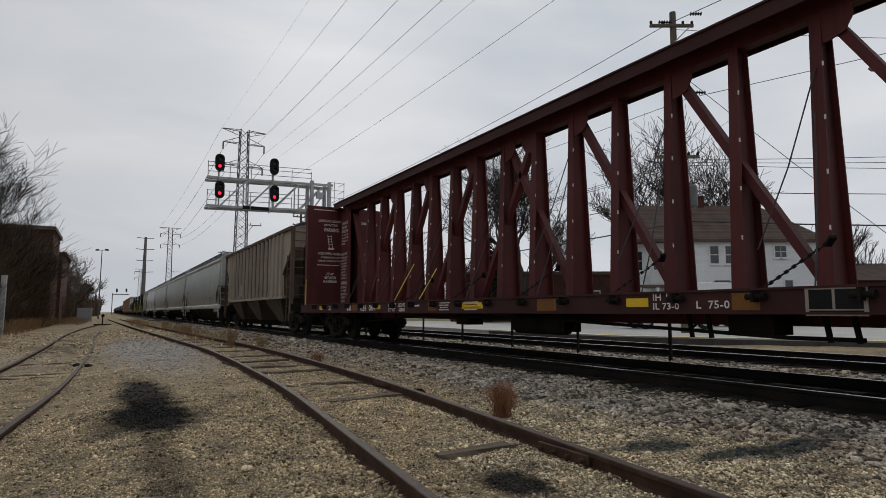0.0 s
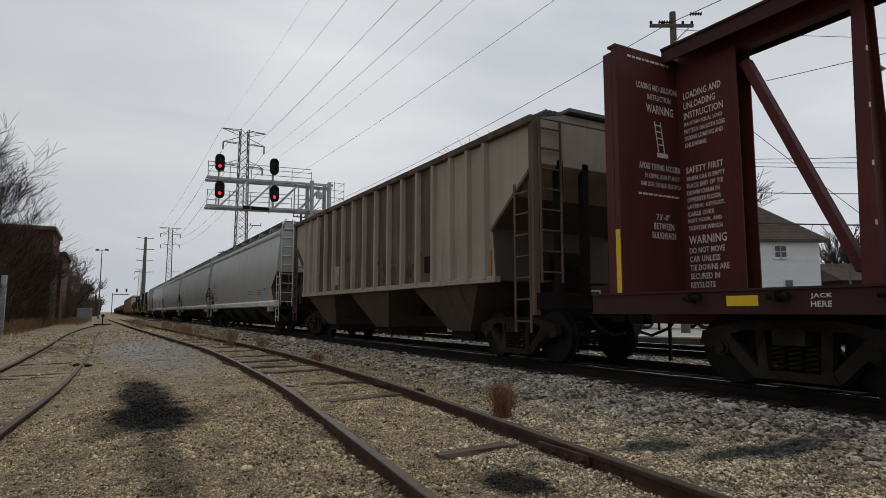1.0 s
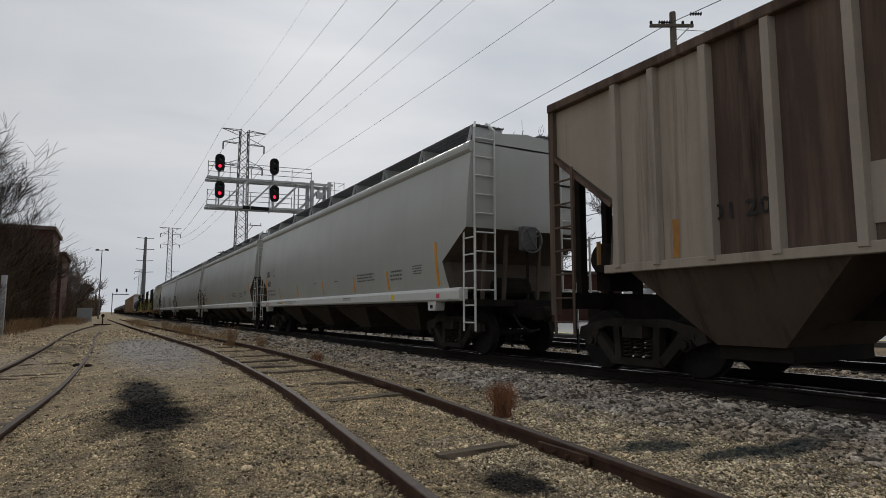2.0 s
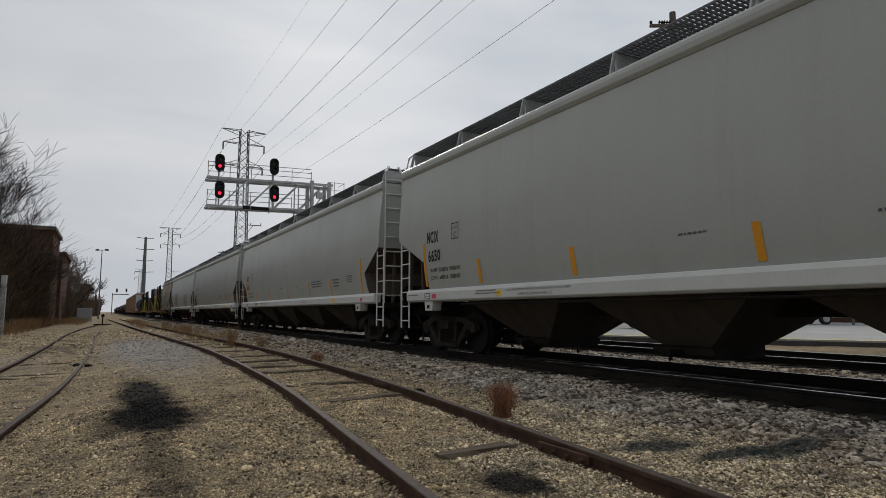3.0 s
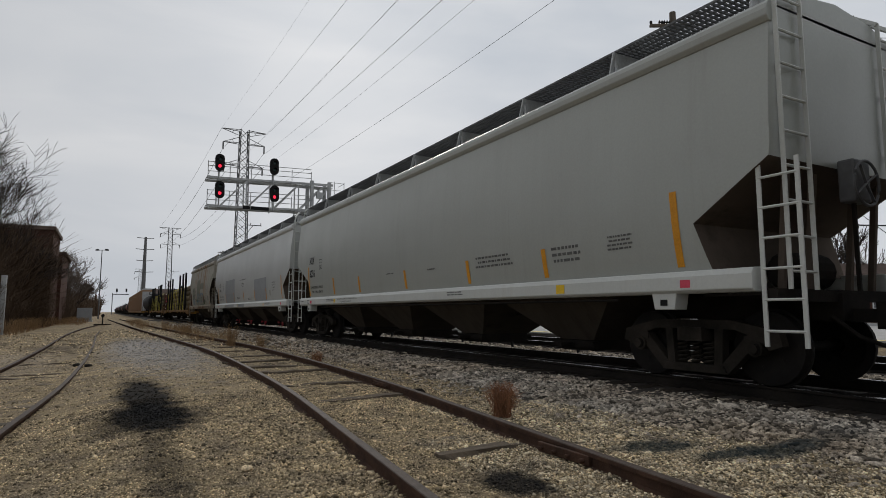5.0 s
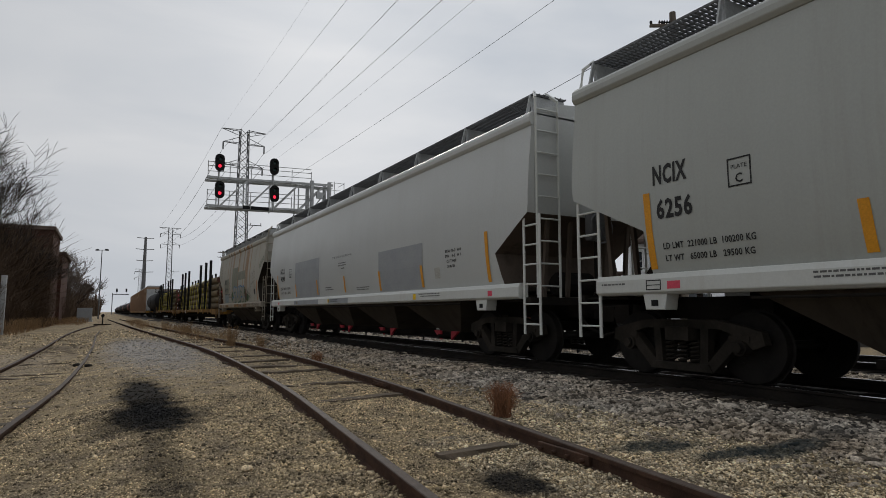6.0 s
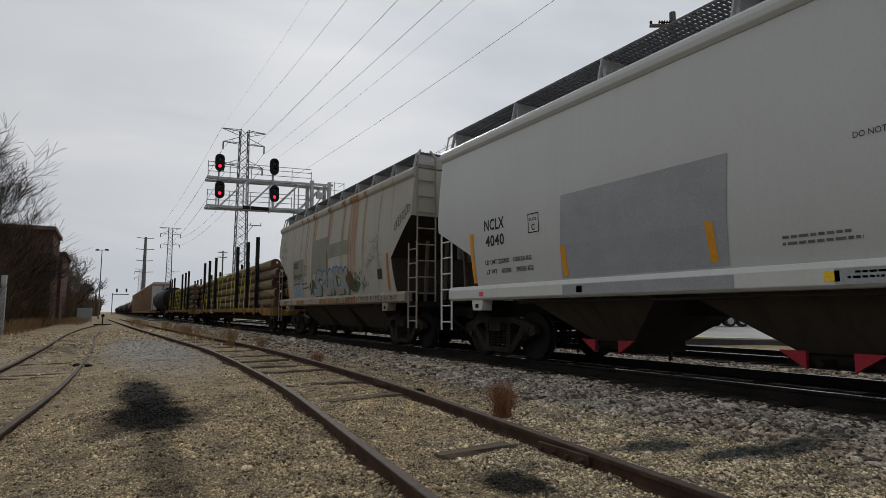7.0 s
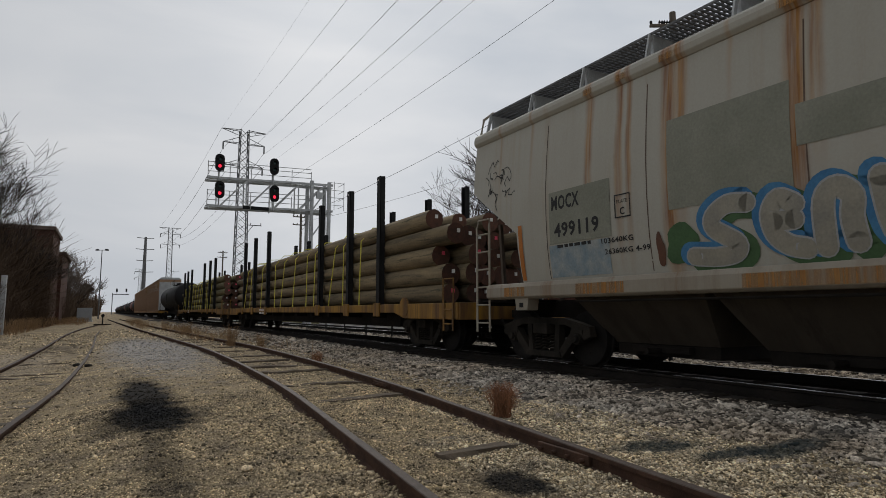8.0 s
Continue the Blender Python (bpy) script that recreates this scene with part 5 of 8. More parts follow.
        u.box(-1.52, 1.52, e * half - 0.08, e * half + 0.08, 0.95, 1.22)
        for x in (-0.95, -0.35, 0.35, 0.95):
            u.bar((x, e * (half - 0.06), 1.2), (x, e * (half - 0.06), 3.6), 0.12, 0.14)
        u.lathe([(-0.5, 0.22), (-0.45, 0.26), (0.35, 0.26), (0.4, 0.22)], (-0.5, e * (half - 0.55), 1.75), "x", 14)
        u.lathe([(-0.02, 0.05), (-0.02, 0.26), (0.02, 0.26), (0.02, 0.05)], (0.5, e * (half + 0.12), 2.5), "y", 18)
        u.box(-0.75, -0.1, e * (half - 0.35) - 0.15, e * (half - 0.35) + 0.15, 1.25, 1.6)
        part("end_frame", u, M_UNDER, car, "rusty end framing with brake gear")
        f = Shape()
        f.loft([[(-0.80, e * half + 0.12 * e, 4.50), (-0.80, e * (half - 0.9), 4.50), (-0.80, e * (half - 0.9), 4.56), (-0.80, e * half + 0.12 * e, 4.56)], [(0.80, e * half + 0.12 * e, 4.50), (0.80, e * (half - 0.9), 4.50), (0.80, e * (half - 0.9), 4.56), (0.80, e * half + 0.12 * e, 4.56)]])
        part("end_walkway", f, M_LATTICE, car)
    for g in (-1, 1):
        part("running_board", grating(2 * half - 0.4, 0.62), None, car, at=pose(g * 0.75, 0, 4.56))
    for yy in (-4.15, 0.20, 4.55):
        f = part("hopper_bay", bay(Shape(), yy, 1.50, 0.45, 1.45, 0.98, 1.50, 0.48), M_TANBAY, car, "dark tan discharge bay")
        part("outlet_gate", Shape().box(-0.9, 0.9, yy - 0.48, yy + 0.48, 0.30, 0.49), M_UNDER, f)
    part("centre_sill", Shape().box(-0.18, 0.18, -half + 1.5, half - 1.5, 0.80, 1.15), M_UNDER, car)
    place = lambda y, z: (-1.505, y, z)
    patch("repair_panel", [(-3.42, -3.82, 1.79, 2.17)], M_UNDER, car, place, "dark square panel", 1)
    patch("repair_panel", [(-4.2, -4.6, 1.79, 2.15)], M_TANRIB, car, place, "pale repaint panel", 1)
    patch("repair_panel", [(3.0, 2.43, 1.75, 2.35)], M_TANRIB, car, place, "pale repaint panel", 1)
    side_text("01 20", 4.6, 2.0, 0.20, 0.75, M_STENCIL, car, place, 0.01)
    orange = mat("aged_orange_tape", (0.42, 0.20, 0.05), (0.30, 0.15, 0.05), 3, 30, 0.7, 0, 0)
    rng = random.Random(9)
    for y in (5.2, 2.5, -0.4, -3.1, -6.1):
        patch("reflective_strip", [(y, y - 0.10, 1.60, 2.10)], orange, car, place, "faded orange strip", 1)
    for y in (6.6, 0.9):
        patch("yellow_mark", [(y, y - 0.09, 1.6, 1.95)], M_YELLOWCAR, car, place, rows=1)
    for k in range(16):
        scr = Shape()
        y, z = -0.2 - rng.uniform(0, 2.9), rng.uniform(1.75, 2.2)
        pts = [(y, z)]
        for _ in range(7):
            pts.append((pts[-1][0] + rng.uniform(-0.14, 0.10), min(max(pts[-1][1] + rng.uniform(-0.16, 0.16), 1.65), 2.35)))
        stroke(scr, place, pts, 0.018)
        part("scrawl", scr, M_STENCIL, car, "thin black sprayed scrawl", fix=False)
    bars(3, 1.8, 2.6, 0.5, 0.07, M_STENCIL, car, place, 71)
    add_trucks(car, half - 1.28)
    add_couplers(car, half + 0.1)


rib_hopper()


def centrebeam():
    car = rolling("centrebeam_flatcar", "empty maroon centrebeam flatcar with bulkheads and white stencils", "flatcar", 10.79)
    B, E = 11.1, 11.7
    deck = Shape()
    deck.box(-1.42, 1.42, -E, E, 1.06, 1.12)
    deck.box(-0.22, 0.22, -E, E, 0.72, 1.06)
    for k in range(20):
        y = -E + 0.6 + (2 * E - 1.2) * k / 19
        deck.box(-1.40, 1.40, y - 0.05, y + 0.05, 0.88, 1.06)
    part("deck", deck, M_MAROON, car)
    for g in (-1, 1):
        s = Shape()
        x = g * 1.46
        s.box(x - 0.012, x + 0.012, -E, E, 0.88, 1.17)
        a, b = sorted((g * 1.35, g * 1.50))
        s.box(a, b, -E, E, 1.145, 1.172)
        s.box(a, b, -E, E, 0.875, 0.90)
        part("side_sill", s, M_GRIMYSILL, car)
        # winches under the deck edge
        for k in range(19):
            y = -9.9 + 1.1 * k
            w = Shape()
            w.lathe([(y - 0.11, 0.034), (y + 0.11, 0.034)], (g * 1.53, 0, 1.07), "y", 10)
            w.lathe([(y - 0.125, 0.048), (y - 0.11, 0.048)], (g * 1.53, 0, 1.07), "y", 10)
            w.box(min(g * 1.46, g * 1.60), max(g * 1.46, g * 1.58), y - 0.015, y + 0.015, 1.01, 1.14)
            part("winch", w, M_UNDER, car)
    # the beam
    top = Shape()
    top.box(-0.50, 0.50, -B, B, 4.98, 5.02)
    tc = part("top_chord", top, M_GRIMYSILL, car, bevel=0.01)
    for g in (-1, 1):
        part("flange", Shape().box(g * 0.455 - 0.015, g * 0.455 + 0.015, -B, B, 4.78, 4.98), M_GRIMYSILL, tc)
    part("chord_web", Shape().box(-0.10, 0.10, -B, B, 4.70, 4.98), M_MAROON, tc)
    at_k = lambda k: 0.30 + 1.165 * k
    posts = [at_k(k) for k in range(-8, 8)]
    for k, y in enumerate(posts):
        s = Shape()

        def beam(hx, hy, z, y=y):
            return [(-hx, y - hy, z), (-hx, y + hy, z), (-hx + 0.02, y + hy, z), (-hx + 0.02, y + 0.012, z), (hx - 0.02, y + 0.012, z), (hx - 0.02, y + hy, z), (hx, y + hy, z), (hx, y - hy, z), (hx - 0.02, y - hy, z), (hx - 0.02, y - 0.012, z), (-hx + 0.02, y - 0.012, z), (-hx + 0.02, y - hy, z)]

        s.loft([beam(0.265, 0.105, 1.12), beam(0.12, 0.072, 4.76)])
        part("post", s, M_MAROON, car)
    for hi, lo in ((0, -2), (-2, -4), (-4, -6), (-6, -8), (-1, 1), (1, 3), (3, 5), (5, 7)):
        lean = 0.14 if lo > hi else -0.14
        part("diagonal", Shape().bar((0, at_k(hi) + lean, 4.62), (0, at_k(lo) - lean, 1.30), 0.15, 0.12), M_MAROON, car)
        top_y, d = at_k(hi), (1 if lo > hi else -1)
        part("gusset", Shape().prism([(top_y, 4.74), (top_y + d * 0.42, 4.74), (top_y + d * 0.46, 4.55), (top_y + d * 0.34, 4.36), (top_y + d * 0.12, 4.30), (top_y, 4.36)], -0.115, -0.09), M_MAROON, car)
    for g in (-1, 1):
        part("diagonal", Shape().bar((0, g * 10.0, 4.5), (0, g * 8.9 - 0.25, 1.4), 0.15, 0.12), M_MAROON, car)
    for k, y in enumerate(posts):
        w = Shape()
        for j, z in enumerate((1.9, 2.6, 3.3, 4.0)):
            x = -0.265 + 0.0398 * (z - 1.12)
            w.box(x - 0.006, x + 0.004, y - 0.095, y - 0.074, z, z + 0.06)
        part("tie_slot", w, M_WSTENCIL, car)
    # chains and straps that hang from the beam
    for k, y in enumerate(posts[:-1]):
        if k % 2 == 0:
            for path in ([(-0.16, y, 4.0), (-0.55, y + 0.2, 2.7), (-0.95, y + 0.40, 1.66)], [(-0.25, y, 3.4), (-1.1, y - 0.4, 1.8), (-1.48, y - 0.55, 1.16)]):
                part("tie_down_cable", Shape().tube(path, 0.010, 5), M_WIRE, car, "slack dark tie-down cable")
    for y in (-7.1, -4.8, -2.5, -0.1, 2.2):
        ch = Shape()
        for j in range(16):
            p = Vector((-0.95, y, 1.66)).lerp(Vector((-1.46, y + 0.42, 1.18)), j / 16)
            q = Vector((-0.95, y, 1.66)).lerp(Vector((-1.46, y + 0.42, 1.18)), (j + 0.9) / 16)
            ch.bar(p, q, 0.04 if j % 2 else 0.015, 0.015 if j % 2 else 0.04)
        ch.bar((-1.0, y - 0.10, 1.72), (-0.90, y + 0.02, 1.64), 0.075, 0.035)
        part("tie_down_chain", ch, M_BLACK, car, "black tie-down chain with a corner guard")
    for a, b in (((-0.6, 3.9, 2.2), (-1.45, 3.3, 1.2)), ((-0.6, 2.6, 2.0), (-1.45, 1.9, 1.2))):
        part("tie_down_strap", Shape().tube([a, b], 0.014, 5), M_STRAP, car, "yellow webbing strap")
    for e in (-1, 1):
        y = e * B
        bh = Shape()
        bh.box(-1.46, 1.46, min(y, y + e * 0.10), max(y, y + e * 0.10), 1.12, 4.86)
        b = part("bulkhead", bh, M_MAROON, car, bevel=0.012)
        for x in (-1.40, -0.7, 0.7, 1.40):
            part("stiffener", Shape().box(x - 0.06, x + 0.06, min(y + e * 0.1, y + e * 0.26), max(y + e * 0.1, y + e * 0.26), 1.12, 4.80), M_MAROON, b)
        part("cap_rail", Shape().box(-1.47, 1.47, min(y, y + e * 0.16), max(y, y + e * 0.16), 4.862, 4.90), M_MAROON, b)
        web = Shape().box(-0.17, -0.15, min(y - e * 0.02, y - e * 1.05), max(y - e * 0.02, y - e * 1.05), 1.12, 4.74)
        web.box(0.15, 0.17, min(y - e * 0.02, y - e * 1.05), max(y - e * 0.02, y - e * 1.05), 1.12, 4.74)
        part("web_panel", web, M_MAROON, car)
        patch("edge_strip", [(0, 0.09, 1.15, 2.1)], M_YTAPE, b, lambda u, z, y=y, e=e: (-1.465, y + e * (0.01 + u), z), "yellow edge strip", 1)
    # warnings on the rear bulkhead, read from the deck
    y = B - 0.008
    face = lambda x0, z0: (lambda u, v: (x0 + u, y, z0 + v))
    for words, x0, z0, h, w in (("LOADING AND UNLOADING", -1.05, 4.30, 0.10, 0.92), ("INSTRUCTION", -0.83, 4.15, 0.09, 0.52), ("WARNING", -0.86, 3.94, 0.14, 0.60), ("AVOID TIPPING ACCIDENT", -1.05, 3.05, 0.10, 0.95), ("BY KEEPING LOAD AT ABOUT", -0.93, 2.92, 0.07, 0.76),
                               ("SAME LEVEL ON EACH SIDE OF CAR", -1.03, 2.79, 0.07, 0.92), ("73'-0\"", -0.72, 2.28, 0.10, 0.30), ("BETWEEN", -0.78, 2.14, 0.10, 0.44), ("BULKHEADS", -0.82, 2.0, 0.10, 0.52)):
        lettering(words, face(x0, z0), h, w, M_WSTENCIL, car)
        if h != 0.07:
            lettering(words, face(x0 + 1.72, z0), h, w * 0.72, M_WSTENCIL, car)
    pic = Shape()
    for k in range(4):
        pic.box(-0.68 + 0.02 * k, -0.56 + 0.02 * k, y - 0.004, y, 3.75 - 0.10 * k, 3.77 - 0.10 * k)
    pic.bar((-0.69, y, 3.82), (-0.62, y, 3.34), 0.02, 0.004, (0, 1, 0))
    pic.bar((-0.56, y, 3.82), (-0.49, y, 3.34), 0.02, 0.004, (0, 1, 0))
    pic.box(-0.66, -0.42, y - 0.004, y, 3.26, 3.33)
    part("pictogram", pic, M_WSTENCIL, car)
    bars(1, 1.3, 4.78, 1.1, 0.08, M_WSTENCIL, car, lambda u, z: (-u, y, z), 81)
    bars(1, 1.1, 2.68, 1.0, 0.07, M_WSTENCIL, car, lambda u, z: (-u, y, z), 82)
    webp = lambda yy, z: (-0.176, yy, z)
    yl = B - 0.14
    for words, z0, h, w in (("LOADING AND", 4.20, 0.11, 0.66), ("UNLOADING", 4.04, 0.11, 0.56), ("INSTRUCTION", 3.88, 0.11, 0.68), ("SAFETY FIRST", 3.02, 0.10, 0.64), ("WHEN CAR IS EMPTY", 2.90, 0.07, 0.66), ("PLACE END OF TIE", 2.79, 0.07, 0.62), ("DOWN CHAIN IN", 2.68, 0.07, 0.56), ("OPPOSITE FLOOR", 2.57, 0.07, 0.58), ("LATERAL KEYSLOT,", 2.46, 0.07, 0.64), ("CABLE OVER", 2.35, 0.07, 0.46), ("POST HOOK, AND", 2.24, 0.07, 0.58), ("TIGHTEN WINCH", 2.13, 0.07, 0.58),
                              ("WARNING", 1.92, 0.13, 0.64), ("DO NOT MOVE", 1.78, 0.09, 0.60), ("CAR UNLESS", 1.65, 0.09, 0.52), ("TIE DOWNS ARE", 1.52, 0.09, 0.66), ("SECURED IN", 1.39, 0.09, 0.50), ("KEYSLOTS", 1.26, 0.09, 0.42)):
        side_text(words, yl, z0, h, w, M_WSTENCIL, car, webp)
    for words, z0, w in (("MAINTAIN EQUAL LOAD", 3.76, 0.66), ("PATTERN ON BOTH SIDES", 3.65, 0.70), ("DURING LOADING AND", 3.54, 0.66), ("UNLOADING", 3.43, 0.38)):
        side_text(words, yl, z0, 0.07, w, M_WSTENCIL, car, webp)
    # sill markings
    sill = lambda yy, z: (-1.476, yy, z)
    aged = mat("aged_yellow_panel", (0.20, 0.09, 0.02), (0.15, 0.06, 0.02), 3, 20, 0.7)
    for q in ((9.45, 9.05), (4.42, 4.15), (-0.1, -0.9), (-4.62, -5.02), (-9.2, -9.7)):
        patch("reflective_panel", [(*q, 0.97, 1.09)], M_YTAPE, car, sill, "yellow reflective panel", 1)
    for q in ((6.3, 5.85), (1.4, 1.0), (-2.6, -3.1), (-6.27, -6.62)):
        patch("reflective_panel", [(*q, 0.92, 1.12)], aged, car, sill, "grimy brown-yellow panel", 1)
    side_text("626", 5.62, 0.93, 0.17, 0.47, M_WSTENCIL, car, sill, 0.012)
    side_text("064", 4.96, 0.93, 0.17, 0.47, M_WSTENCIL, car, sill, 0.012)
    patch("mark_bar", [(6.72, 6.58, 0.94, 1.09), (6.53, 6.39, 0.94, 1.09)], M_WSTENCIL, car, sill, "painted mark", 1)
    side_text("JACK", 8.47, 1.035, 0.06, 0.22, M_WSTENCIL, car, sill)
    side_text("HERE", 8.47, 0.955, 0.06, 0.21, M_WSTENCIL, car, sill)
    side_text("LD LMT  223200", 3.62, 1.03, 0.09, 1.0, M_WSTENCIL, car, sill)
    side_text("LT WT    62800", 3.62, 0.91, 0.09, 1.0, M_WSTENCIL, car, sill)
    patch("mark_bar", [(2.4, 1.85, 1.03, 1.07)], M_WSTENCIL, car, sill, "painted mark", 1)
    bars(4, 0.9, 1.11, 0.5, 0.05, M_WSTENCIL, car, sill, 84, 0.45)
    bars(4, -0.15, 1.11, 0.62, 0.05, M_WSTENCIL, car, sill, 85, 0.45)
    side_text("IL 73-0", -5.1, 0.93, 0.09, 0.42, M_WSTENCIL, car, sill)
    side_text("IH 11", -5.1, 1.05, 0.09, 0.32, M_WSTENCIL, car, sill)
    side_text("L  75-0", -5.78, 0.94, 0.10, 0.46, M_WSTENCIL, car, sill)
    fr = Shape().box(-1.49, -1.478, -7.73, -7.13, 0.86, 1.16)
    f = part("data_frame", fr, M_TANRIB, car, "pale framed data panel")
    part("data_plate", Shape().box(-1.494, -1.489, -7.69, -7.43, 0.93, 1.13).box(-1.494, -1.489, -7.40, -7.17, 0.93, 1.13).box(-1.494, -1.489, -7.69, -7.17, 0.88, 0.915), M_BLACK, f)
    # gear below
    u = Shape()
    u.lathe([(-1.6, 0.10), (-1.5, 0.19), (-0.1, 0.19), (0.0, 0.10)], (-0.75, -1.0, 0.68), "y", 16)
    u.box(-0.9, -0.5, 0.6, 1.1, 0.62, 0.86)
    u.box(-0.9, -0.5, -2.6, -2.0, 0.55, 0.85)
    u.box(-0.9, -0.5, -6.4, -5.8, 0.62, 0.86)
    u.tube([(-0.9, 6.5, 0.62), (-0.9, 3.0, 0.80), (-0.9, -2.0, 0.78), (-0.9, -6.6, 0.60), (-0.9, -7.4, 0.60)], 0.028, 6)
    for y in (6.3, 5.6, 4.4, -5.2, -5.5, -7.0, -7.3):
        u.bar((-0.9, y, 0.88), (-0.9, y - 0.05, 0.56), 0.05, 0.04)
    part("brake_gear", u, M_UNDER, car)
    add_trucks(car, 8.95)
    add_couplers(car, E)


centrebeam()
# ---- pole flats, tank cars, autoracks ----
def log_flat(y, seed, label, timber):
    car = rolling("pole_flatcar", label, "flatcar", y)
    rng = random.Random(seed)
    E = 13.6
    d = Shape().box(-1.40, 1.40, -E, E, 0.98, 1.06).box(-0.25, 0.25, -E, E, 0.62, 0.98)
    part("deck", d, M_UNDER, car)
    part("underframe", Shape().box(-0.95, 0.95, -E + 3.9, E - 3.9, 0.50, 0.978), M_UNDER, car)
    for k in range(14):
        yb = -E + 1.0 + (2 * E - 2.0) * k / 13
        part("cross_bearer", Shape().box(-1.36, 1.36, yb - 0.06, yb + 0.06, 0.74, 0.978), M_UNDER, car)
    for g in (-1, 1):
        s = Shape()
        a, b = sorted((g * 1.38, g * 1.46))
        s.prism([(-E, 1.10), (E, 1.10), (E, 0.74), (E - 2.6, 0.74), (E - 3.2, 0.88), (-E + 3.2, 0.88), (-E + 2.6, 0.74), (-E, 0.74)], a, b)
        part("side_sill", s, M_YELLOWCAR, car, bevel=0.015)
        for y0 in (-9.3, -6.9, -4.0, 3.9, 6.8, 9.3):
            t = Shape()
            t.box(g * 1.44 - 0.015, g * 1.44 + 0.015, y0 - 0.11, y0 + 0.11, 0.80, 4.66)
            t.box(min(g * 1.30, g * 1.44), max(g * 1.30, g * 1.44), y0 - 0.11, y0 - 0.085, 0.80, 4.66)
            t.box(min(g * 1.30, g * 1.44), max(g * 1.30, g * 1.44), y0 + 0.085, y0 + 0.11, 0.80, 4.66)
            st = part("stake", t, M_BLACK, car, "tall black steel stake")
            h = Shape().lathe([(g * 1.46 - 0.004, 0.025), (g * 1.46 + 0.004, 0.025)], (0, y0, 4.55), "x", 8)
            part("eye_hole", h, M_WSTENCIL, st)
            k = Shape().box(min(g * 1.45, g * 1.50), max(g * 1.45, g * 1.50), y0 - 0.20, y0 + 0.20, 0.78, 1.14)
            part("stake_pocket", k, M_YELLOWCAR, car, bevel=0.01)
    # poles in rows, butt ends forward, each with a small tag
    z = 1.32
    for row in range(5):
        n = 5 if row < 4 else 4
        for c in range(n):
            r = rng.uniform(0.215, 0.262)
            x = -1.06 + (2.12 / (n - 1)) * c + rng.uniform(-0.03, 0.03)
            y0 = -12.95 + rng.uniform(0, 0.9) + (0.5 if row == 4 else 0)
            y1 = rng.uniform(10.9, 12.6)
            zz = z + rng.uniform(-0.02, 0.02)
            s = Shape()
            rings = []
            for k in range(9):
                f = k / 8
                yy = y0 + (y1 - y0) * f
                rr = r * (1 - 0.30 * f)
                cx, cz = x + 0.025 * math.sin(f * 3 + c), zz - 0.10 * f * (row / 4)
                rings.append([(cx + rr * math.cos(a * math.pi / 6) * (1 + 0.03 * math.sin(a * 2 + k)), yy, cz + rr * math.sin(a * math.pi / 6)) for a in range(12)])
            s.loft(rings, caps=False)
            p = part("pole", s, timber, car, smooth=True)
            e = Shape()
            for yy, ring in ((y0 - 0.004, rings[0]), (y1 + 0.004, rings[-1])):
                e.add([(v[0], yy, v[2]) for v in ring], [tuple(range(12))])
            part("butt_end", e, M_LOGEND, p, "dark butt end")
            tag = Shape().box(x + 0.02, x + 0.10, y0 - 0.014, y0 - 0.006, zz + 0.02, zz + 0.11)
            part("tag", tag, M_PINK if rng.random() < 0.3 else M_WHITEP, p, "small stapled tag")
        z += 0.455
    for y0 in (-7.7, -6.2, -5.4, -3.2, -2.2, -0.6, 1.1, 2.7, 5.2, 7.7, 8.6):
        s = Shape()
        s.tube([(-1.44, y0 + rng.uniform(-0.5, 0.5), 1.05), (-1.36, y0 - 0.1, 3.0), (-1.0, y0 - 0.12, 3.42), (0.0, y0 - 0.12, 3.50), (1.0, y0 - 0.12, 3.42), (1.36, y0, 3.0), (1.44, y0, 1.05)], 0.018, 5)
        part("strap", s, M_STRAP, car, "yellow webbing strap")
    for e in (-1, 1):
        u = Shape()
        u.box(-1.42, 1.42, e * E - 0.05, e * E + 0.05, 0.74, 1.10)
        part("end_sill", u, M_YELLOWCAR, car, bevel=0.01)
        for g in (-1, 1):
            l = Shape()
            ladder(l, (g * 1.50, e * (E - 0.12), 0.50), (g * 1.50, e * (E - 0.12), 1.10), (0, -e * 0.40, 0), 2)
            l.tube([(g * 1.47, e * (E - 0.15), 1.10), (g * 1.47, e * (E - 0.15), 1.62), (g * 1.47, e * (E - 0.6), 1.62), (g * 1.47, e * (E - 0.6), 1.10)], 0.018, 6)
            part("grab_iron", l, M_YELLOWCAR, car)
    b = Shape().lathe([(-0.12, 0.05), (-0.12, 0.24), (-0.08, 0.24), (-0.08, 0.05)], (-1.35, -E + 2.6, 1.02), "x", 16)
    part("brake_wheel", b, M_YELLOWCAR, car)
    add_trucks(car, E - 2.3)
    add_couplers(car, E)
    place = lambda yy, zz: (-1.468, yy, zz)
    bars(2, 5.2, 1.04, 1.6, 0.14, M_WSTENCIL, car, place, seed, 0.6)
    return car


log_flat(149.7, 3, "yellow flatcar loaded with stacked utility poles between black stakes", M_BROWNLOG)
log_flat(178.8, 4, "yellow pole flatcar loaded with greenish treated utility poles", M_LOG)


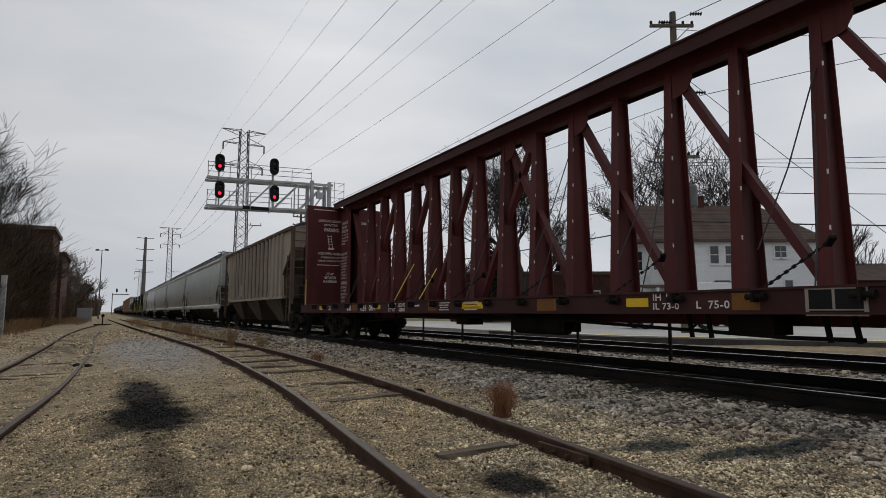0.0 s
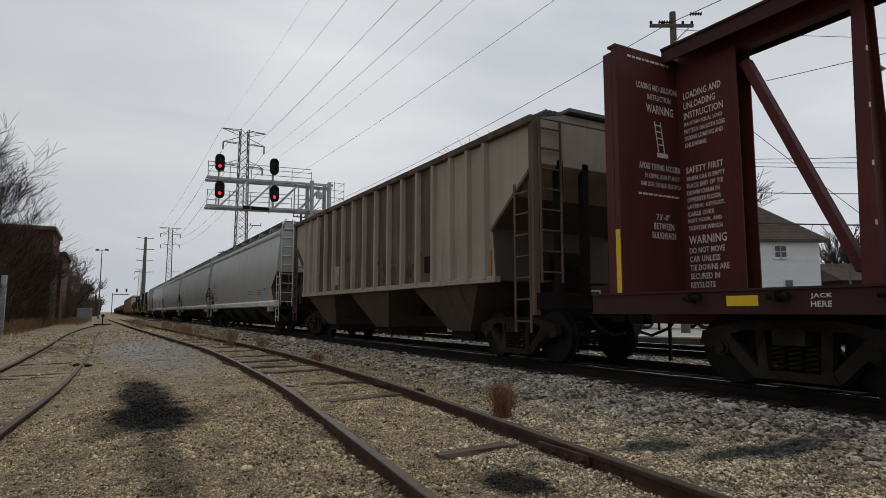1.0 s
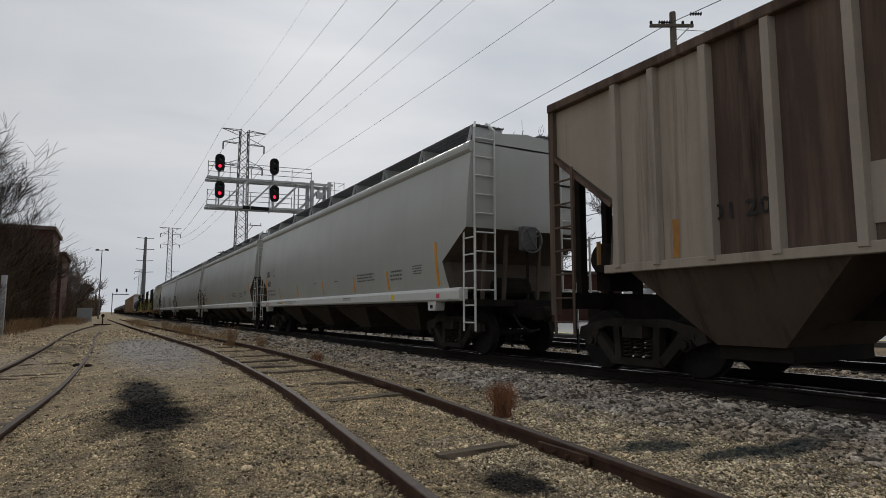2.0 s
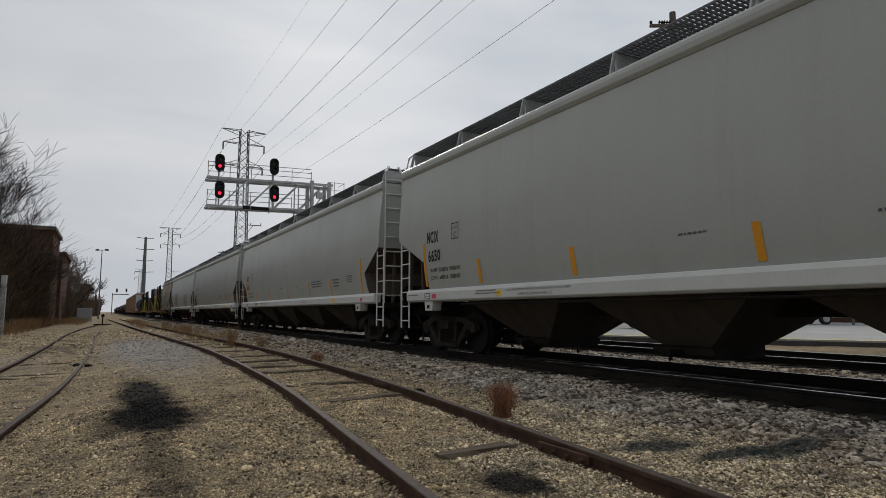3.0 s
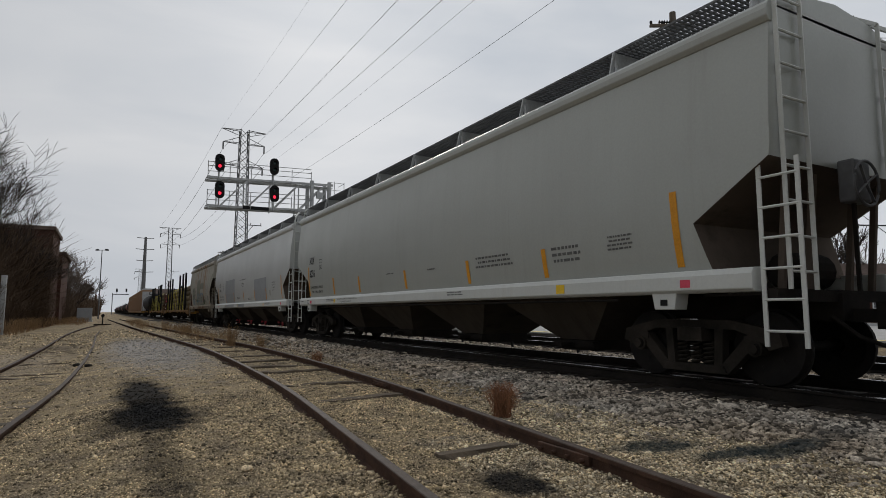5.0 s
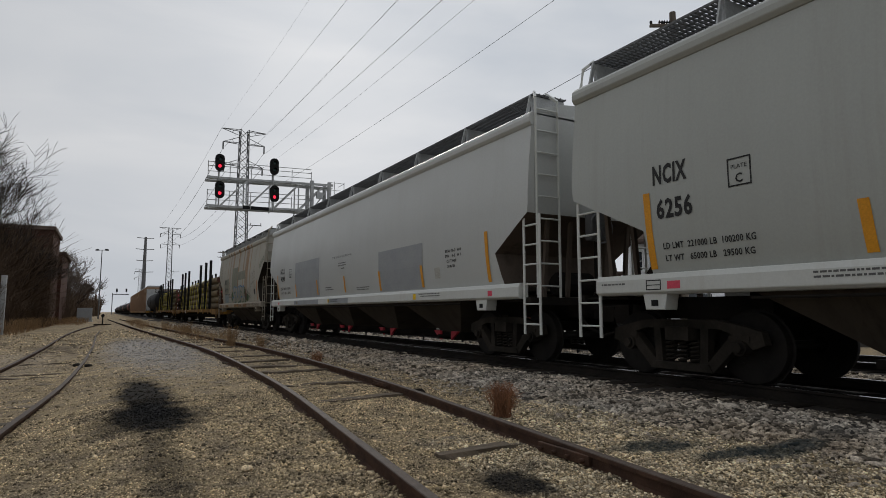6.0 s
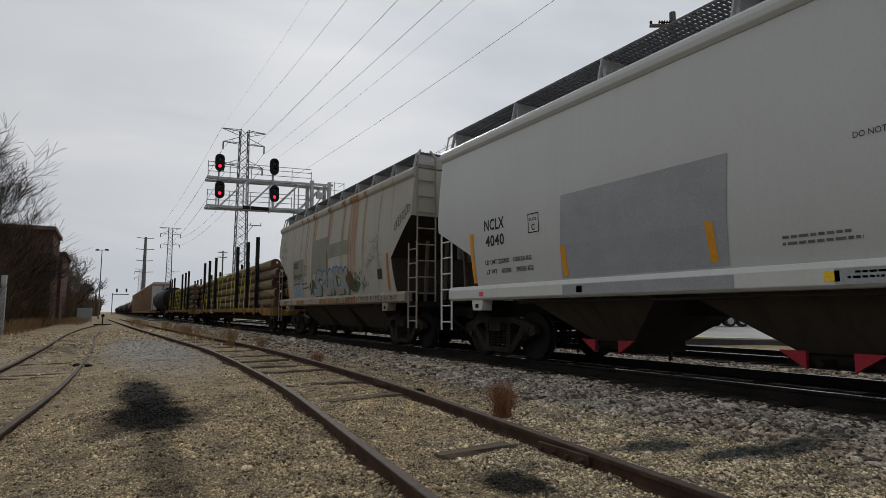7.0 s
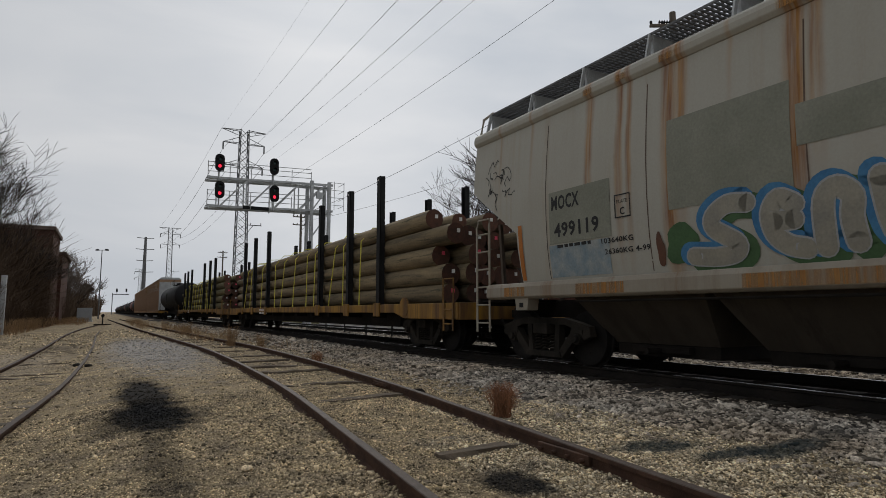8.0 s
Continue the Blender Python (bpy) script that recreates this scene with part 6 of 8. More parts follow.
def tank_car(y, half, paint, label, spin=False):
    car = rolling("tank_car", label, "tank car", y)
    s = Shape()
    prof = [(-half + 0.75, 0.05), (-half + 0.80, 0.55), (-half + 0.98, 1.05), (-half + 1.28, 1.42), (-half + 1.5, 1.48), (half - 1.5, 1.48), (half - 1.28, 1.42), (half - 0.98, 1.05), (half - 0.80, 0.55), (half - 0.75, 0.05)]
    s.lathe(prof, (0, 0, 2.68), "y", 28)
    part("tank", s, paint, car, smooth=True)
    for yy in (-half + 2.6, 0, half - 2.6):
        part("tank_band", Shape().lathe([(yy - 0.06, 1.49), (yy - 0.05, 1.50), (yy + 0.05, 1.50), (yy + 0.06, 1.49)], (0, 0, 2.68), "y", 28), paint, car)
    d = Shape().lathe([(4.10, 0.42), (4.42, 0.42), (4.48, 0.36), (4.5, 0.02)], (0, 0, 0), "z", 16)
    part("dome", d, paint, car)
    w = Shape().box(-0.75, 0.75, -1.2, 1.2, 4.20, 4.24)
    for x in (-0.75, 0.75):
        for yy in (-1.2, 0, 1.2):
            w.bar((x, yy, 4.24), (x, yy, 4.75), 0.04)
        w.bar((x, -1.2, 4.75), (x, 1.2, 4.75), 0.04)
    part("walkway", w, M_UNDER, car)
    u = Shape().box(-0.3, 0.3, -half, half, 0.70, 1.15)
    for e in (-1, 1):
        a, b = sorted((e * half, e * (half - 1.7)))
        u.box(-1.45, 1.45, a, b, 1.05, 1.15)
        u.box(-0.9, 0.9, e * (half - 1.9) - 0.15, e * (half - 1.9) + 0.15, 1.10, 1.65)
    part("underframe", u, M_UNDER, car)
    l = ladder(Shape(), (-1.50, -0.25, 0.6), (-1.50, -0.25, 3.2), (0, 0.45, 0), 9)
    part("ladder", l, M_UNDER, car)
    for e in (-1, 1):
        h = Shape()
        for g in (-1, 1):
            h.tube([(g * 1.42, e * half, 1.15), (g * 1.42, e * half, 2.1), (g * 1.42, e * (half - 1.4), 2.1), (g * 1.42, e * (half - 1.4), 1.15)], 0.02, 6)
        part("handrail", h, M_UNDER, car)
    add_trucks(car, half - 1.9, spin)
    add_couplers(car, half)
    return car


def autorack(y, label):
    car = rolling("autorack", label, "autorack car", y)
    half = 13.7
    b = Shape().box(-1.46, 1.46, -half, half, 1.05, 5.60)
    part("body", b, M_RACK, car, bevel=0.03)
    part("roof", Shape().loft([[(x, e * half, z) for x, z in ((-1.50, 5.58), (-1.2, 5.88), (1.2, 5.88), (1.50, 5.58))] for e in (-1, 1)]), M_GALV, car, "corrugated pale metal roof")
    n = 26
    for k in range(n):
        yy = -half + 0.5 + (2 * half - 1.0) * k / (n - 1)
        part("post", Shape().box(-1.53, -1.46, yy - 0.06, yy + 0.06, 1.10, 5.55), M_RACK, car)
    for row, (z0, z1) in enumerate(((1.2, 2.45), (2.6, 3.85), (4.0, 5.2))):
        s = Shape()
        for k in range(n - 1):
            yy = -half + 0.5 + (2 * half - 1.0) * (k + 0.5) / (n - 1)
            for j in range(4):
                zc = z0 + (z1 - z0) * (j + 0.5) / 4
                s.box(-1.485, -1.46, yy - 0.44, yy + 0.44, zc - 0.11, zc + 0.11)
        tagged(part("side_panel", s, M_GALV if row == 2 else M_RACK, car), kind="stuff")
    part("yellow_panel", Shape().box(-1.545, -1.50, -half + 0.1, -half + 3.2, 4.4, 5.2), M_YELLOWCAR, car, "yellow painted end band")
    for e in (-1, 1):
        dshape = Shape()
        for g in (-1, 1):
            dshape.box(min(g * 0.02, g * 1.42), max(g * 0.02, g * 1.42), e * half - 0.03, e * half + 0.03 , 1.2, 5.2)
        part("end_door", dshape, M_GALV, car, "pale metal end doors")
    part("underframe", Shape().box(-1.45, 1.45, -half, half, 0.75, 1.05), M_YELLOWCAR, car)
    add_trucks(car, half - 2.6, False)
    add_couplers(car, half)
    return car


tank_car(206.6, 11.2, M_TANK, "black tank car with a top platform")
for k in range(3):
    autorack(234.0 + 28.6 * k, "brown autorack with pale roof and yellow end band")
M_TANKRED = car_paint("dull_red_tank_paint", (0.16, 0.05, 0.04), (0.09, 0.04, 0.035), (0.06, 0.03, 0.025), 0.4, 0.5, 0.4)
FIRST = tank_car(316.0, 9.0, M_TANK, "black tank car with grimy flanks")
REDTANK = tank_car(335.0, 9.0, M_TANKRED, "dull red tank car")
for k in range(19):
    y = 354.0 + 19.0 * k
    other = copy_thing(REDTANK if k % 5 == 3 else FIRST, pose(MAIN_X, y, RAIL_Z))
    MOVING.append((other, y))


# ---- platform and street side ----
def flat_slab(name, outline, z0, z1, material, label, category):
    s = Shape()
    n = len(outline)
    s.add([(x, y, z0) for x, y in outline] + [(x, y, z1) for x, y in outline], [tuple(range(n - 1, -1, -1)), tuple(range(n, 2 * n))] + [(i, (i + 1) % n, (i + 1) % n + n, i + n) for i in range(n)])
    return tagged(part(name, s, material), label, category, kind="structure")


def street_side():
    edge = [(26.3, -7.0), (18.2, 8.3), (14.75, 14.9), (14.6, 22.0), (14.6, 46.0)]
    back = [(34, 46.0), (40, -7.0)]
    flat_slab("platform", edge + back, 0.0, 0.37, M_CONCRETE, "pale concrete platform apron with a yellow edge", "platform")
    for name, d0, d1, m, z in (("white_edge_line", 0.0, 0.22, M_WHITEP, 0.376), ("yellow_edge_line", 0.24, 0.62, M_YELLOW, 0.377)):
        s = Shape()
        for (xa, ya), (xb, yb) in zip(edge[:4], edge[1:4]):
            n = Vector((yb - ya, xa - xb, 0)).normalized()
            s.add([(xa + n.x * d0, ya + n.y * d0, z), (xb + n.x * d0, yb + n.y * d0, z), (xb + n.x * d1, yb + n.y * d1, z), (xa + n.x * d1, ya + n.y * d1, z)], [(0, 1, 2, 3)])
        tagged(part(name, s, m, fix=False), "painted line along the platform edge", "marking", kind="structure")
    s = Shape()
    for (xa, ya), (xb, yb) in zip(edge[:4], edge[1:4]):
        n = Vector((yb - ya, xa - xb, 0)).normalized() * -0.015
        s.add([(xa + n.x, ya + n.y, 0.0), (xb + n.x, yb + n.y, 0.0), (xb + n.x, yb + n.y, 0.33), (xa + n.x, ya + n.y, 0.33)], [(0, 1, 2, 3)])
    tagged(part("platform_face", s, M_KERBFACE, fix=False), "dark dirty face below the platform edge", "kerb", kind="structure")
    flat_slab("parking_lot", [(34.1, 46), (40.1, -7), (75, -20), (75, 46)], 0.0, 0.33, M_ASPHALT, "light grey worn asphalt parking lot", "parking lot")
    flat_slab("grass_strip", [(14.8, 46.1), (70, 46.1), (70, 60), (14.8, 75)], 0.0, 0.36, M_GRASS, "dull winter grass strip", "grass")
    post = thing("delineator_post", "thin dark post between the two main tracks", "post", "posts between the tracks", pose(10.35, 8.75, 0.09))
    part("shaft", Shape().box(-0.025, 0.025, -0.03, 0.03, 0, 1.08), M_BLACK, post, bevel=0.004)
    part("foot", Shape().box(-0.07, 0.07, -0.07, 0.07, 0, 0.02), M_BLACK, post)
    for k in range(1, 9):
        copy_thing(post, pose(10.30 - 0.02 * k, 8.75 + 2.75 * k, 0.09))


street_side()


def house():
    h = thing("house", "white two-storey clapboard house with a brown shingled hip roof", "house", m=pose(35.05, 29.4, 0.3, 0, 0, -29.2))
    W, D, E, R = 10.75, 8.5, 5.85, 9.25

    def clap(x0, y0, x1, y1, z0, z1):
        s = Shape()
        n = int((z1 - z0) / 0.14)
        d = Vector((x1 - x0, y1 - y0, 0)).normalized()
        out = Vector((d.y, -d.x, 0))
        for k in range(n):
            a, b = z0 + (z1 - z0) * k / n, z0 + (z1 - z0) * (k + 1) / n
            p, q = Vector((x0, y0, 0)), Vector((x1, y1, 0))
            lo, hi = out * 0.028, out * 0.006
            s.add([p + lo + Vector((0, 0, a)), q + lo + Vector((0, 0, a)), q + hi + Vector((0, 0, b)), p + hi + Vector((0, 0, b)), p + hi + Vector((0, 0, a)), q + hi + Vector((0, 0, a))], [(0, 1, 2, 3), (4, 5, 1, 0)])
        return s

    part("wall", Shape().box(0, W, 0, D, 0, E), M_SIDING, h)
    tagged(part("cladding", clap(0, 0, W, 0, 0.4, E), M_SIDING, h, fix=False), kind="stuff")
    tagged(part("cladding", clap(W, 0, W, D, 0.4, E), M_SIDING, h, fix=False), kind="stuff")
    bay_o = [(-0.0, 0.6), (-1.2, 0.6), (-2.3, 1.7), (-2.3, 3.4), (-1.2, 4.5), (0.0, 4.5)]
    s = Shape()
    n = len(bay_o)
    s.add([(x, y, 0.3) for x, y in bay_o] + [(x, y, E) for x, y in bay_o], [tuple(range(n)), tuple(range(n, 2 * n))] + [(i, (i + 1) % n, (i + 1) % n + n, i + n) for i in range(n)])
    b = part("corner_bay", s, M_SIDING, h, "white bay at the corner")
    for (xa, ya), (xb, yb) in ((bay_o[1], bay_o[0]), (bay_o[2], bay_o[1])):
        tagged(part("cladding", clap(xa, ya, xb, yb, 0.4, E), M_SIDING, b, fix=False), kind="stuff")
    eave = [(-3.0, -0.5), (W + 0.45, -0.5), (W + 0.45, D + 0.5), (0.0, D + 0.5)]
    rid = [(-0.76, D / 2), (W - 2.1, D / 2)]
    s = Shape().add([(x, y, E - 0.02) for x, y in eave] + [(x, y, E + 0.13) for x, y in eave] + [(x, y, R) for x, y in rid],
                    [(0, 3, 2, 1), (0, 1, 5, 4), (1, 2, 6, 5), (2, 3, 7, 6), (3, 0, 4, 7), (4, 5, 9, 8), (5, 6, 9), (6, 7, 8, 9), (7, 4, 8)])
    roof = part("roof", s, M_SHINGLE, h, "brown asphalt shingle roof")
    gable = Shape().add([(-2.88, -0.18, E + 0.14), (-0.22, D + 0.2, E + 0.14), (-0.86, D / 2, R - 0.32)], [(0, 1, 2)])
    gable.v = [(x - 0.12, y, z) for x, y, z in gable.v] + [(x + 0.2, y, z) for x, y, z in gable.v]
    gable.f = [(0, 2, 1), (3, 4, 5), (0, 1, 4, 3), (1, 2, 5, 4), (2, 0, 3, 5)]
    gb = part("gable_wall", gable, M_SIDING, h, "white boarded gable")
    part("window", Shape().box(-1.95, -1.75, 2.7, 3.5, E + 0.75, E + 1.85), M_GLASS, gb, "small dark gable window")
    rows = Shape()
    for k in range(24):
        f, g = k / 24, (k + 1) / 24
        y0, z0, y1, z1 = -0.52 + (D / 2 + 0.52) * f, E + 0.14 + (R - E - 0.13) * f, -0.52 + (D / 2 + 0.52) * g, E + 0.14 + (R - E - 0.13) * g
        xl, xr = -3.0 + 2.24 * f, W + 0.45 - 2.55 * f
        rows.add([(xl, y0, z0 + 0.035), (xr, y0, z0 + 0.035), (xr - 0.1, y1, z1 + 0.01), (xl + 0.09, y1, z1 + 0.01), (xl, y0, z0), (xr, y0, z0)], [(0, 1, 2, 3), (4, 5, 1, 0)])
    tagged(part("shingle_course", rows, M_SHINGLE, roof, fix=False), kind="stuff")
    s = Shape().box(3.7, 4.35, D / 2 - 0.35, D / 2 + 0.35, R - 0.6, R + 0.75).box(3.64, 4.41, D / 2 - 0.41, D / 2 + 0.41, R + 0.6, R + 0.7)
    part("chimney", s, M_BRICK, roof, "short brick chimney")

    def window(x, z, w, hh, y=0.0, rz=0.0):
        m = pose(x, y, z, 0, 0, rz)
        f = Shape().box(-0.09, w + 0.09, -0.07, -0.02, -0.09, 0.0).box(-0.09, w + 0.09, -0.07, -0.02, hh, hh + 0.10).box(-0.09, 0, -0.07, -0.02, 0, hh).box(w, w + 0.09, -0.07, -0.02, 0, hh).box(0, w, -0.06, -0.02, hh * 0.48, hh * 0.52)
        win = part("window", f, M_WHITEP, h, "white-framed sash window", at=m)
        part("pane", Shape().box(0, w, -0.035, -0.03, 0, hh), M_GLASS, win)
        part("sill", Shape().box(-0.14, w + 0.14, -0.13, -0.02, -0.14, -0.09), M_WHITEP, win)

    for x, z, w, hh in ((2.9, 4.30, 0.60, 1.25), (4.0, 4.30, 0.60, 1.25), (7.55, 4.75, 0.36, 0.80), (8.0, 4.75, 0.36, 0.80), (8.15, 2.15, 0.55, 0.95), (-0.95, 3.9, 0.60, 1.35)):
        window(x, z, w, hh, 0.6 if x < 0 else 0.0)
    window(-2.0, 3.9, 0.55, 1.35, 1.4, -45)
    bw = Shape().add([(2.7, 0, 1.1), (3.1, -0.55, 1.1), (4.3, -0.55, 1.1), (4.7, 0, 1.1), (2.7, 0, 2.7), (3.1, -0.55, 2.7), (4.3, -0.55, 2.7), (4.7, 0, 2.7)], [(0, 1, 5, 4), (1, 2, 6, 5), (2, 3, 7, 6), (0, 3, 2, 1), (4, 5, 6, 7)])
    bwp = part("bay_window", bw, M_WHITEP, h)
    part("bay_roof", Shape().add([(2.6, 0, 2.72), (3.05, -0.62, 2.72), (4.35, -0.62, 2.72), (4.8, 0, 2.72), (3.2, 0, 3.1), (4.2, 0, 3.1)], [(0, 1, 4), (1, 2, 5, 4), (2, 3, 5), (0, 3, 2, 1)]), M_SHINGLE, bwp)
    for k in range(3):
        part("pane", Shape().box(3.18 + 0.36 * k, 3.48 + 0.36 * k, -0.57, -0.56, 1.5, 2.55), M_GLASS, bwp)
    p = Shape().box(-2.6, 0.0, -0.9, 0.5, 2.55, 2.75)
    part("porch_roof", p, M_SHINGLE, h)
    for x in (-2.45, -1.2):
        part("porch_column", Shape().lathe([(0.1, 0.14), (0.2, 0.11), (2.4, 0.10), (2.55, 0.14)], (x, -0.75, 0), "z", 12), M_WHITEP, h)
    return h


house()


def plain_building(name, label, x, y, rz, w, d, hh, wall, roof_mat, windows=0, pitched=0.0):
    b = thing(name, label, "building", m=pose(x, y, 0.2, 0, 0, rz))
    part("wall", Shape().box(0, w, 0, d, 0, hh), wall, b)
    if pitched:
        part("roof", Shape().add([(-0.4, -0.4, hh), (w + 0.4, -0.4, hh), (w + 0.4, d + 0.4, hh), (-0.4, d + 0.4, hh), (-0.4, d / 2, hh + pitched), (w + 0.4, d / 2, hh + pitched)], [(0, 1, 5, 4), (2, 3, 4, 5), (0, 4, 3), (1, 2, 5), (0, 3, 2, 1)]), roof_mat, b)
    else:
        part("roof", Shape().box(-0.2, w + 0.2, -0.2, d + 0.2, hh, hh + 0.25), roof_mat, b)
    for k in range(windows):
        xx = w * (k + 0.5) / windows
        win = part("window", Shape().box(xx - 0.55, xx + 0.55, -0.05, 0.02, hh * 0.35, hh * 0.35 + 1.3), M_WHITEP, b)
        part("pane", Shape().box(xx - 0.47, xx + 0.47, -0.06, -0.05, hh * 0.35 + 0.08, hh * 0.35 + 1.22), M_GLASS, win)
    return b


plain_building("garage", "low dark brick garage behind the parking lot", 24.5, 42.5, -29.2, 14.0, 7.0, 4.0, M_BRICK, M_SHINGLE, 3)
plain_building("shed", "low brown building beside the white house", 50.0, 25.5, -29.2, 16.0, 7.0, 3.4, M_BRICK, M_SHINGLE, 3, 1.6)
plain_building("bungalow", "distant low house with a brown roof", 8.0, 130.0, -10, 12.0, 9.0, 3.2, M_SIDING, M_SHINGLE, 3, 2.4)


def vehicle(name, label, x, y, rz, L, Wd, outline, glass, paint, wheels, r=0.34):
    """A body from a side outline in (along, up), with window bands and wheels."""
    v = thing(name, label, "vehicle", "parked vehicles", pose(x, y, 0.37, 0, 0, rz))
    s = Shape()
    n = len(outline)
    ins = [0.10 if z > 1.05 else 0.0 for _, z in outline]
    s.add([(a, i, z) for (a, z), i in zip(outline, ins)] + [(a, Wd - i, z) for (a, z), i in zip(outline, ins)], [tuple(range(n)), tuple(range(2 * n - 1, n - 1, -1))] + [(k, k + n, (k + 1) % n + n, (k + 1) % n) for k in range(n)])
    part("body", s, paint, v, bevel=0.05)
    for a0, a1, z0, z1 in glass:
        part("window", Shape().box(a0, a1, 0.035, 0.06, z0, z1), M_GLASS, v)
        part("window", Shape().box(a0, a1, Wd - 0.06, Wd - 0.035, z0, z1), M_GLASS, v)
    for a in wheels:
        for yy in (0.02, Wd - 0.24):
            w = part("wheel", Shape().lathe([(yy - 0.02, r * 0.9), (yy, r), (yy + 0.20, r), (yy + 0.22, r * 0.9)], (a, 0, r), "y", 20), M_TYRE, v)
            part("rim", Shape().lathe([(yy - 0.03, r * 0.2), (yy - 0.03, r * 0.58), (yy + 0.22, r * 0.58)], (a, 0, r), "y", 16), M_GALV, w)
    part("headlight", Shape().box(0.0, 0.10, 0.08, 0.40, 0.66, 0.82), M_WHITEP, v)
    part("headlight", Shape().box(0.0, 0.10, Wd - 0.40, Wd - 0.08, 0.66, 0.82), M_WHITEP, v)
    return v


SUV = [(0.0, 0.35), (0.02, 0.85), (0.15, 1.0), (1.15, 1.08), (1.75, 1.68), (3.9, 1.72), (4.4, 1.1), (4.45, 0.4)]
vehicle("suv", "white sport utility vehicle parked on the apron", 20.8, 19.9, -29.2, 4.45, 1.85, SUV, [(1.6, 2.6, 1.12, 1.6), (2.7, 3.9, 1.12, 1.6)], M_WHITECAR, (0.85, 3.55))
BOXT = [(0.0, 0.45), (0.0, 2.25), (0.15, 2.35), (3.4, 2.35), (3.5, 2.25), (3.5, 0.45)]
TR = vehicle("cargo_trailer", "white enclosed cargo trailer parked beside the street", 27.3, 21.2, -29.2, 3.5, 1.9, BOXT, [], M_WHITECAR, (1.7, 2.35), 0.3)
part("hitch", Shape().bar((-0.9, 0.95, 0.5), (0.05, 0.95, 0.5), 0.08), M_BLACK, TR)
VAN = [(0.0, 0.45), (0.0, 1.0), (0.35, 1.15), (0.9, 1.95), (1.3, 2.2), (5.3, 2.25), (5.4, 2.1), (5.4, 0.45)]
vehicle("box_van", "white box van parked by the street", 35.2, 23.1, -29.2, 5.4, 1.95, VAN, [(0.95, 1.7, 1.25, 1.85), (3.9, 4.7, 1.35, 1.8)], M_WHITECAR, (0.95, 4.3), 0.36)


